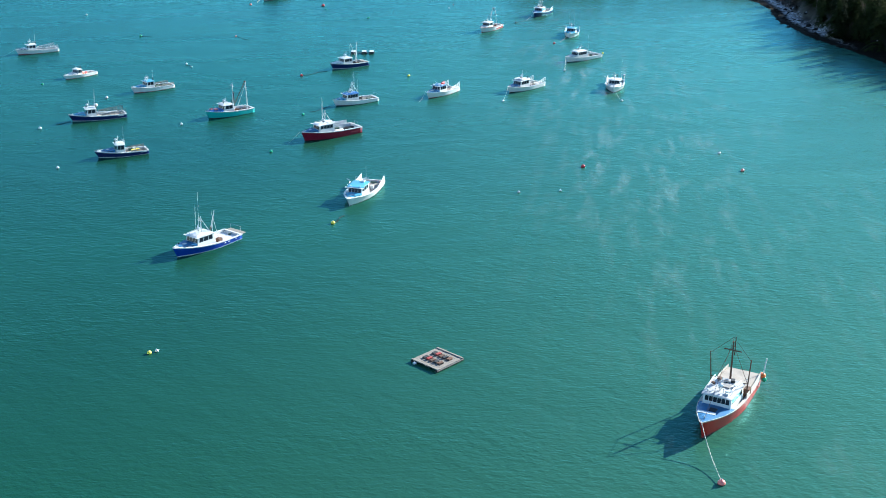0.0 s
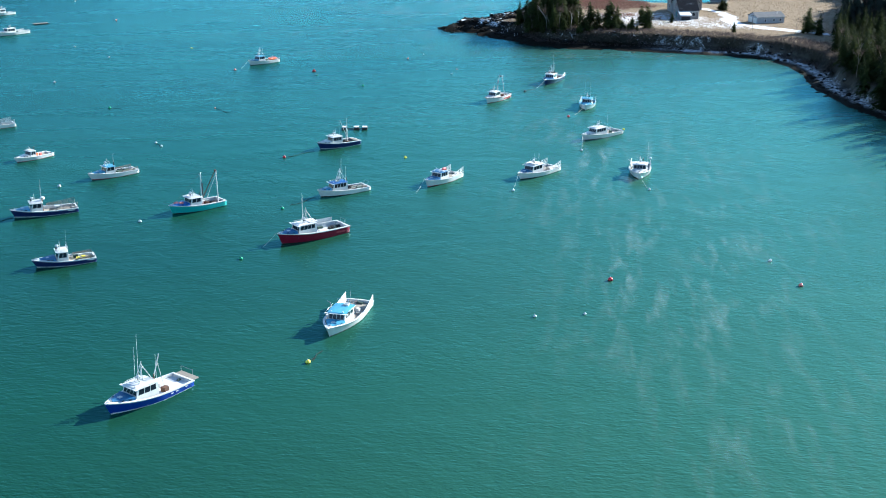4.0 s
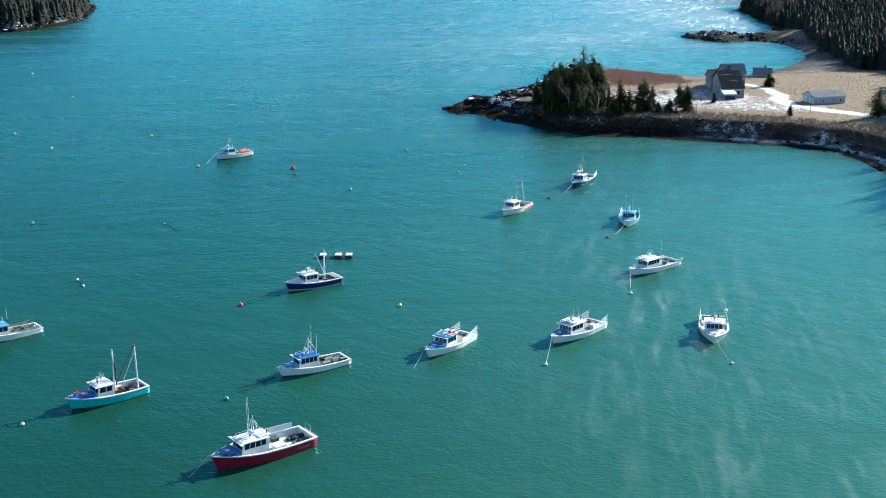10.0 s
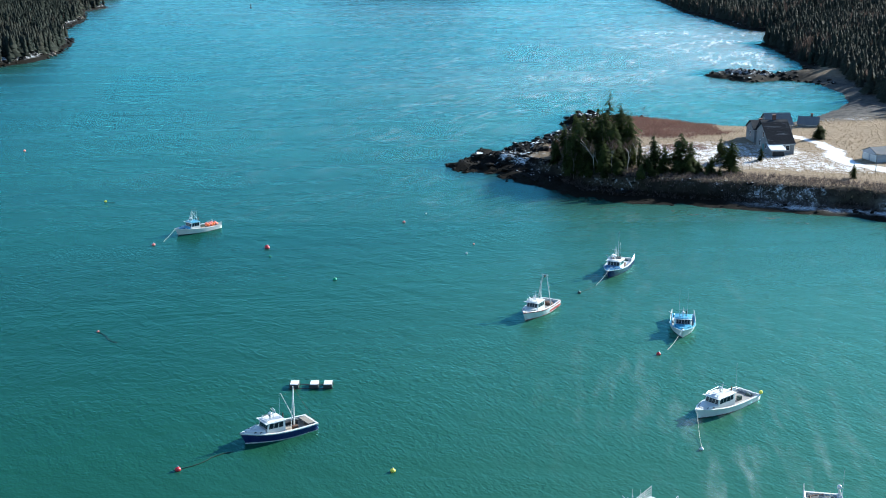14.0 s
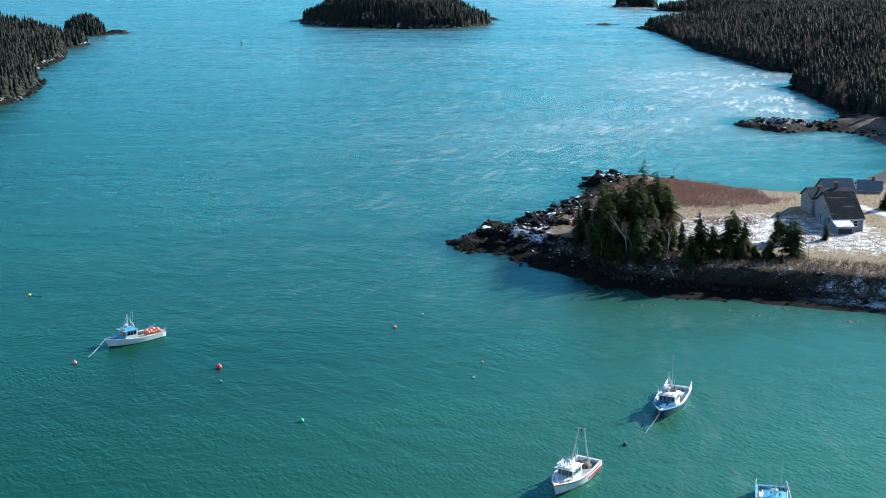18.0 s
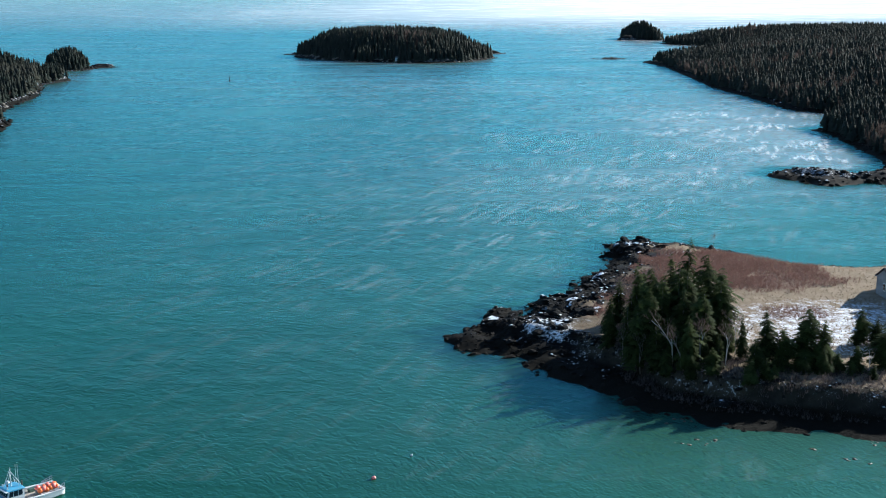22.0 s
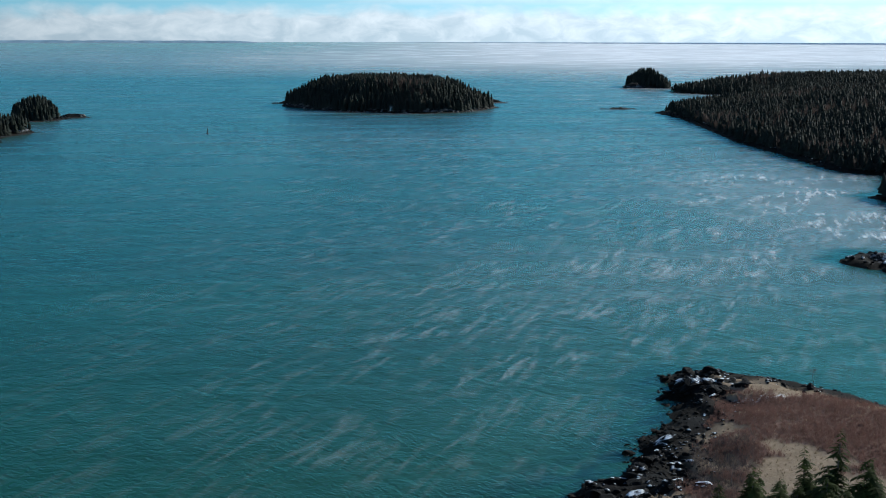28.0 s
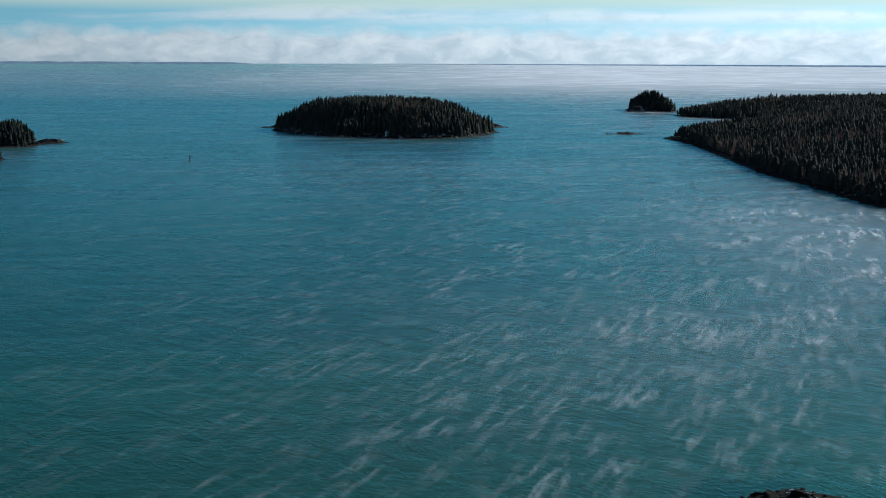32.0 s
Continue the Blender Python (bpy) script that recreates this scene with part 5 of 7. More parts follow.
# white boat with pale blue roof and high stern boards
b, h, zr = lobster_boat((-31.7, 103.2), (-28.2, 115.6), "white lobster boat with pale blue cabin roof and high side boards", WHITE, BLACKBOT, SKYROOF, TANDECK, WHITE, beam=4.5, xa=0.46, xf=0.70, side_n=3, front_n=4, gear=None, trunk=SKYROOF, aft_ext=0.4)
side_panels(b, h, 0.02, 0.38, (1, -1), 1.15, 0.2, WHITE)
part("roof_box", box((h.x(0.52), 0.4, zr + 0.22), (0.8, 0.7, 0.24), 0, 0.03), WHITE, b)
part("railing", add_path(bmesh.new(), [(h.x(0.47), -1.2, zr + 0.1), (h.x(0.47), -1.2, zr + 0.7), (h.x(0.47), 1.2, zr + 0.7), (h.x(0.47), 1.2, zr + 0.1)], 0.03), STEEL, b)
crates(b, [(h.x(0.30), -1.6, 0.45), (h.x(0.26), -1.6, 0.45), (h.x(0.33), 1.2, 0.45)], (0.6, 0.5, 0.8), (ORANGE, ORANGE, WHITEP), "bait_box", 7)
antennas(b, [(h.x(0.5), 0.9, zr, zr + 3.0, 0.1)])

# two navy boats
b, h, zr = lobster_boat((-82.0, 132.6), (-73.6, 136.6), "small navy lobster boat with upright white cabin", NAVY, WHITE, WHITE, TANDECK, WHITE, beam=3.3, xa=0.42, xf=0.58, side_n=2, front_n=3, gear="mast", roof_h=2.3, trunk=BLUEDECK, fs=0.9, fb=1.7)
trap_rack(b, h, 0.03, 0.36, (1, -1), 0.5, WOOD, 3)
crates(b, [(h.x(0.30), 0.6, 0.45), (h.x(0.25), -0.7, 0.45), (h.x(0.2), 0.2, 0.45)], (0.6, 0.5, 0.6), (YELLOW, WHITEP, YELLOW), "crate", 9)
part("name_strip", box((h.x(0.1), h.half(0.1) + 0.005, 0.58), (1.1, 0.03, 0.14)), WHITE, b)
antennas(b, [(h.x(0.47), 0.3, zr, zr + 3.4, 0.1)])
b, h, zr = lobster_boat((-94.9, 160.2), (-84.8, 165.1), "long navy lobster boat with white cabin and slatted stern rails", NAVY, WHITE, WHITE, TANDECK, WHITE, beam=3.8, xa=0.50, xf=0.66, side_n=2, front_n=3, gear="mast", roof_h=2.2, trunk=SKYROOF)
trap_rack(b, h, 0.01, 0.46, (1, -1), 1.1, WOOD, 4)
part("name_strip", box((h.x(0.12), h.half(0.12) + 0.005, 0.58), (1.3, 0.03, 0.16)), WHITE, b)
antennas(b, [(h.x(0.55), 0.4, zr, zr + 4.2, 0.1), (h.x(0.55), -0.4, zr, zr + 3.0, 0.1)])
part("raft_ball", add_ball(bmesh.new(), (h.x(0.53), 0, zr + 0.5), 0.45, 12, 8, 0.8), WHITEP, b, "", True)

# three white boats to the west
b, h, zr = lobster_boat((-108.0, 200.6), (-102.9, 207.4), "small white open lobster boat with low windscreen cabin", WHITE, COPPER, WHITE, TANDECK, WHITE, beam=2.9, xa=0.46, xf=0.60, side_n=2, front_n=3, gear=None, fs=0.8, fb=1.4, roof_h=1.9)
crates(b, [(h.x(0.33), 0.4, 0.45), (h.x(0.38), -0.5, 0.45)], (0.5, 0.5, 0.6), (PINK, ORANGE), "crate", 11)
b, h, zr = lobster_boat((-87.8, 186.0), (-80.4, 192.7), "white lobster boat with blue cabin roof and traps aft", WHITE, COPPER, SKYROOF, GREYDECK, WHITE, beam=3.3, xa=0.46, xf=0.64, side_n=2, front_n=3, gear="mast", trunk=SKYROOF)
trap_rack(b, h, 0.02, 0.40, (1, -1), 0.55, WOOD, 3)
for i in range(4):
    wire_trap(b, h.x(0.10 + 0.08 * i), 0.7 * (-1) ** i, 0.45, 0.2)
antennas(b, [(h.x(0.5), 0.4, zr, zr + 2.6, 0.05)])
b, h, zr = lobster_boat((-129.6, 230.8), (-120.9, 236.8), "white lobster boat with long slatted stern rails", WHITE, COPPER, WHITE, TANDECK, WHITE, beam=3.6, xa=0.50, xf=0.68, side_n=2, front_n=3, gear="mast")
trap_rack(b, h, 0.02, 0.44, (1, -1), 1.0, WHITESTEEL, 4)
antennas(b, [(h.x(0.55), 0.4, zr, zr + 2.6, 0.05)])
b, h, zr = lobster_boat((-175.6, 381.5), (-168.2, 391.2), "white lobster boat far out beside a float", WHITE, BLACKBOT, WHITE, GREYDECK, WHITE, beam=3.7, gear="mast")
trap_rack(b, h, 0.02, 0.36, (1, -1), 0.6, WHITESTEEL, 3)
b, h, zr = lobster_boat((-196.5, 436.0), (-191.0, 443.5), "white lobster boat with a pink bottom, far out in the harbour", WHITE, COPPER, WHITE, GREYDECK, WHITE, beam=3.3, gear="mast")

# green dragger
b, h, zr = lobster_boat((-66.0, 161.9), (-58.1, 168.7), "aqua green dragger with blue foredeck and stern gantry", AQUA, BLACKBOT, SNOWDECK, painted("stained_brown_deck", (0.16, 0.12, 0.09), 0.8, 0.5), WHITE, fore=BLUEPAINT, beam=3.9, xa=0.42, xf=0.62, side_n=2, front_n=3, gear="mast", rail=WHITE, fs=1.3, fb=2.3, bowrail=False)
part("mast", tube((h.x(0.40), 0.1, 1.0), (h.x(0.40), 0.1, 7.0), 0.13, 0.09), WHITESTEEL, b, "white rigging mast with furled dark tarp")
part("furled_tarp", tube((h.x(0.38), 0.1, 2.6), (h.x(0.38), 0.1, 4.9), 0.17, 0.12, 8), BLACK, b)
part("mast_beam", tube((h.x(0.40), -0.7, 6.4), (h.x(0.40), 0.9, 6.4), 0.05), WHITESTEEL, b)
part("gantry_post", tube((h.x(0.13), 1.2, 0.6), (h.x(0.12), 0.7, 6.9), 0.13, 0.10, 8), WHITESTEEL, b, "stout white stern gantry post")
part("gantry_boom", tube((h.x(0.36), -1.0, 1.0), (h.x(0.13), 0.5, 6.8), 0.09, 0.07), RUST, b)
part("gantry_boom", tube((h.x(0.30), -0.4, 1.0), (h.x(0.12), 0.6, 6.2), 0.05, 0.05), WHITESTEEL, b)
part("block", box((h.x(0.125), 0.6, 6.95), (0.4, 0.3, 0.3), 0, 0.04), RUST, b)
part("stay", tube((h.x(0.40), 0.1, 6.8), (h.x(0.93), 0, h.top(0.93)), 0.018, None, 4), RUST, b)
part("winch", tube((h.x(0.30), -0.6, 0.8), (h.x(0.30), 0.6, 0.8), 0.34, None, 12), RUST, b)
crates(b, [(h.x(0.38), -1.0, 0.45), (h.x(0.2), 0.7, 0.45), (h.x(0.24), -0.6, 0.45), (h.x(0.80), 0.4, h.top(0.8)), (h.x(0.86), -0.3, h.top(0.86))], (0.7, 0.6, 0.5), (REDP, RUST, BLACK, PINK, PINK), "deck_gear", 13)
part("stern_net_pile", add_ball(bmesh.new(), (h.x(0.10), 0, 0.45), 1.1, 12, 8, 0.45), BLACK, b, "dark heaped net", True)

# navy dragger by the lobster-car float
b, h, zr = lobster_boat((-43.2, 211.9), (-35.2, 217.7), "navy dragger with white cabin and tall white boom", NAVY, WHITE, SNOWDECK, TANDECK, WHITE, beam=3.8, xa=0.42, xf=0.66, side_n=3, front_n=4, gear="mast", fs=1.15, fb=2.0)
boom(b, h, 0.27, 5.6, 2.2, WHITESTEEL)
part("boom_leg", tube((h.x(0.38), 1.2, 1.2), (h.x(0.27), 0, 5.9), 0.06), WHITESTEEL, b)
antennas(b, [(h.x(0.5), 0.5, zr, zr + 3.4, 0)])
part("work_table", box((h.x(0.08), 0, 1.0), (1.0, 2.6, 0.12), 0, 0.02), WOOD, b)
crates(b, [(h.x(0.3), 0.8, 0.45), (h.x(0.22), -0.9, 0.45)], (0.7, 0.6, 0.6), (RUST, BLACK), "deck_gear", 15)

# white boat with bright blue canvas
b, h, zr = lobster_boat((-39.4, 173.1), (-30.9, 179.1), "white lobster boat with bright blue cabin top and clustered antennas", WHITE, BLACKBOT, BLUEPAINT, GREYDECK, WHITE, beam=3.6, xa=0.42, xf=0.72, side_n=4, front_n=4, gear="tower", trunk=SKYROOF)
for i in range(7):
    wire_trap(b, h.x(0.06 + 0.045 * i), 0.55 * (1, -1, 0)[i % 3], 0.45, 0.3 * (i % 2), TRAPWIRE if i % 2 else WOOD)
antennas(b, [(h.x(0.54), 0.5, zr, zr + 4.8, -0.1), (h.x(0.52), -0.5, zr, zr + 4.4, 0.1), (h.x(0.5), 0.9, zr, zr + 3.2, 0.1)])
part("stern_rail", add_path(bmesh.new(), [(h.x(0), -1.2, 0.9), (h.x(0) - 0.5, -1.2, 1.5), (h.x(0) - 0.5, 0.2, 1.5), (h.x(0), 0.2, 0.9)], 0.03), STEEL, b)
part("roof_box", box((h.x(0.62), 0, zr + 0.2), (0.7, 0.6, 0.2), 0, 0.03), WHITE, b)

# maroon boat
b, h, zr = lobster_boat((-43.5, 144.5), (-33.5, 152.2), "maroon lobster boat with white cabin, snowy deck and two antennas", MAROON, MAROON, SNOWDECK, SNOWDECK, WHITE, fore=BLUEDECK, beam=4.5, xa=0.44, xf=0.70, side_n=4, front_n=4, gear="tower", fs=1.5, fb=2.4, trunk=BLUEDECK)
side_panels(b, h, 0.08, 0.42, (-1,), 0.75, 0.75, WHITE)
antennas(b, [(h.x(0.67), 0.6, zr, zr + 5.6, 0.05), (h.x(0.61), -0.6, zr, zr + 5.0, 0.05)], 0.035)
for i in range(8):
    wire_trap(b, h.x(0.05 + 0.04 * (i // 2)), 0.9 - 1.5 * (i % 2) - 0.2 * (i // 4), 0.45 + 0.02 * (i // 4), 0.5, BLACK if i % 3 else TRAPWIRE)
part("stern_platform", box((h.x(0) - 0.3, 0, 0.95), (0.6, 3.2, 0.1), 0, 0.02), WOOD, b)
part("stern_rail", add_path(bmesh.new(), [(h.x(0) - 0.5, -1.5, 0.98), (h.x(0) - 0.5, -1.5, 1.8), (h.x(0) - 0.5, -0.2, 1.8), (h.x(0) - 0.5, -0.2, 0.98)], 0.03), STEEL, b)
engine_box(b, h.x(0.34), 0.3, 0.45, (1.6, 1.3, 0.5), SNOWDECK)
part("name_strip", box((h.x(0.16), h.half(0.16) + 0.0, 0.62), (1.9, 0.025, 0.22)), painted("faded_maroon_lettering", (0.30, 0.05, 0.06), 0.4), b)
part("roof_step", box((h.x(0.52), 0, zr + 0.16), (1.6, 2.2, 0.14), 0, 0.04), SNOWDECK, b)
part("rope_coil", tube((h.x(0.42), -1.4, 1.0), (h.x(0.42), -1.7, 1.0), 0.45, 0.42, 14), WHITEP, b)

# white boat with red raft on its blue roof
b, h, zr = lobster_boat((-18.6, 180.1), (-12.6, 188.7), "white lobster boat with blue roof and a red life raft", WHITE, COPPER, BLUEDECK, TANDECK, WHITE, fore=BLUEDECK, beam=3.5, xa=0.42, xf=0.64, side_n=3, front_n=3, gear=None, trunk=BLUEDECK)
raft_canister(b, h.x(0.50), 0.5, zr + 0.1, REDP)
part("hardtop_front", box((h.x(0.56), 0.2, zr + 0.14), (0.9, 1.2, 0.1), 0, 0.03), WHITE, b)
trap_rack(b, h, 0.0, 0.40, (1, -1), 1.3, WHITESTEEL, 4)
side_panels(b, h, 0.26, 0.42, (-1,), 1.1, 1.1, WHITE)

# white boat with two-level hardtop
b, h, zr = lobster_boat((0.4, 185.5), (8.1, 193.9), "white lobster boat with two-level grey hardtop and high stern rails", WHITE, BLACKBOT, SNOWDECK, GREYDECK, WHITE, beam=3.9, xa=0.42, xf=0.68, side_n=3, front_n=4, gear="mast", trunk=BLUEDECK, aft_ext=0.5)
part("upper_hardtop", box((h.x(0.62), 0, zr + 0.32), (1.7, 2.4, 0.12), 0, 0.04), SNOWDECK, b)
trap_rack(b, h, 0.0, 0.36, (1, -1), 1.25, WHITESTEEL, 4)
antennas(b, [(h.x(0.5), 0.4, zr, zr + 2.2, 0), (h.x(0.52), -0.5, zr, zr + 2.0, 0)])
engine_box(b, h.x(0.2), 0.6, 0.42, (1.1, 1.0, 0.55), CREAM)

# white boat with a yellow float at the quarter
b, h, zr = lobster_boat((17.5, 219.6), (26.5, 227.6), "clean white lobster boat with long cabin and a yellow stern float", WHITE, BLACKBOT, SNOWDECK, GREYDECK, WHITE, beam=3.8, xa=0.40, xf=0.68, side_n=4, front_n=4, gear="mast")
part("net_float", add_ball(bmesh.new(), (h.x(0) - 0.1, h.half(0) - 0.1, 1.1), 0.28), YELLOW, b, "yellow float ball", True)
part("gunwale_pipe", tube((h.x(0.05), -h.half(0.05) + 0.1, 1.05), (h.x(0.38), -h.half(0.38) + 0.1, 1.3), 0.10), WHITE, b)
antennas(b, [(h.x(0.42), 1.0, zr, zr + 4.2, 0)])
crates(b, [(h.x(0.3), -0.9, 0.45), (h.x(0.26), 0.4, 0.45), (h.x(0.36), -1.2, 0.45)], (0.6, 0.5, 0.6), (BLACK, TRAPWIRE, WHITEP), "crate", 17)

# two boats lying bow-on
b, h, zr = lobster_boat((24.8, 185.2), (26.9, 196.0), "white lobster boat lying bow-on with open snowy deck and stern boards", WHITE, BLACKBOT, SNOWDECK, CREAM, WHITE, beam=4.2, xa=0.46, xf=0.66, side_n=2, front_n=4, gear="mast")
side_panels(b, h, 0.0, 0.30, (1, -1), 0.95, 0.3, WHITE)
part("net_float", add_ball(bmesh.new(), (h.x(0.06), h.half(0) - 0.1, 2.0), 0.3), WHITEP, b, "", True)
part("deck_pipe", add_path(bmesh.new(), [(h.x(0.4), -1.5, 1.3), (h.x(0.2), -1.5, 1.3), (h.x(0.1), 0.2, 1.2)], 0.08), RUST, b)
crates(b, [(h.x(0.12), -0.9, 0.45), (h.x(0.12), 0.8, 0.45)], (1.1, 1.0, 0.4), (BLACK, BLACK), "deck_mat", 19)
antennas(b, [(h.x(0.5), 1.5, zr, zr + 4.4, -0.1)])
b, h, zr = lobster_boat((21.8, 252.6), (23.8, 262.6), "pale blue-white lobster boat lying bow-on with two whip antennas", WHITE, BLACKBOT, SKYROOF, GREYDECK, SKYROOF, beam=3.9, xa=0.44, xf=0.66, side_n=2, front_n=5, gear="mast", trunk=SKYROOF)
side_panels(b, h, 0.0, 0.45, (1, -1), 0.9, 0.3, WHITE)
antennas(b, [(h.x(0.5), 0.7, zr, zr + 4.2, 0), (h.x(0.5), -0.7, zr, zr + 4.2, 0)])

# white dragger with red boot top
b, h, zr = lobster_boat((-3.3, 261.7), (2.0, 270.9), "white dragger with faded red topsides stripe and rigged mast", WHITE, COPPER, SNOWDECK, GREYDECK, WHITE, beam=3.7, xa=0.46, xf=0.68, side_n=3, front_n=4, gear="mast", rail=COPPER, fs=1.2, fb=2.0)
part("hull_band", box((h.x(0.25), h.half(0.25) - 0.02, 0.42), (h.l * 0.42, 0.05, 0.36)), COPPER, b)
gantry(b, h, 0.30, 5.2, 2.6, 0.2, WHITESTEEL)
part("mast", tube((h.x(0.44), 0, 1.0), (h.x(0.44), 0, 5.6), 0.1, 0.07), WHITESTEEL, b)
antennas(b, [(h.x(0.6), 1.0, zr, zr + 3.6, 0)])
part("stern_net_pile", add_ball(bmesh.new(), (h.x(0.14), 0, 0.45), 1.0, 12, 8, 0.5), RUST, b, "brown heaped net", True)

# blue boat close to the point
b, h, zr = lobster_boat((14.4, 286.9), (19.3, 298.4), "dark blue lobster boat with white cabin and tall centre mast", NAVY, BLACKBOT, SNOWDECK, SNOWDECK, WHITE, fore=BLUEDECK, beam=4.0, xa=0.46, xf=0.66, side_n=2, front_n=4, gear="tower", fs=1.1, fb=2.1)
part("mast", tube((h.x(0.45), 0, zr), (h.x(0.45), 0, zr + 5.2), 0.09, 0.04), WHITESTEEL, b)
antennas(b, [(h.x(0.5), 0.5, zr, zr + 3.2, 0), (h.x(0.5), -0.5, zr, zr + 2.6, 0)])
raft_canister(b, h.x(0.52), -0.9, zr + 0.1)
trap_rack(b, h, 0.0, 0.22, (1, -1), 0.9, WHITESTEEL, 3)
part("roof_tarp", box((h.x(0.54), 0.3, zr + 0.2), (1.3, 1.0, 0.18), 0.4, 0.05), BLACK, b, "dark tarp bundle")
part("roof_box", box((h.x(0.60), -0.5, zr + 0.2), (0.7, 0.6, 0.2), 0.2, 0.03), RUST, b)
crates(b, [(h.x(0.4), 1.0, 0.45), (h.x(0.36), -1.0, 0.45)], (0.7, 0.6, 0.8), (RUST, BLACK), "deck_gear", 21)

# white boat with orange floats
b, h, zr = lobster_boat((-75.3, 320.7), (-68.1, 328.1), "white lobster boat with orange floats piled on the after deck", WHITE, BLACKBOT, SKYROOF, TANDECK, WHITE, fore=BLUEDECK, beam=3.7, xa=0.46, xf=0.66, side_n=3, front_n=4, gear="tower", fs=1.0, fb=2.0, trunk=SKYROOF)
for n in range(12):
    part("net_float", add_ball(bmesh.new(), (h.x(0.07 + 0.045 * (n // 2)), 0.95 - 0.75 * (n % 2), 1.05 + 0.15 * (n % 3)), 0.36, 10, 7), (ORANGE, ORANGE, PINK)[n % 3], b, "orange float ball", True)
part("float_pound", box((h.x(0.18), 0.55, 0.62), (2.6, 1.7, 0.5), 0, 0.03), GREYDECK, b)
antennas(b, [(h.x(0.54), 0.5, zr, zr + 3.4, 0), (h.x(0.52), -0.6, zr, zr + 2.8, 0)])
trap_rack(b, h, 0.0, 0.14, (1, -1), 0.7, STEEL, 2)

# ---------------------------------------------------------------- rafts, floats, buoys and lines
def work_raft():
    raft = thing("work_raft", "weathered grey plank raft with dark rusty gear on it", "raft")
    raft.matrix_basis = pose(-16.9, 43.9, 0, 0, 0, 46) @ Matrix.Diagonal((0.88, 0.88, 0.62, 1))
    n = 13
    for i in range(n):
        y = -2.5 + 5.0 * (i + 0.5) / n
        part("plank", box((random.uniform(-0.05, 0.05), y, 0.46 + random.uniform(-0.012, 0.012)), (5.2 + random.uniform(-0.12, 0.12), 5.0 / n - 0.03, 0.07)), WOOD, raft)
    for y in (-2.4, 2.4):
        part("log", tube((-2.7, y, 0.2), (2.7, y, 0.2), 0.24, 0.22, 10), BLACK, raft)
    for x in (-2.5, 2.5):
        part("crossbeam", box((x, 0, 0.57), (0.3, 5.0, 0.16), 0, 0.02), WOOD, raft)
    # flat black panels laid on the planks stand in for the wells' dark
    for x in (-0.9, 0.9):
        part("well", box((x, 0, 0.52), (0.9, 3.4, 0.06)), BLACK, raft, "black panel standing in for the dark of an open well")
        for j in range(5):
            part("trap_frame", box((x + random.uniform(-0.1, 0.1), -1.4 + 0.7 * j, 0.68), (0.85, 0.5, 0.28 + 0.1 * (j % 2)), random.uniform(-0.2, 0.2), 0.03), (RUST, BLACK, RUST, COPPER, BLACK)[j], raft)
    part("float_ball", add_ball(bmesh.new(), (-2.9, 1.6, 0.2), 0.3), WHITEP, raft, "white float ball", True)


work_raft()

cars = thing("lobster_car_float", "three white-topped lobster cars on a dark float", "float")
cars.matrix_basis = pose(-36.8, 231.8, 0, 0, 0, 0)
part("float_log", tube((-3.3, -0.8, -0.12), (3.3, -0.8, -0.12), 0.2, None, 8), BLACK, cars)
part("float_log", tube((-3.3, 0.8, -0.12), (3.3, 0.8, -0.12), 0.2, None, 8), BLACK, cars)
for x in (-2.4, 0.5, 2.5):
    car = part("lobster_car", box((x, 0, 0.32), (1.3, 1.9, 0.5), 0, 0.04), BLACK, cars)
    part("lid", box((x, 0.05, 0.61), (1.2, 1.7, 0.08), 0, 0.02), SNOWDECK, car, "snow-white lid")
far = thing("plank_float", "low grey plank float on the open water", "float")
far.matrix_basis = pose(-170.2, 412.9, 0, 0, 0, 31)
for i in range(5):
    part("plank", box((0, -1.0 + 0.5 * i, 0.35), (5.6, 0.46, 0.08)), WOOD, far)
for y in (-1.0, 1.0):
    part("float_log", tube((-2.8, y, 0.1), (2.8, y, 0.1), 0.24, None, 8), BLACK, far)


def buoy(x, y, r, material, label, mast=False):
    b = thing("mooring_buoy", label, "buoy", "mooring buoys")
    r *= 0.85
    b.matrix_basis = pose(x, y, 0, random.uniform(-8, 8), random.uniform(-8, 8), random.uniform(0, 360))
    part("ball", add_ball(bmesh.new(), (0, 0, r * 0.35), r, 12, 8, 0.92), material, b, "", True)
    bm = bmesh.new()
    bmesh.ops.create_cone(bm, cap_ends=True, segments=8, radius1=r * 0.22, radius2=r * 0.14, depth=r * 0.5, matrix=Matrix.Translation((0, 0, r * 1.4)))
    part("eye", bm, STEEL if not mast else WHITEP, b)
    bm = bmesh.new()
    bmesh.ops.create_cone(bm, cap_ends=True, segments=12, radius1=r * 1.01, radius2=r * 1.0, depth=r * 0.16, matrix=Matrix.Translation((0, 0, 0.06)))
    part("waterline_growth", bm, WEEDROPE, b)


def line(name, label, pts, r, material, category):
    c = bpy.data.curves.new(name, "CURVE")
    c.dimensions, c.bevel_depth, c.bevel_resolution = "3D", r, 1
    s = c.splines.new("POLY")
    s.points.add(len(pts) - 1)
    for p, q in zip(s.points, pts):
        p.co = (*q, 1)
    c.materials.append(material)
    return tagged(new(name, c), label, category)


def mooring(a, b, r=0.05, sag=0.5, material=None, label="pale mooring rope running from a bow to the water"):
    """A rope from a bow chock down to the water."""
    a, b = Vector(a), Vector(b)
    pts = [tuple(a.lerp(b, t) - Vector((0, 0, sag * math.sin(math.pi * t)))) for t in (0, .12, .25, .38, .5, .63, .75, .88, 1)]
    line("mooring_line", label, [(x, y, max(z, -0.1)) for x, y, z in pts], r * 0.55, material or ROPE, "rope")


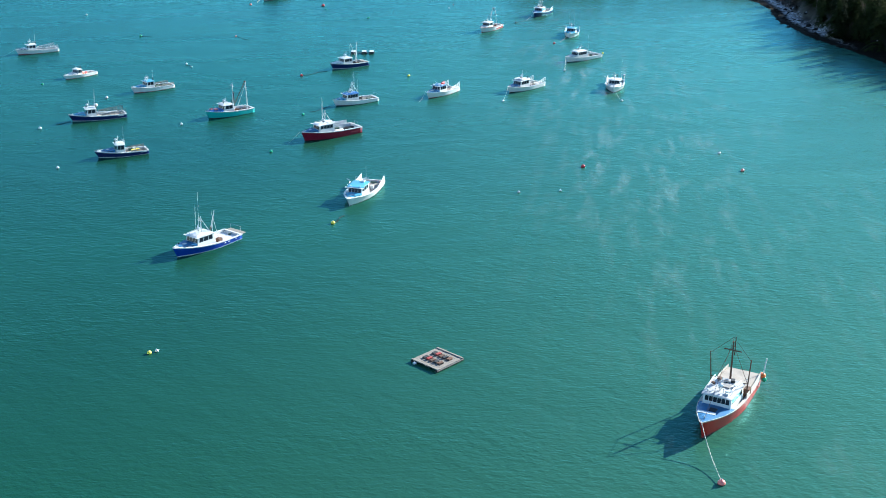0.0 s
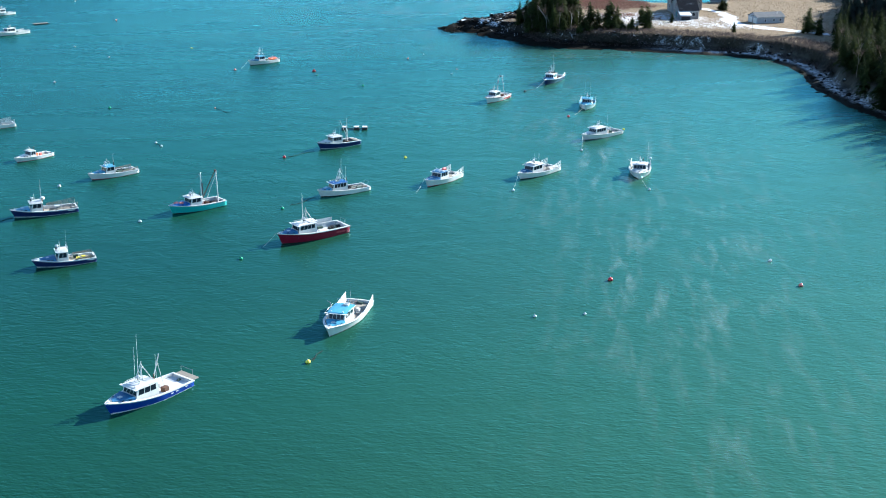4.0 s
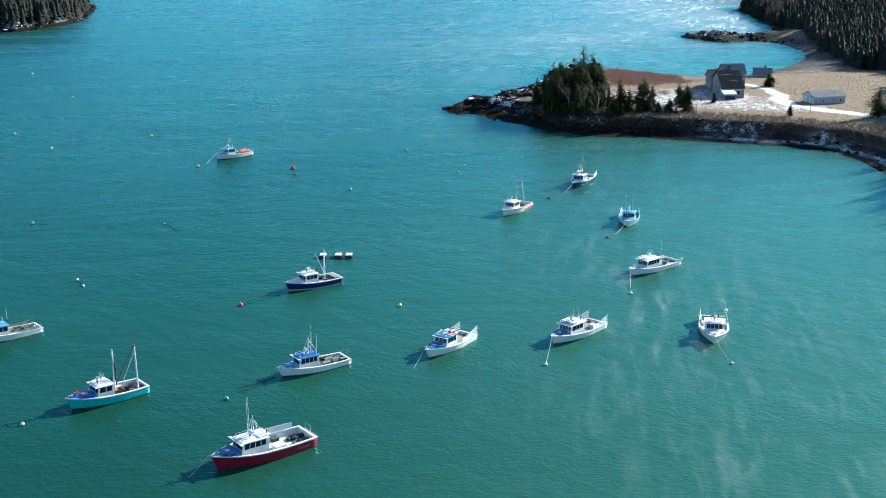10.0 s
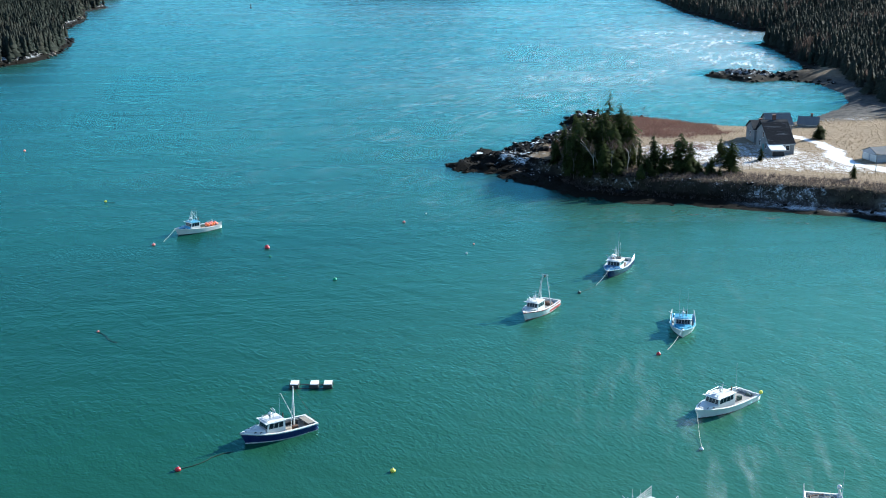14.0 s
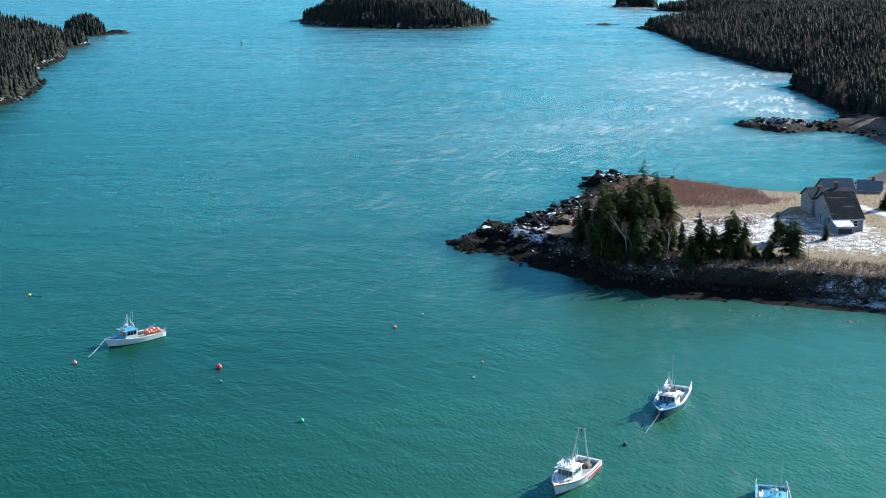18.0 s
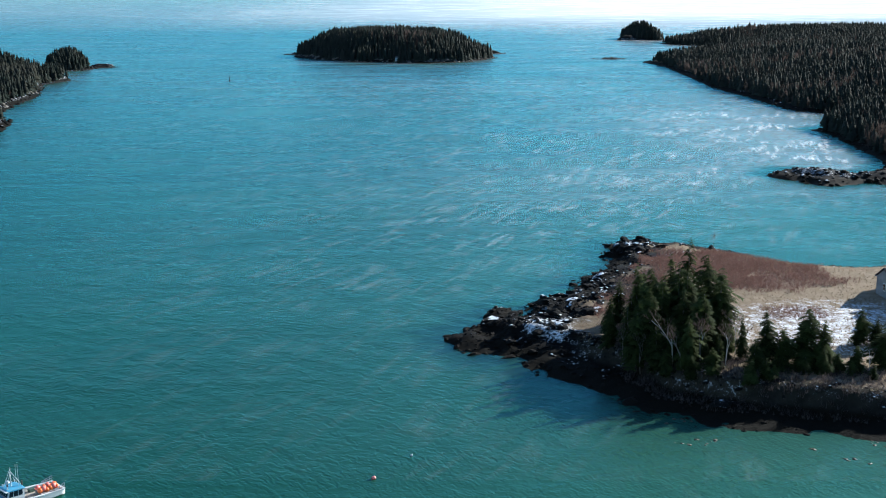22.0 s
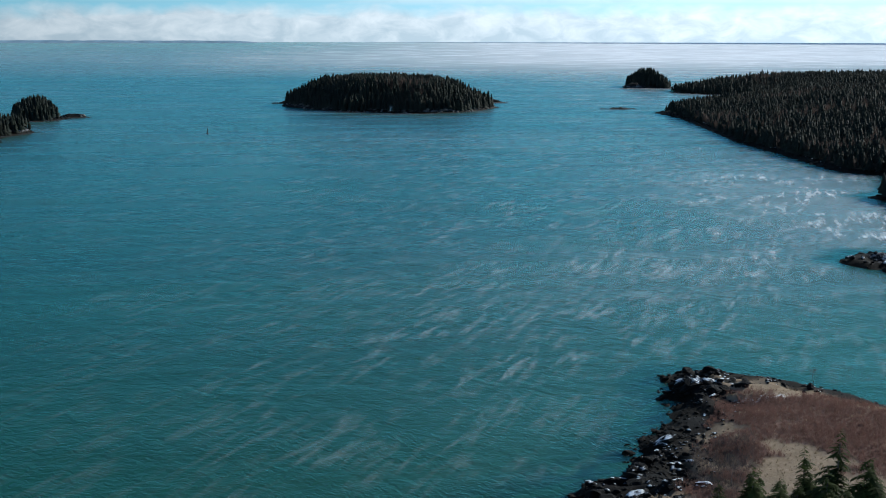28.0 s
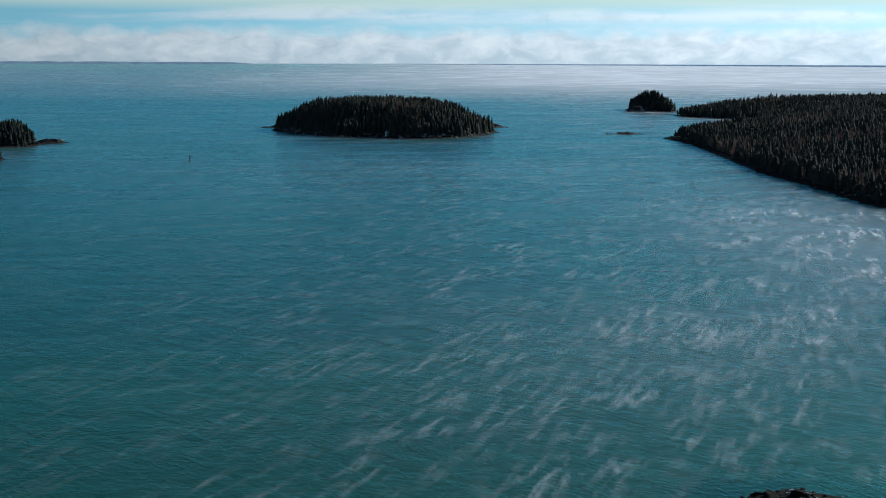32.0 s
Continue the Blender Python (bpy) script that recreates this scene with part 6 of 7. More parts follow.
def weedy(x0, y0, x1, y1, seed):
    """A fouled pickup rope lying on the water."""
    rnd = random.Random(seed)
    pts = []
    for k in range(13):
        t = k / 12
        w = 0.35 * math.sin(7 * t + seed) + rnd.uniform(-0.1, 0.1)
        pts.append((x0 + (x1 - x0) * t - w * (y1 - y0) * 0.12, y0 + (y1 - y0) * t + w * (x1 - x0) * 0.12, 0.03 + 0.04 * (k % 2)))
    line("pickup_rope", "dark weed-fouled pickup rope on the water", pts, 0.04, WEEDROPE, "rope")


PALE, FADED = "white ball buoy on the harbour water", "faded white and pink mooring ball"
for x, y, r, m, lab in (
        (-52.9, 46.2, 0.36, YELLOW, "yellow ball buoy beside a second one"), (-52.1, 46.8, 0.30, WHITEP, "pale yellow-white ball buoy beside a second one"),
        (11.8, 15.6, 0.48, PINK, "faded orange mooring ball ahead of a red boat"), (38.3, 134.4, 0.34, WHITEP, PALE), (40.0, 122.8, 0.42, PINK, "orange-red mooring ball off the shore wood"),
        (10.7, 125.6, 0.48, REDP, "red mooring ball with a white cap"), (5.0, 111.3, 0.28, WHITEP, PALE), (-2.4, 110.4, 0.32, WHITEP, PALE),
        (-33.8, 94.4, 0.42, YELLOW, "pale yellow mooring ball on a weedy rope"), (-49.3, 136.3, 0.38, GREENP, "green mooring ball near a maroon boat"),
        (-46.0, 165.1, 0.40, GREENP, "green mooring ball on a weedy rope"), (-93.0, 181.0, 0.42, WHITEP, PALE), (-100.0, 154.1, 0.42, WHITEP, PALE),
        (-87.9, 125.7, 0.36, WHITEP, PALE), (-71.0, 157.1, 0.36, WHITEP, PALE), (-50.4, 204.0, 0.46, REDP, "bright red mooring ball on a weedy rope"),
        (-23.7, 203.5, 0.40, YELLOW, "pale yellow ball buoy"), (15.8, 209.6, 0.36, WHITEP, PALE), (-81.8, 218.0, 0.34, WHITEP, "white ball buoy with a fouled rope")):
    buoy(x, y, r, m, lab)
for x, y, r, m, lab in (
        (-79.8, 214.6, 0.30, WHITEP, "white ball buoy with a fouled rope"), (-102.7, 256.8, 0.46, GREENP, "green mooring ball with a fouled rope"), (-54.3, 309.6, 0.64, REDP, "large dark red mooring ball"),
        (-78.7, 312.1, 0.46, PINK, "faded orange mooring ball ahead of a white boat"), (-128.2, 292.8, 0.40, WHITEP, PALE), (-112.2, 195.0, 0.36, GREENP, "small green ball buoy"),
        (-140.8, 357.0, 0.42, WHITEP, PALE), (-100.2, 353.5, 0.40, YELLOW, "pale yellow ball buoy with a fouled rope"), (-123.5, 335.7, 0.42, WHITEP, PALE),
        (-26.2, 331.8, 0.40, PINK, FADED), (-12.5, 304.8, 0.30, WHITEP, PALE), (25.6, 177.3, 0.32, WHITEP, PALE), (-1.6, 177.1, 0.36, WHITEP, PALE),
        (16.5, 244.8, 0.42, REDP, "pinkish red mooring ball ahead of a pale boat"), (-74.9, 256.3, 0.28, PINK, "red mooring ball with a fouled rope"), (-38.0, 286.3, 0.46, GREENP, "dark green mooring ball"),
        (7.7, 277.4, 0.38, BLACK, "dark mooring ball ahead of a blue boat"), (-10.8, 312.2, 0.26, PINK, "small orange ball buoy"), (-21.2, 340.0, 0.24, WHITEP, PALE),
        (-52.8, 303.1, 0.28, GREENP, "small dark green ball buoy"), (-177.2, 482.7, 0.45, WHITEP, PALE), (-143.6, 422.7, 0.45, PINK, FADED)):
    buoy(x, y, r, m, lab)
spar = thing("channel_spar", "dark channel spar standing in the outer bay", "buoy")
spar.matrix_basis = pose(-177.4, 1083, 0)
part("spar", tube((0, 0, -1), (0, 0, 3.6), 0.4, 0.25, 10), BLACK, spar)
part("collar", tube((0, 0, -0.3), (0, 0, 0.5), 0.9, 0.8, 12), BLACK, spar)
for a in ((-33.0, 96.2, -33.8, 94.6, 1), (-44.6, 167.2, -40.4, 172.8, 2), (-50.0, 204.5, -44.5, 209.5, 3), (-81.8, 218, -79.9, 214.7, 4), (-102.4, 256.8, -99.2, 256.1, 5),
          (-74.9, 256.2, -70.4, 250.8, 6), (-100.2, 353.5, -97.6, 352.7, 7), (-32.3, 98.5, -33.4, 95.0, 8), (-97.5, 157.0, -95.2, 159.8, 9)):
    weedy(*a)
mooring((11.3, 24.2, 2.6), (11.8, 15.9, 0.3), 0.07, 0.5)
mooring((0.1, 185.6, 1.7), (-1.5, 177.6, 0.1), 0.05, 0.4)
mooring((-44.4, 144.4, 1.9), (-46.6, 142.2, -0.05), 0.05, 0.1)
mooring((-75.6, 319.9, 1.8), (-77.4, 315.3, -0.05), 0.07, 0.15)
mooring((14.2, 286.0, 1.8), (11.2, 281.8, 0.0), 0.07, 0.2)
mooring((11.2, 281.8, 0.0), (7.9, 277.6, 0.1), 0.05, 0.03, WEEDROPE, "dark wet mooring rope lying on the water")
mooring((24.7, 184.8, 1.6), (25.5, 178.6, -0.05), 0.05, 0.3)
mooring((21.7, 252.2, 1.7), (18.2, 246.8, -0.05), 0.08, 0.3)
mooring((17.2, 219.9, 1.7), (15.9, 210.0, 0.1), 0.05, 0.4)
mooring((-19.2, 180.6, 1.6), (-21.0, 175.5, -0.05), 0.04, 0.3)
mooring((-130.0, 230.4, 1.6), (-133.5, 227.5, -0.05), 0.05, 0.2)

# ---------------------------------------------------------------- buildings on the point
k = Nodes("grey_cedar_shingle_wall")
p = k.coords()
n1, n2 = k.noise(p, 0.7, 5), k.noise(k.coords((3, 3, 9)), 1.6, 5, 0.7)
c = k.mix(k.ramp(n1, 0.3, 0.7), (0.17, 0.17, 0.17), (0.27, 0.265, 0.26))
CEDAR = k.done(k.mix(k.ramp(n2, 0.45, 0.75, 0, 0.5), c, (0.11, 0.105, 0.10)), 0.85, 0, k.bump(n2, 0.5, 0.03))
k = Nodes("dark_asphalt_roof")
p = k.coords()
n1, n2 = k.noise(k.coords((0.25, 2.2, 2.2)), 1.1, 5, 0.6), k.noise(p, 3.0, 5)
c = k.mix(k.ramp(n2, 0.3, 0.7), (0.006, 0.008, 0.012), (0.016, 0.019, 0.025))
DARKROOF = k.done(k.mix(k.ramp(n1, 0.58, 0.76, 0, 0.40), c, (0.62, 0.64, 0.66)), 0.85, 0, k.bump(n2, 0.4, 0.02), 0.1)
SNOWROOF = painted("snow_covered_roof", (0.80, 0.81, 0.83), 0.8, 0.15, (0.25, 0.24, 0.24), False)
PALEROOF = painted("pale_frosted_shingles", (0.13, 0.135, 0.14), 0.85, 0.5, (0.2, 0.19, 0.18), False)
SHINGLE = painted("weathered_roof_shingle", (0.025, 0.026, 0.03), 0.85, 0.35, (0.16, 0.15, 0.14), False)
TEAL = painted("teal_door_paint", (0.03, 0.18, 0.20), 0.5)
BRICK = painted("dark_chimney_brick", (0.16, 0.07, 0.05), 0.9, 0.4)
TRIM = painted("white_trim_paint", (0.66, 0.66, 0.64), 0.6, 0.25)


def gable_block(house, x0, x1, y0, y1, ridge_y, z0, eave0, eave1, ridge, wall, roof, over=0.35, thick=0.18, roof_label=""):
    """A block with its ridge along x: walls, two roof slopes, and boards along the eaves."""
    bm = bmesh.new()
    for x in (x0, x1):
        f = [bm.verts.new((x, y, z)) for y, z in ((y0, z0), (y1, z0), (y1, eave1), (ridge_y, ridge), (y0, eave0))]
        bm.faces.new(f)
    for y, e in ((y0, eave0), (y1, eave1)):
        quad(bm, [(x0, y, z0), (x1, y, z0), (x1, y, e), (x0, y, e)])
    bmesh.ops.recalc_face_normals(bm, faces=bm.faces)
    part("wall", bm, wall, house)
    for y, e in ((y0, eave0), (y1, eave1)):
        d = Vector((0, y - ridge_y, e - ridge))
        tail = Vector((0, y, e)) + d.normalized() * over
        up = Vector((0, -d.z, d.y)).normalized()
        up = up if up.z > 0 else -up
        r = part("roof", prism(bmesh.new(), [(x0 - over, ridge_y, ridge + 0.02), (x1 + over, ridge_y, ridge + 0.02), (x1 + over, tail.y, tail.z), (x0 - over, tail.y, tail.z)], thick, up), roof, house, roof_label)
        n = max(4, int(d.length / 0.55))
        for i in range(n):
            a, b = Vector((0, ridge_y, ridge + 0.02)).lerp(tail, i / n), Vector((0, ridge_y, ridge + 0.02)).lerp(tail, (i + 1) / n)
            q = [(x0 - over, a.y, a.z), (x1 + over, a.y, a.z), (x1 + over, b.y, b.z), (x0 - over, b.y, b.z)]
            q = [Vector(v) + up * (thick + 0.004) for v in q]
            q[2] += up * 0.006
            q[3] += up * 0.006
            part("shingle_course", prism(bmesh.new(), q, 0.012, up), roof, r)
        part("eave_board", box(((x0 + x1) / 2, tail.y, tail.z + 0.05), (x1 - x0 + 2 * over, 0.06, 0.2)), TRIM, house)


def wall_window(house, c, w, hgt, axis, out):
    """A sash window set in a trim frame: axis 'x' lies in a wall facing along x."""
    d = 0.06
    s = (d, w + 0.24, hgt + 0.24) if axis == "x" else (w + 0.24, d, hgt + 0.24)
    win = part("window", box((c[0] + out * 0.02 if axis == "x" else c[0], c[1] + out * 0.02 if axis == "y" else c[1], c[2]), s), TRIM, house)
    for dz in (-hgt / 4, hgt / 4):
        s2 = (d, w, hgt / 2 - 0.05) if axis == "x" else (w, d, hgt / 2 - 0.05)
        part("pane", box((c[0] + out * 0.04 if axis == "x" else c[0], c[1] + out * 0.04 if axis == "y" else c[1], c[2] + dz), s2), GLASS, win)


house = thing("farmhouse", "old grey shingled saltbox farmhouse with dark roof and attached ells", "house")
house.matrix_basis = pose(76.4, 398.5, 4.6, 0, 0, 3)
gable_block(house, -3.9, 3.0, -6.6, 5.0, 0.9, -0.8, 2.6, 4.9, 7.3, CEDAR, DARKROOF, roof_label="dark slate-coloured shingle roof")
for y, z in ((-3.8, 1.6), (1.6, 1.6), (-0.8, 4.2)):
    wall_window(house, (-3.9, y, z), 0.9, 1.5, "x", -1)
part("door", box((-3.96, -1.4, 0.7), (0.08, 1.1, 2.1)), TEAL, house, "teal wooden side door")
for x in (-3.92, 3.02):
    part("corner_board", box((x, -6.6, 0.9), (0.14, 0.2, 3.4)), TRIM, house)
wall_window(house, (1.2, -6.6, 1.4), 1.0, 1.3, "y", -1)
# lean-to porch with a snowy roof
for x in (-4.2, -0.7):
    part("porch_wall", box((x, -8.4, 0.3), (0.16, 3.4, 2.2)), CEDAR, house)
# a black panel closes the front, painted for the shade within
part("porch_shade_panel", box((-2.45, -9.8, 0.1), (3.3, 0.1, 1.7)), BLACK, house, "black panel standing in for the shaded porch inside")
part("porch_lintel", box((-2.45, -9.98, 1.2), (3.9, 0.18, 0.45)), CEDAR, house)
part("porch_roof", prism(bmesh.new(), [(-4.6, -10.3, 1.4), (-0.4, -10.3, 1.4), (-0.4, -6.4, 2.35), (-4.6, -6.4, 2.35)], 0.18, (0, 0, 1)), SNOWROOF, house, "snow-covered porch roof")
# the connecting ell and the cross wing behind it
gable_block(house, -1.6, 4.6, 5.0, 12.0, 9.0, -0.8, 4.4, 4.2, 6.6, CEDAR, SHINGLE)
gable_block(house, -2.4, 8.0, 12.0, 19.5, 15.8, -0.8, 3.4, 3.4, 5.6, CEDAR, SHINGLE)
gable_block(house, 3.6, 11.0, 18.5, 26.0, 22.2, -0.8, 3.8, 3.8, 6.6, CEDAR, PALEROOF, roof_label="pale frosted shingle roof")
wall_window(house, (-2.4, 15.6, 1.8), 0.9, 1.4, "x", -1)
wall_window(house, (-1.6, 8.2, 2.0), 0.9, 1.4, "x", -1)
part("dormer", box((1.2, 11.2, 5.7), (1.6, 1.2, 1.2), 0, 0.02), CEDAR, house)
for x, y, z in ((2.2, 9.2, 7.0), (-0.6, 12.6, 5.4)):
    ch = part("chimney", box((x, y, z), (0.8, 0.8, 2.2), 0, 0.02), BRICK, house)
    part("chimney_cap", box((x, y, z + 1.15), (1.0, 1.0, 0.16), 0, 0.02), BRICK, ch)

shed = thing("back_cottage", "small grey cottage with a frosted roof and dark chimney", "house")
shed.matrix_basis = pose(98.5, 441, 2.6, 0, 0, -20)
gable_block(shed, -3.0, 3.0, -3.0, 3.0, 0, -1.0, 2.4, 2.4, 4.4, CEDAR, PALEROOF)
ch = part("chimney", box((0.8, 0.2, 4.5), (0.7, 0.7, 1.8), 0, 0.02), RUST, shed)
part("chimney_cap", box((0.8, 0.2, 5.45), (0.85, 0.85, 0.14)), RUST, ch)
wall_window(shed, (-3.0, 0, 1.0), 0.9, 1.2, "x", -1)
wall_window(shed, (0.5, -3.0, 1.0), 0.9, 1.2, "y", -1)

garage = thing("garage", "grey two-bay garage with white doors and pale roof", "garage")
garage.matrix_basis = pose(102.6, 384.2, 4.1, 0, 0, 14)
gable_block(garage, -5.2, 5.6, -3.4, 3.4, 0, -0.8, 2.3, 2.3, 3.6, painted("grey_garage_siding", (0.40, 0.42, 0.45), 0.7, 0.2), PALEROOF, 0.3, 0.14, "pale grey frosted roof")
for y in (-1.65, 1.65):
    door = part("garage_door", box((-5.26, y, 0.85), (0.1, 2.5, 2.1)), TRIM, garage, "white overhead door")
    for z in (0.25, 0.85, 1.45):
        part("door_panel", box((-5.325, y, z), (0.03, 2.3, 0.5), 0, 0.01), WHITE, door)
for x in (-2.0, 1.5, 4.0):
    wall_window(garage, (x, -3.4, 1.1), 0.6, 0.8, "y", -1)
part("vent_pipe", tube((3.6, -1.4, 2.8), (3.6, -1.4, 3.9), 0.12), STEEL, garage)
pole = thing("utility_pole", "grey wooden pole beside the drive", "pole")
pole.matrix_basis = pose(93.2, 366, 3.4)
part("post", tube((0, 0, 0), (0, 0, 6.0), 0.12, 0.09, 8), WOOD, pole)
part("crossarm", box((0, 0, 5.6), (1.4, 0.1, 0.12)), WOOD, pole)

hut = thing("shore_hut", "tiny white gabled hut on the island's shore", "hut")
hut.matrix_basis = pose(-60.0, 1325.0, 3.0, 0, 0, 4)
gable_block(hut, -1.5, 1.5, -1.8, 1.8, 0, -2.5, 1.6, 1.6, 2.8, TRIM, PALEROOF, 0.2, 0.1)
part("door", box((0, -1.86, 0.2), (1.0, 0.08, 1.9)), TEAL, hut)

# ---------------------------------------------------------------- trees, brush and rock on the point
def spruce_crown(seed, gaps=0.12, whorls=50, k=5):
    """Whorls of drooping branches fringed with needle sprays; one metre high, trunk along z."""
    rnd = random.Random(seed)
    v, f, t = [], [], []

    def tri(a, b, c, tone):
        i = len(v)
        v.extend((a, b, c))
        t.extend([min(1, max(0, q)) for q in tone])
        f.append((i, i + 1, i + 2))

    lop, shape, bare_side = rnd.uniform(0, 6.28), rnd.random(), rnd.uniform(0, 6.28)
    for w in range(whorls):
        z = 0.07 + 0.91 * (w / (whorls - 1)) ** 0.9
        r = 0.19 * (1 - z) ** (0.5 + 0.3 * shape) * (1.0 if z > 0.25 else 0.8) * rnd.uniform(0.8, 1.12) + 0.008
        n = max(4, int(12 * (1 - z) + 4))
        for _ in range(n):
            if rnd.random() < gaps:
                continue
            a = rnd.uniform(0, 6.283)
            ln = r * rnd.uniform(0.45, 1.25) * (1 + 0.22 * math.cos(a - lop)) * (1 + 0.25 * math.sin(9 * z + bare_side + a))
            ca, sa = math.cos(a), math.sin(a)
            z0 = z + rnd.uniform(-0.014, 0.014)
            droop = rnd.uniform(0.15, 0.55) * ln
            # shading put into the tint: dark by the stem, pale at tips and top
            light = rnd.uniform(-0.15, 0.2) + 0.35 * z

            def at(q, side, dz=0.0):
                d = ln * q
                zz = z0 + 0.10 * ln * math.sin(math.pi * q) - droop * q**1.7 + dz
                return (d * ca - side * sa, d * sa + side * ca, zz)

            for i in range(k):
                q0, q1 = i / k, (i + 1.5) / k
                reach = 0.42 * ln * (1 - 0.75 * abs(q0 - 0.35)) * rnd.uniform(0.6, 1.15)
                for sd in (-1, 1):
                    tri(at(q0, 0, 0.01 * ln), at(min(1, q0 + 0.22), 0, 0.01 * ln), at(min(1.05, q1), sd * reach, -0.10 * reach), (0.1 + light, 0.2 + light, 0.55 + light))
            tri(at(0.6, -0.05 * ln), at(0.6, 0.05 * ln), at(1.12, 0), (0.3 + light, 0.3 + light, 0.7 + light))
    return np.array(v), np.array(f), np.array(t)


def shore_wood():
    """The front rows of the dark wood above the cove."""
    x, y = scatter(92, 140, 130, 352, 3.3, 900)
    z, d = land_height(x, y)
    edge = np.interp(y, *FOREST_EDGE)
    ok = (d > 3.5) & (x > edge - 3) & (x <= edge + 22)
    x, y, z = x[ok], y[ok], z[ok]
    rng = np.random.default_rng(901)
    h = (9 + 7 * rng.random(len(x))) * (0.75 + 0.5 * fbm(x, y, 20, 2, 902)) * np.where(y > 300, 0.75, 1.0)
    crowns = [spruce_crown(s + 70, 0.12, 24, 3)[:2] for s in range(5)]
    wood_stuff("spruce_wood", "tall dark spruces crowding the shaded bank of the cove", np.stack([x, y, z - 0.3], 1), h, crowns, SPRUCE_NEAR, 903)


shore_wood()


def limb_tree(seed, height, spread_r, levels=5, birch=False):
    """A leafless tree: a forking stem, tapered limbs and thin twigs, as one bmesh of trunk and one of twigs."""
    rnd = random.Random(seed)
    wood, twig = bmesh.new(), []

    def grow(a, d, ln, r, lev):
        b = a + d * ln
        if lev >= 3:
            twig.append((a, b, r))
        else:
            add_tube(wood, a, b, r, r * 0.65, 5 if lev < 2 else 4)
        if lev == levels:
            return
        for _ in range(2 if lev == 0 else rnd.choice((2, 3, 3))):
            nd = (d + Vector((rnd.uniform(-1, 1), rnd.uniform(-1, 1), rnd.uniform(-0.25, 0.6))) * (0.5 + 0.12 * lev) * spread_r).normalized()
            grow(a.lerp(b, rnd.uniform(0.6, 1.0)), nd, ln * rnd.uniform(0.55, 0.8), r * 0.6, lev + 1)

    grow(Vector((0, 0, -0.3)), Vector((rnd.uniform(-.1, .1), rnd.uniform(-.1, .1), 1)).normalized(), height * 0.36, height * 0.010, 0)
    tb = bmesh.new()
    for a, b, r in twig:
        q = Vector((rnd.uniform(-1, 1), rnd.uniform(-1, 1), 0.1)).normalized() * max(0.026, r * 0.9)
        quad(tb, [a - q, a + q, b + q * 0.4, b - q * 0.4])
    return wood, tb


SPRUCE_MESHES = []
for s in range(6):
    v, f, t = spruce_crown(s + 40, 0.10 + 0.05 * (s % 3))
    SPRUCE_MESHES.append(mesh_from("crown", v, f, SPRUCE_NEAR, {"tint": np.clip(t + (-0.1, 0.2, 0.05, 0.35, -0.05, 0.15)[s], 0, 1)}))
bm = add_tube(bmesh.new(), (0, 0, -0.04), (0, 0, 0.9), 0.016, 0.003, 8)
for i in range(10):
    a = i * 2.4
    add_tube(bm, (0, 0, 0.06 + 0.02 * i), (0.06 * math.cos(a), 0.06 * math.sin(a), 0.05 + 0.02 * i), 0.003, 0.001, 4)
TRUNK_MESH = bpy.data.meshes.new("trunk")
bm.to_mesh(TRUNK_MESH)
bm.free()
TRUNK_MESH.materials.append(BARK)


def ground_at(x, y):
    z, _ = land_height(np.array([float(x)]), np.array([float(y)]))
    return float(z[0])


def spruce(x, y, hgt, wide, seed, label):
    t = thing("spruce_tree", label, "tree", "spruces on the point")
    t.matrix_basis = pose(x, y, ground_at(x, y) - 0.1, random.uniform(-2, 2), random.uniform(-2, 2), (seed * 67) % 360) @ Matrix.Diagonal((hgt * wide, hgt * wide, hgt, 1))
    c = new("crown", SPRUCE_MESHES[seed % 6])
    c.parent = t
    q = new("trunk", TRUNK_MESH)
    q.parent = t
    return t


def bare_tree(x, y, hgt, seed, label, birch=False, spread_r=1.0, group="leafless trees on the point"):
    t = thing("bare_tree", label, "tree", group)
    t.matrix_basis = pose(x, y, ground_at(x, y) - 0.05)
    wood, tb = limb_tree(seed, hgt, spread_r)
    part("trunk", wood, BIRCH if birch else BARK, t)
    ob = part("twig_crown", tb, TWIGS, t)
    tagged(ob, kind="stuff")
    ob.data.attributes.new("tint", "FLOAT", "POINT").data.foreach_set("value", np.random.default_rng(seed).random(len(ob.data.vertices)).astype(np.float32))
    return t


rnd = random.Random(7)
DENSE, LONE = "tall dark green spruce in the dense clump on the point", "dark green spruce on the shore bank"
for i, (x, y, hgt) in enumerate(((13.5, 385, 9.5), (15.5, 380, 11), (15, 390, 9), (17.5, 386, 13), (19, 391, 14.5), (18.5, 377, 11.5), (21.5, 388, 16.5), (22.5, 382, 13.5), (21.5, 374, 11.5), (24, 391, 15),
                                 (25.5, 386, 14), (25, 377, 12.5), (27.5, 390, 16), (28.5, 384, 15), (28, 374, 12), (30.5, 388, 15.5), (31.5, 381, 13.5), (31, 372, 10.5), (33, 385, 12), (23.5, 397, 12), (28, 396, 12.5), (19.5, 370, 9.5), (24.5, 368, 9.5),
                                 (12.5, 381, 8.5), (16.5, 374, 9), (20, 381, 12.5), (14, 394, 8), (17, 398, 8.5), (20.5, 395, 12), (26, 381, 13), (29.5, 378, 12.5), (33.5, 378, 10.5), (27, 371, 11),
                                 (22.5, 371, 10.5), (30.5, 393, 13.5), (33.5, 390, 11), (29, 367.5, 9), (26, 394, 14), (34.5, 372, 8.5), (21.5, 402, 10), (25.5, 402, 9.5))):
    spruce(x + rnd.uniform(-0.6, 0.6), y + rnd.uniform(-0.6, 0.6), hgt * rnd.uniform(0.66, 1.16), rnd.uniform(0.95, 1.5), i * 5 + i // 3, DENSE)
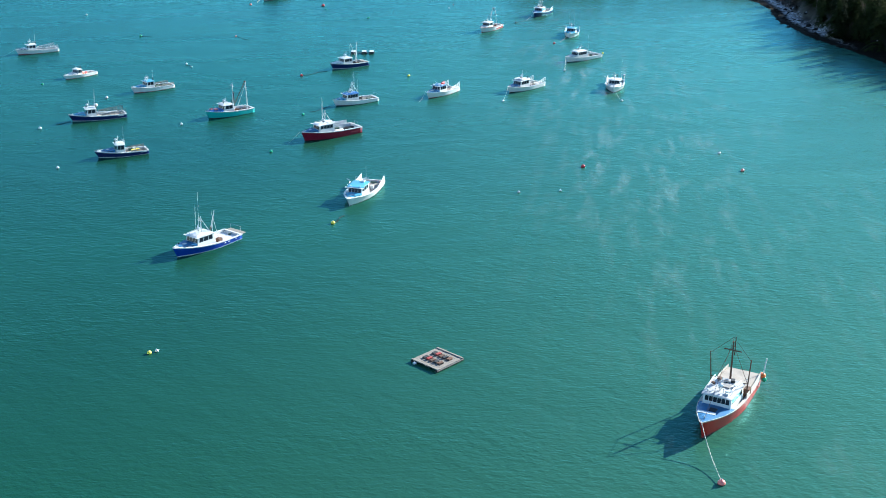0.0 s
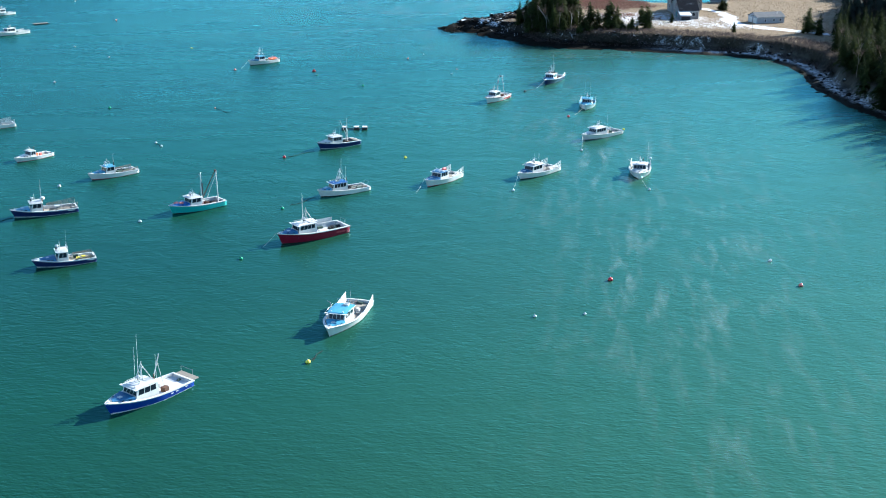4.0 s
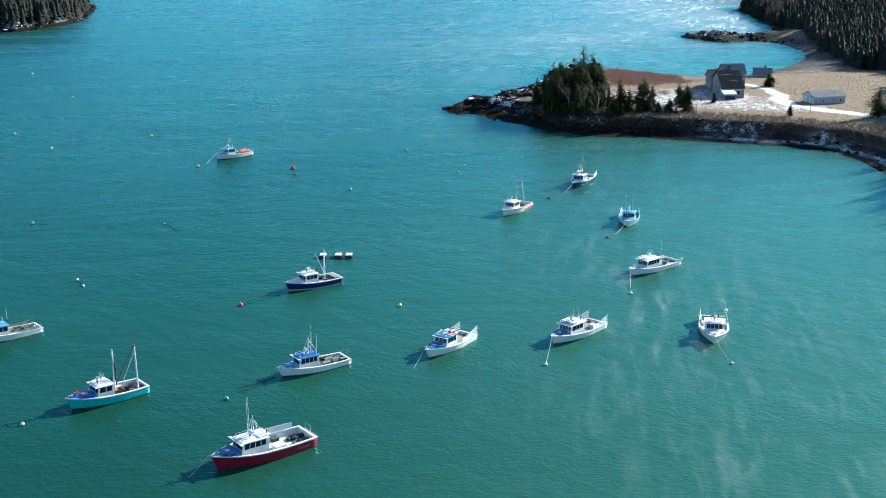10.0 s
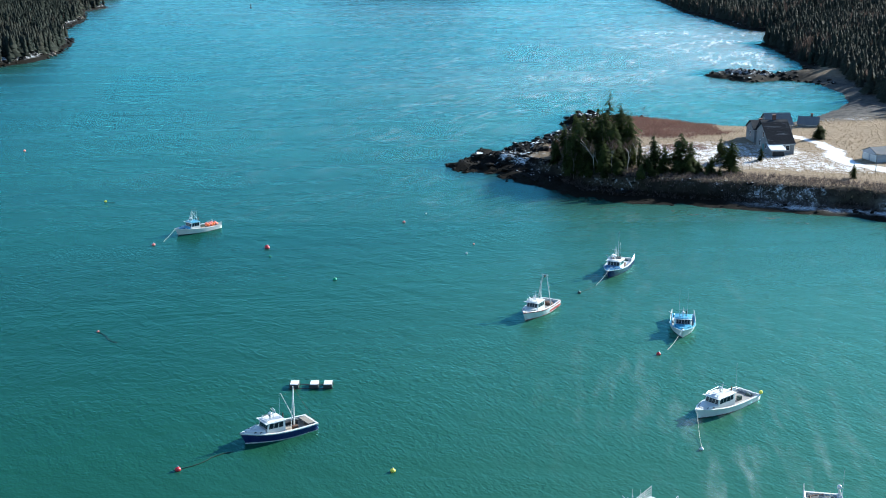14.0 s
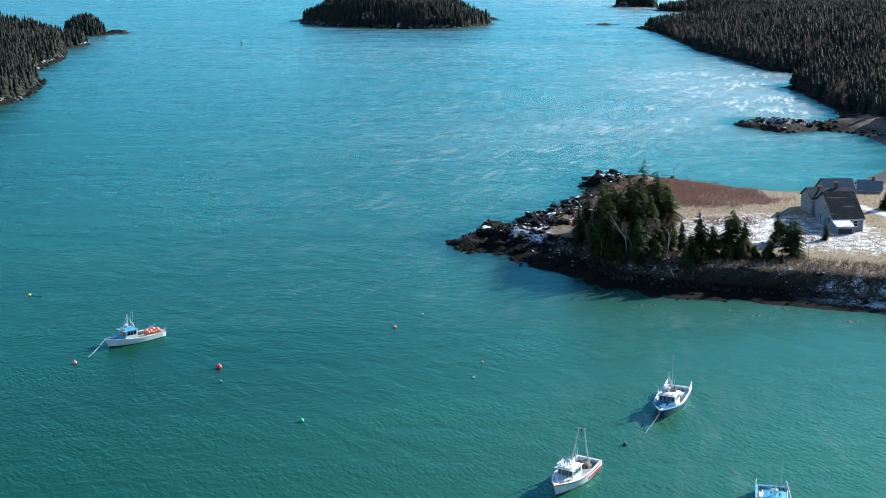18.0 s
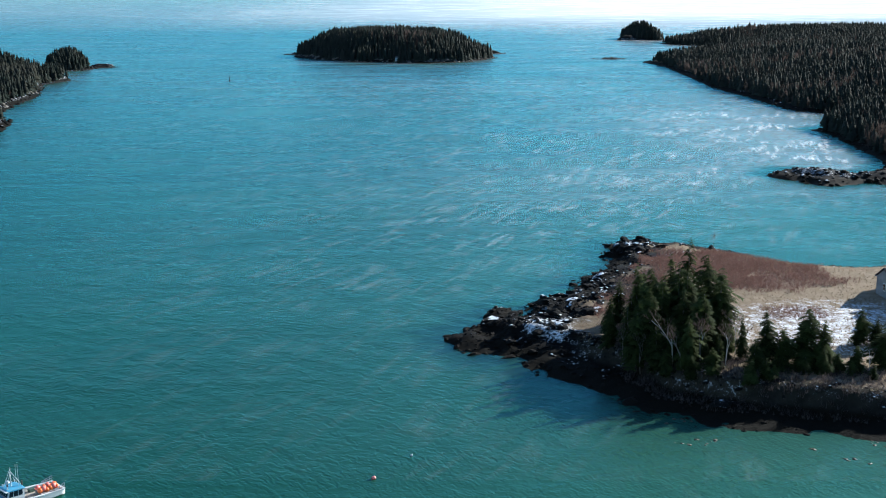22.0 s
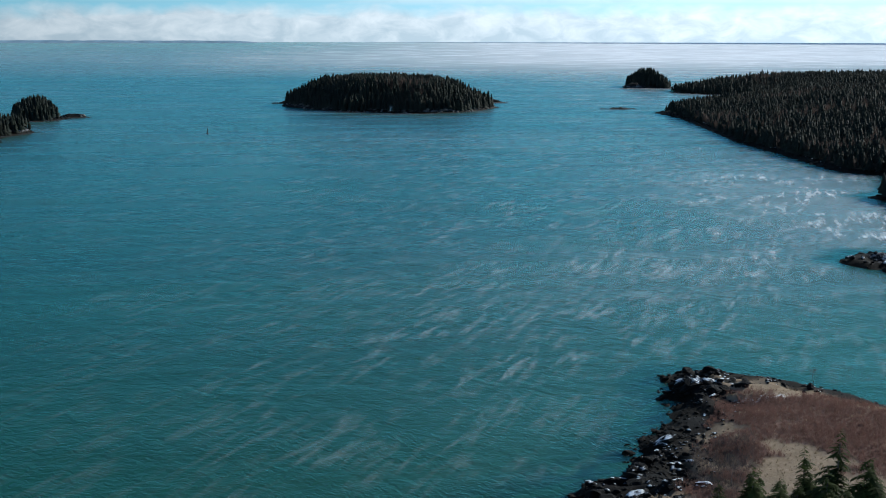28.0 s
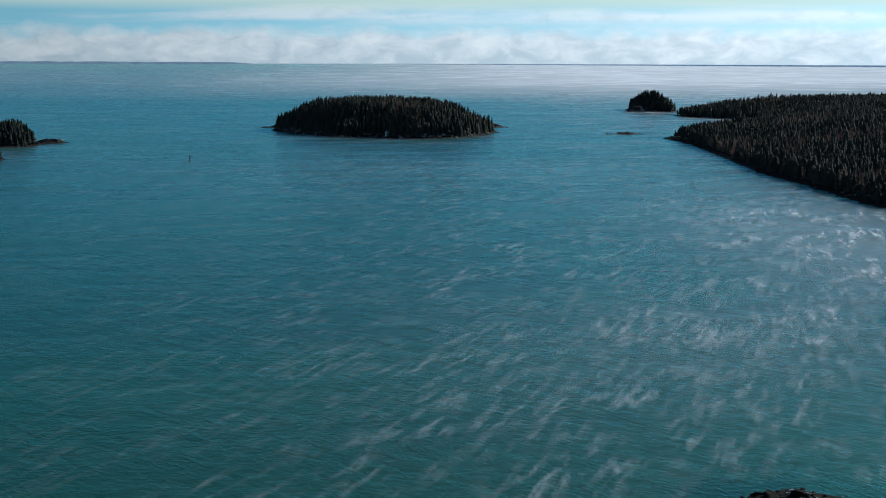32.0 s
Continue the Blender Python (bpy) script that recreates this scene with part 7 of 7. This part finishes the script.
for i, (x, y, hgt) in enumerate(((36.4, 368.0, 10.4), (39.0, 366.5, 7.5), (43.6, 368.4, 10.2), (46.0, 367.6, 8.4), (34.0, 365, 6.0), (57.0, 380.5, 7.0), (59.0, 379.0, 5.6), (56.6, 367.0, 8.6), (51.0, 365.5, 4.5))):
    spruce(x, y, hgt, rnd.uniform(1.5, 1.9), i + 30, LONE)
for x, y, hgt, lab in ((94, 417, 5.0, "round dark fir beside the snowy drive"), (95.4, 418.5, 4.0, "round dark fir beside the snowy drive"), (68.2, 382.5, 3.8, "small dark spruce in the yard"), (85, 358.5, 4.0, "small spruce on the bank"),
                       (109.6, 356.5, 9.5, "slender spruce beside the drive"), (112, 351, 7.5, "slender spruce beside the drive")):
    spruce(x, y, hgt, 2.2 if "round" in lab else 1.5, int(x), lab)
for i, (x, y, hgt) in enumerate(((26.5, 370, 12), (22.5, 366.5, 9), (30, 367.5, 10), (17, 373, 9), (33.5, 375, 9.5), (14.5, 377, 8), (28.5, 399, 10), (36, 379, 7), (39.5, 366, 7), (46, 368, 6.5), (53, 365, 6.5), (59, 365, 6), (19.5, 399, 8), (62, 370, 5.5), (50, 376, 5))):
    bare_tree(x, y, hgt, 200 + i, "pale leafless birch among the spruces" if i % 2 == 0 else "grey leafless hardwood among the spruces", i % 2 == 0)
bare_tree(21.8, 369.5, 13.0, 239, "tall pale grey leafless tree before the spruce clump", True, 1.25)
bare_tree(24.5, 371.5, 11.0, 238, "grey leafless hardwood among the spruces", False, 1.3)
rnd = random.Random(17)
for i in range(15):
    x = 20 + 2.3 * i + rnd.uniform(-1.0, 1.0)
    spruce(x, 361.5 + rnd.uniform(-2.5, 4.0) + 3.0 * (x < 32) - 0.22 * max(0, x - 45), rnd.uniform(2.4, 5.0), rnd.uniform(1.4, 2.0), i + 50, LONE)
bare_tree(104.5, 353, 7.5, 240, "round leafless tree beside the drive", False, 1.3)
bare_tree(51, 470, 5.0, 241, "small leafless tree on the far rim of the brush", False, 1.2)
bare_tree(24, 420, 5.5, 242, "small leafless tree above the rocks", False, 1.2)
for i, (x, y, hgt) in enumerate(((101, 262, 12), (99.5, 276, 10), (104, 290, 12), (103, 246, 12), (106, 305, 10), (110, 325, 9), (113, 338, 8), (103, 316, 8))):
    bare_tree(x, y, hgt, 250 + i, "leafless birch at the edge of the shore wood", i % 2 == 0, 1.0, "leafless trees at the wood's edge")


def tufts(name, label, category, x, y, hgt, blades, width, material, seed, flare=0.5):
    """Many twiggy tufts in one mesh of kind stuff."""
    rng = np.random.default_rng(seed)
    z, d = land_height(x, y)
    n = len(x)
    a = rng.uniform(0, 6.283, (n, blades))
    ln = hgt[:, None] * rng.uniform(0.5, 1.1, (n, blades))
    out = flare * ln * rng.uniform(0.2, 1.0, (n, blades))
    b = rng.uniform(0, 6.283, (n, blades))
    r0 = 0.35 * hgt[:, None] * rng.random((n, blades))
    bx, by = x[:, None] + r0 * np.cos(b), y[:, None] + r0 * np.sin(b)
    wx, wy = -np.sin(a) * width, np.cos(a) * width
    zz = np.broadcast_to(z[:, None], a.shape)
    p0 = np.stack([bx - wx, by - wy, zz - 0.1], -1)
    p1 = np.stack([bx + wx, by + wy, zz - 0.1], -1)
    p2 = np.stack([bx + out * np.cos(a), by + out * np.sin(a), zz + ln], -1)
    v = np.stack([p0, p1, p2], 2).reshape(-1, 3)
    tint = np.repeat(np.clip(rng.random(n)[:, None] * 0.6 + rng.random((n, blades)) * 0.4, 0, 1).ravel(), 3)
    me = mesh_from(name, v, np.arange(len(v)).reshape(-1, 3), material, {"tint": tint})
    return tagged(new(name, me), label, category, kind="stuff")


rng = np.random.default_rng(3)
x, y = scatter(14, 78, 400, 470, 0.6, 300)
d = shore_distance(x, y, MAINLAND)
inside = (thicket(x, y) + 0.5 * (rng.random(len(x)) - 0.5) < 0.98) & (d > 6)
tufts("red_brush", "dense red-brown leafless brush thicket on the point", "brush", x[inside], y[inside], (0.5 + 0.6 * rng.random(inside.sum())) * (0.6 + 1.1 * fbm(x[inside], y[inside], 5, 2, 66)), 16, 0.02, BRUSH, 31, 1.1)
x, y = scatter(14, 128, 300, 400, 0.75, 310)
_, d = land_height(x, y)
inside = (d > 4.5) & (d < 17 + 6 * fbm(x, y, 10, 2, 62)) & (x > 12) & (rng.random(len(x)) < 0.5 + 0.7 * fbm(x, y, 7, 2, 63))
tufts("bank_brush", "tangled grey-brown leafless brush on the shore bank", "brush", x[inside], y[inside], 0.5 + 1.3 * rng.random(inside.sum()) ** 2, 12, 0.035, GREYTWIGS, 32, 1.2)
x, y = scatter(46, 58, 398, 407, 0.6, 320)
tufts("red_brush", "small patch of red-brown brush in the yard", "brush", x, y, 0.4 + 0.4 * rng.random(len(x)), 14, 0.016, BRUSH, 33, 1.3)
x, y = scatter(20, 36, 408, 440, 0.7, 325)
d = shore_distance(x, y, MAINLAND)
inside = (d > 8) & (d < 17)
tufts("grey_brush", "pale grey leafless brush above the rocks", "brush", x[inside], y[inside], 0.5 + 0.9 * rng.random(inside.sum()), 11, 0.03, GREYTWIGS, 34, 1.2)
x, y = scatter(10, 150, 340, 470, 0.85, 330)
_, d = land_height(x, y)
inside = (d > 9) & (x < np.interp(y, *FOREST_EDGE)) & (line_distance(x, y, DRIVE) > 3) & ((abs(x - 77) > 6) | (abs(y - 400) > 14)) & ((abs(x - 103) > 7) | (abs(y - 384) > 5)) & (rng.random(len(x)) < 0.7 * fbm(x, y, 12, 3, 64) + 0.2)
tufts("dead_grass", "straw-coloured dead grass tufts over the field", "grass", x[inside], y[inside], 0.18 + 0.30 * rng.random(inside.sum()), 7, 0.05, DRYGRASS, 35, 0.9)


def rock_template(seed, sub):
    """A jagged boulder about one metre across."""
    bm = bmesh.new()
    bmesh.ops.create_icosphere(bm, subdivisions=sub, radius=0.5)
    rnd = random.Random(seed)
    cuts = [(Vector((rnd.uniform(-1, 1), rnd.uniform(-1, 1), rnd.uniform(-0.6, 1))).normalized(), rnd.uniform(0.22, 0.42)) for _ in range(9)]
    off = Vector((seed * 3.1, seed * 1.7, 0))
    for v in bm.verts:
        for n, dd in cuts:
            over = v.co.dot(n) - dd
            if over > 0:
                v.co -= n * over
        v.co += v.co.normalized() * 0.13 * noise.noise(v.co * 3.2 + off)
        v.co.z *= 0.75
    bm.normal_update()
    me = bpy.data.meshes.new("shore_rock")
    bm.to_mesh(me)
    bm.free()
    me.materials.append(ROCK)
    return me


def rock_arrays(seed):
    me = rock_template(seed, 1)
    v = np.zeros(len(me.vertices) * 3)
    me.vertices.foreach_get("co", v)
    f = np.zeros(len(me.polygons) * 3, np.int32)
    me.polygons.foreach_get("vertices", f)
    bpy.data.meshes.remove(me)
    return v.reshape(-1, 3), f.reshape(-1, 3)


ROCKS = [rock_template(s, 2) for s in range(8)]
SMALL = [rock_arrays(s + 20) for s in range(6)]


def rock_stuff(name, label, x, y, z, size, seed, flat=0.8):
    rng = np.random.default_rng(seed)
    vs, fs, base = [], [], 0
    which = rng.integers(0, len(SMALL), len(x))
    for w, (tv, tf) in enumerate(SMALL):
        i = np.where(which == w)[0]
        a = rng.uniform(0, 6.283, len(i))
        s = size[i]
        ca, sa = np.cos(a)[:, None], np.sin(a)[:, None]
        q = s * rng.uniform(0.6, 1.4, len(i))
        vx = tv[None, :, 0] * s[:, None]
        vy = tv[None, :, 1] * q[:, None]
        p = np.stack([vx * ca - vy * sa + x[i, None], vx * sa + vy * ca + y[i, None], tv[None, :, 2] * (s * flat)[:, None] + z[i, None]], -1)
        vs.append(p.reshape(-1, 3))
        fs.append((tf[None] + (np.arange(len(i)) * len(tv))[:, None, None] + base).reshape(-1, 3))
        base += len(i) * len(tv)
    me = mesh_from(name, np.concatenate(vs), np.concatenate(fs), ROCK)
    return tagged(new(name, me), label, "rocks", kind="stuff")


# boulders about the tip of the point
rnd = random.Random(11)
made = 0
while made < 300:
    if made >= 240:
        x, y = rnd.gauss(13, 6), rnd.gauss(438, 13)
    elif rnd.random() < 0.72:
        x, y = rnd.gauss(4, 11), rnd.gauss(403, 17)
    else:
        x, y = rnd.gauss(33, 7), rnd.gauss(474, 6)
    z, d = land_height(np.array([x]), np.array([y]))
    if not -3.0 < d[0] < 12.5:
        continue
    s = rnd.choice((0.7, 0.9, 1.1, 1.5, 2.3)) * rnd.uniform(0.8, 1.25) * (1.2 if d[0] > 0 else 0.8)
    ob = new("shore_rock", ROCKS[made % 8])
    tagged(ob, "jagged dark ledge boulder on the point's rocky shore", "rock", "boulders on the point")
    ob.matrix_basis = pose(x, y, max(float(z[0]), -0.15) + 0.08 * s, rnd.uniform(-20, 20), rnd.uniform(-20, 20), rnd.gauss(35, 30)) @ Matrix.Diagonal((s * rnd.uniform(1.1, 2.1), s, s * rnd.uniform(0.5, 0.9), 1))
    made += 1
rng = np.random.default_rng(8)
x, y = scatter(-24, 110, 340, 500, 0.95, 340)
z, d = land_height(x, y)
near_tip = np.exp(-(((x - 6) / 26) ** 2 + ((y - 412) / 40) ** 2)) + np.exp(-(((x - 33) / 16) ** 2 + ((y - 476) / 14) ** 2)) + 0.8 * np.exp(-(((x - 15) / 9) ** 2 + ((y - 442) / 16) ** 2))
inside = (d > -2.5) & (d < 11) & (rng.random(len(x)) < 0.10 + 0.75 * near_tip) & (z > -0.7)
rock_stuff("shore_rubble", "broken dark rock rubble along the point's shore", x[inside], y[inside], np.maximum(z[inside], -0.1), 0.5 + 1.1 * rng.random(inside.sum()) ** 2, 41)
x, y = scatter(80, 215, 130, 345, 1.6, 345)
z, d = land_height(x, y)
inside = (d > -1.5) & (d < 8) & (rng.random(len(x)) < 0.5)
rock_stuff("shore_rubble", "dark shaded rock rubble below the shore wood", x[inside], y[inside], np.maximum(z[inside], -0.1), 0.6 + 1.6 * rng.random(inside.sum()) ** 2, 42)
x, y = scatter(95, 215, 570, 1400, 2.6, 350)
z, d = land_height(x, y)
spit = (abs(x - 118) < 24) & (abs(y - 600) < 26)
inside = (d > -2) & (d < np.where(spit, 14, 7)) & (rng.random(len(x)) < np.where(spit, 0.9, 0.6))
rock_stuff("shore_rubble", "dark ledge rock along the bay shore", x[inside], y[inside], np.maximum(z[inside], -0.1), 1.0 + 2.4 * rng.random(inside.sum()) ** 2, 43)
for poly, top, rise, seed, step in ISLES:
    px, py = [p[0] for p in poly], [p[1] for p in poly]
    x, y = scatter(max(min(px), -420) - 4, max(px) + 4, min(py) - 4, max(py) + 4, 3.0, seed * 7)
    z, d = island_height(x, y, poly, top, rise, seed)
    inside = (d > -2.5) & (d < 8) & (rng.random(len(x)) < 0.6)
    rock_stuff("shore_rubble", "dark ledge rock round an island shore", x[inside], y[inside], np.maximum(z[inside], 0.0), 1.4 + 3.2 * rng.random(inside.sum()) ** 2, seed)
# pale granite showing along the sunlit rims
for poly, top, rise, seed, step in ISLES:
    if seed not in (41, 46, 47, 49):
        continue
    px, py = [p[0] for p in poly], [p[1] for p in poly]
    x, y = scatter(max(min(px), -420) - 4, max(px) + 4, min(py) - 4, max(py) + 4, 3.4, seed * 11)
    z, d = island_height(x, y, poly, top, rise, seed)
    inside = (d > 0.5) & (d < 6.5) & (rng.random(len(x)) < 0.75 * smooth_step(0.48, 0.62, fbm(x, y, 28, 2, seed)))
    ob = rock_stuff("shore_ledge", "pale granite ledges along an island shore", x[inside], y[inside], np.maximum(z[inside], 0.3), 2.0 + 3.4 * rng.random(inside.sum()), seed + 60)
    ob.data.materials.clear()
    ob.data.materials.append(PALEROCK)
# rockweed awash off the shaded shore
x, y = scatter(18, 100, 322, 356, 0.9, 360)
d = shore_distance(x, y, MAINLAND)
inside = (d < 0) & (d > -13) & (rng.random(len(x)) < np.clip(0.6 * smooth_step(0.52, 0.66, fbm(x, y, 7, 3, 81)) * smooth_step(-13, -2, d), 0, 1))
me_mat = painted("olive_rockweed", (0.035, 0.030, 0.014), 0.6, 0.6, (0.03, 0.025, 0.015), False)
ob = rock_stuff("rockweed", "olive-brown rockweed awash in the shallows", x[inside], y[inside], np.full(inside.sum(), 0.0), 0.4 + 0.9 * rng.random(inside.sum()), 44, 0.16)
ob.data.materials.clear()
ob.data.materials.append(me_mat)
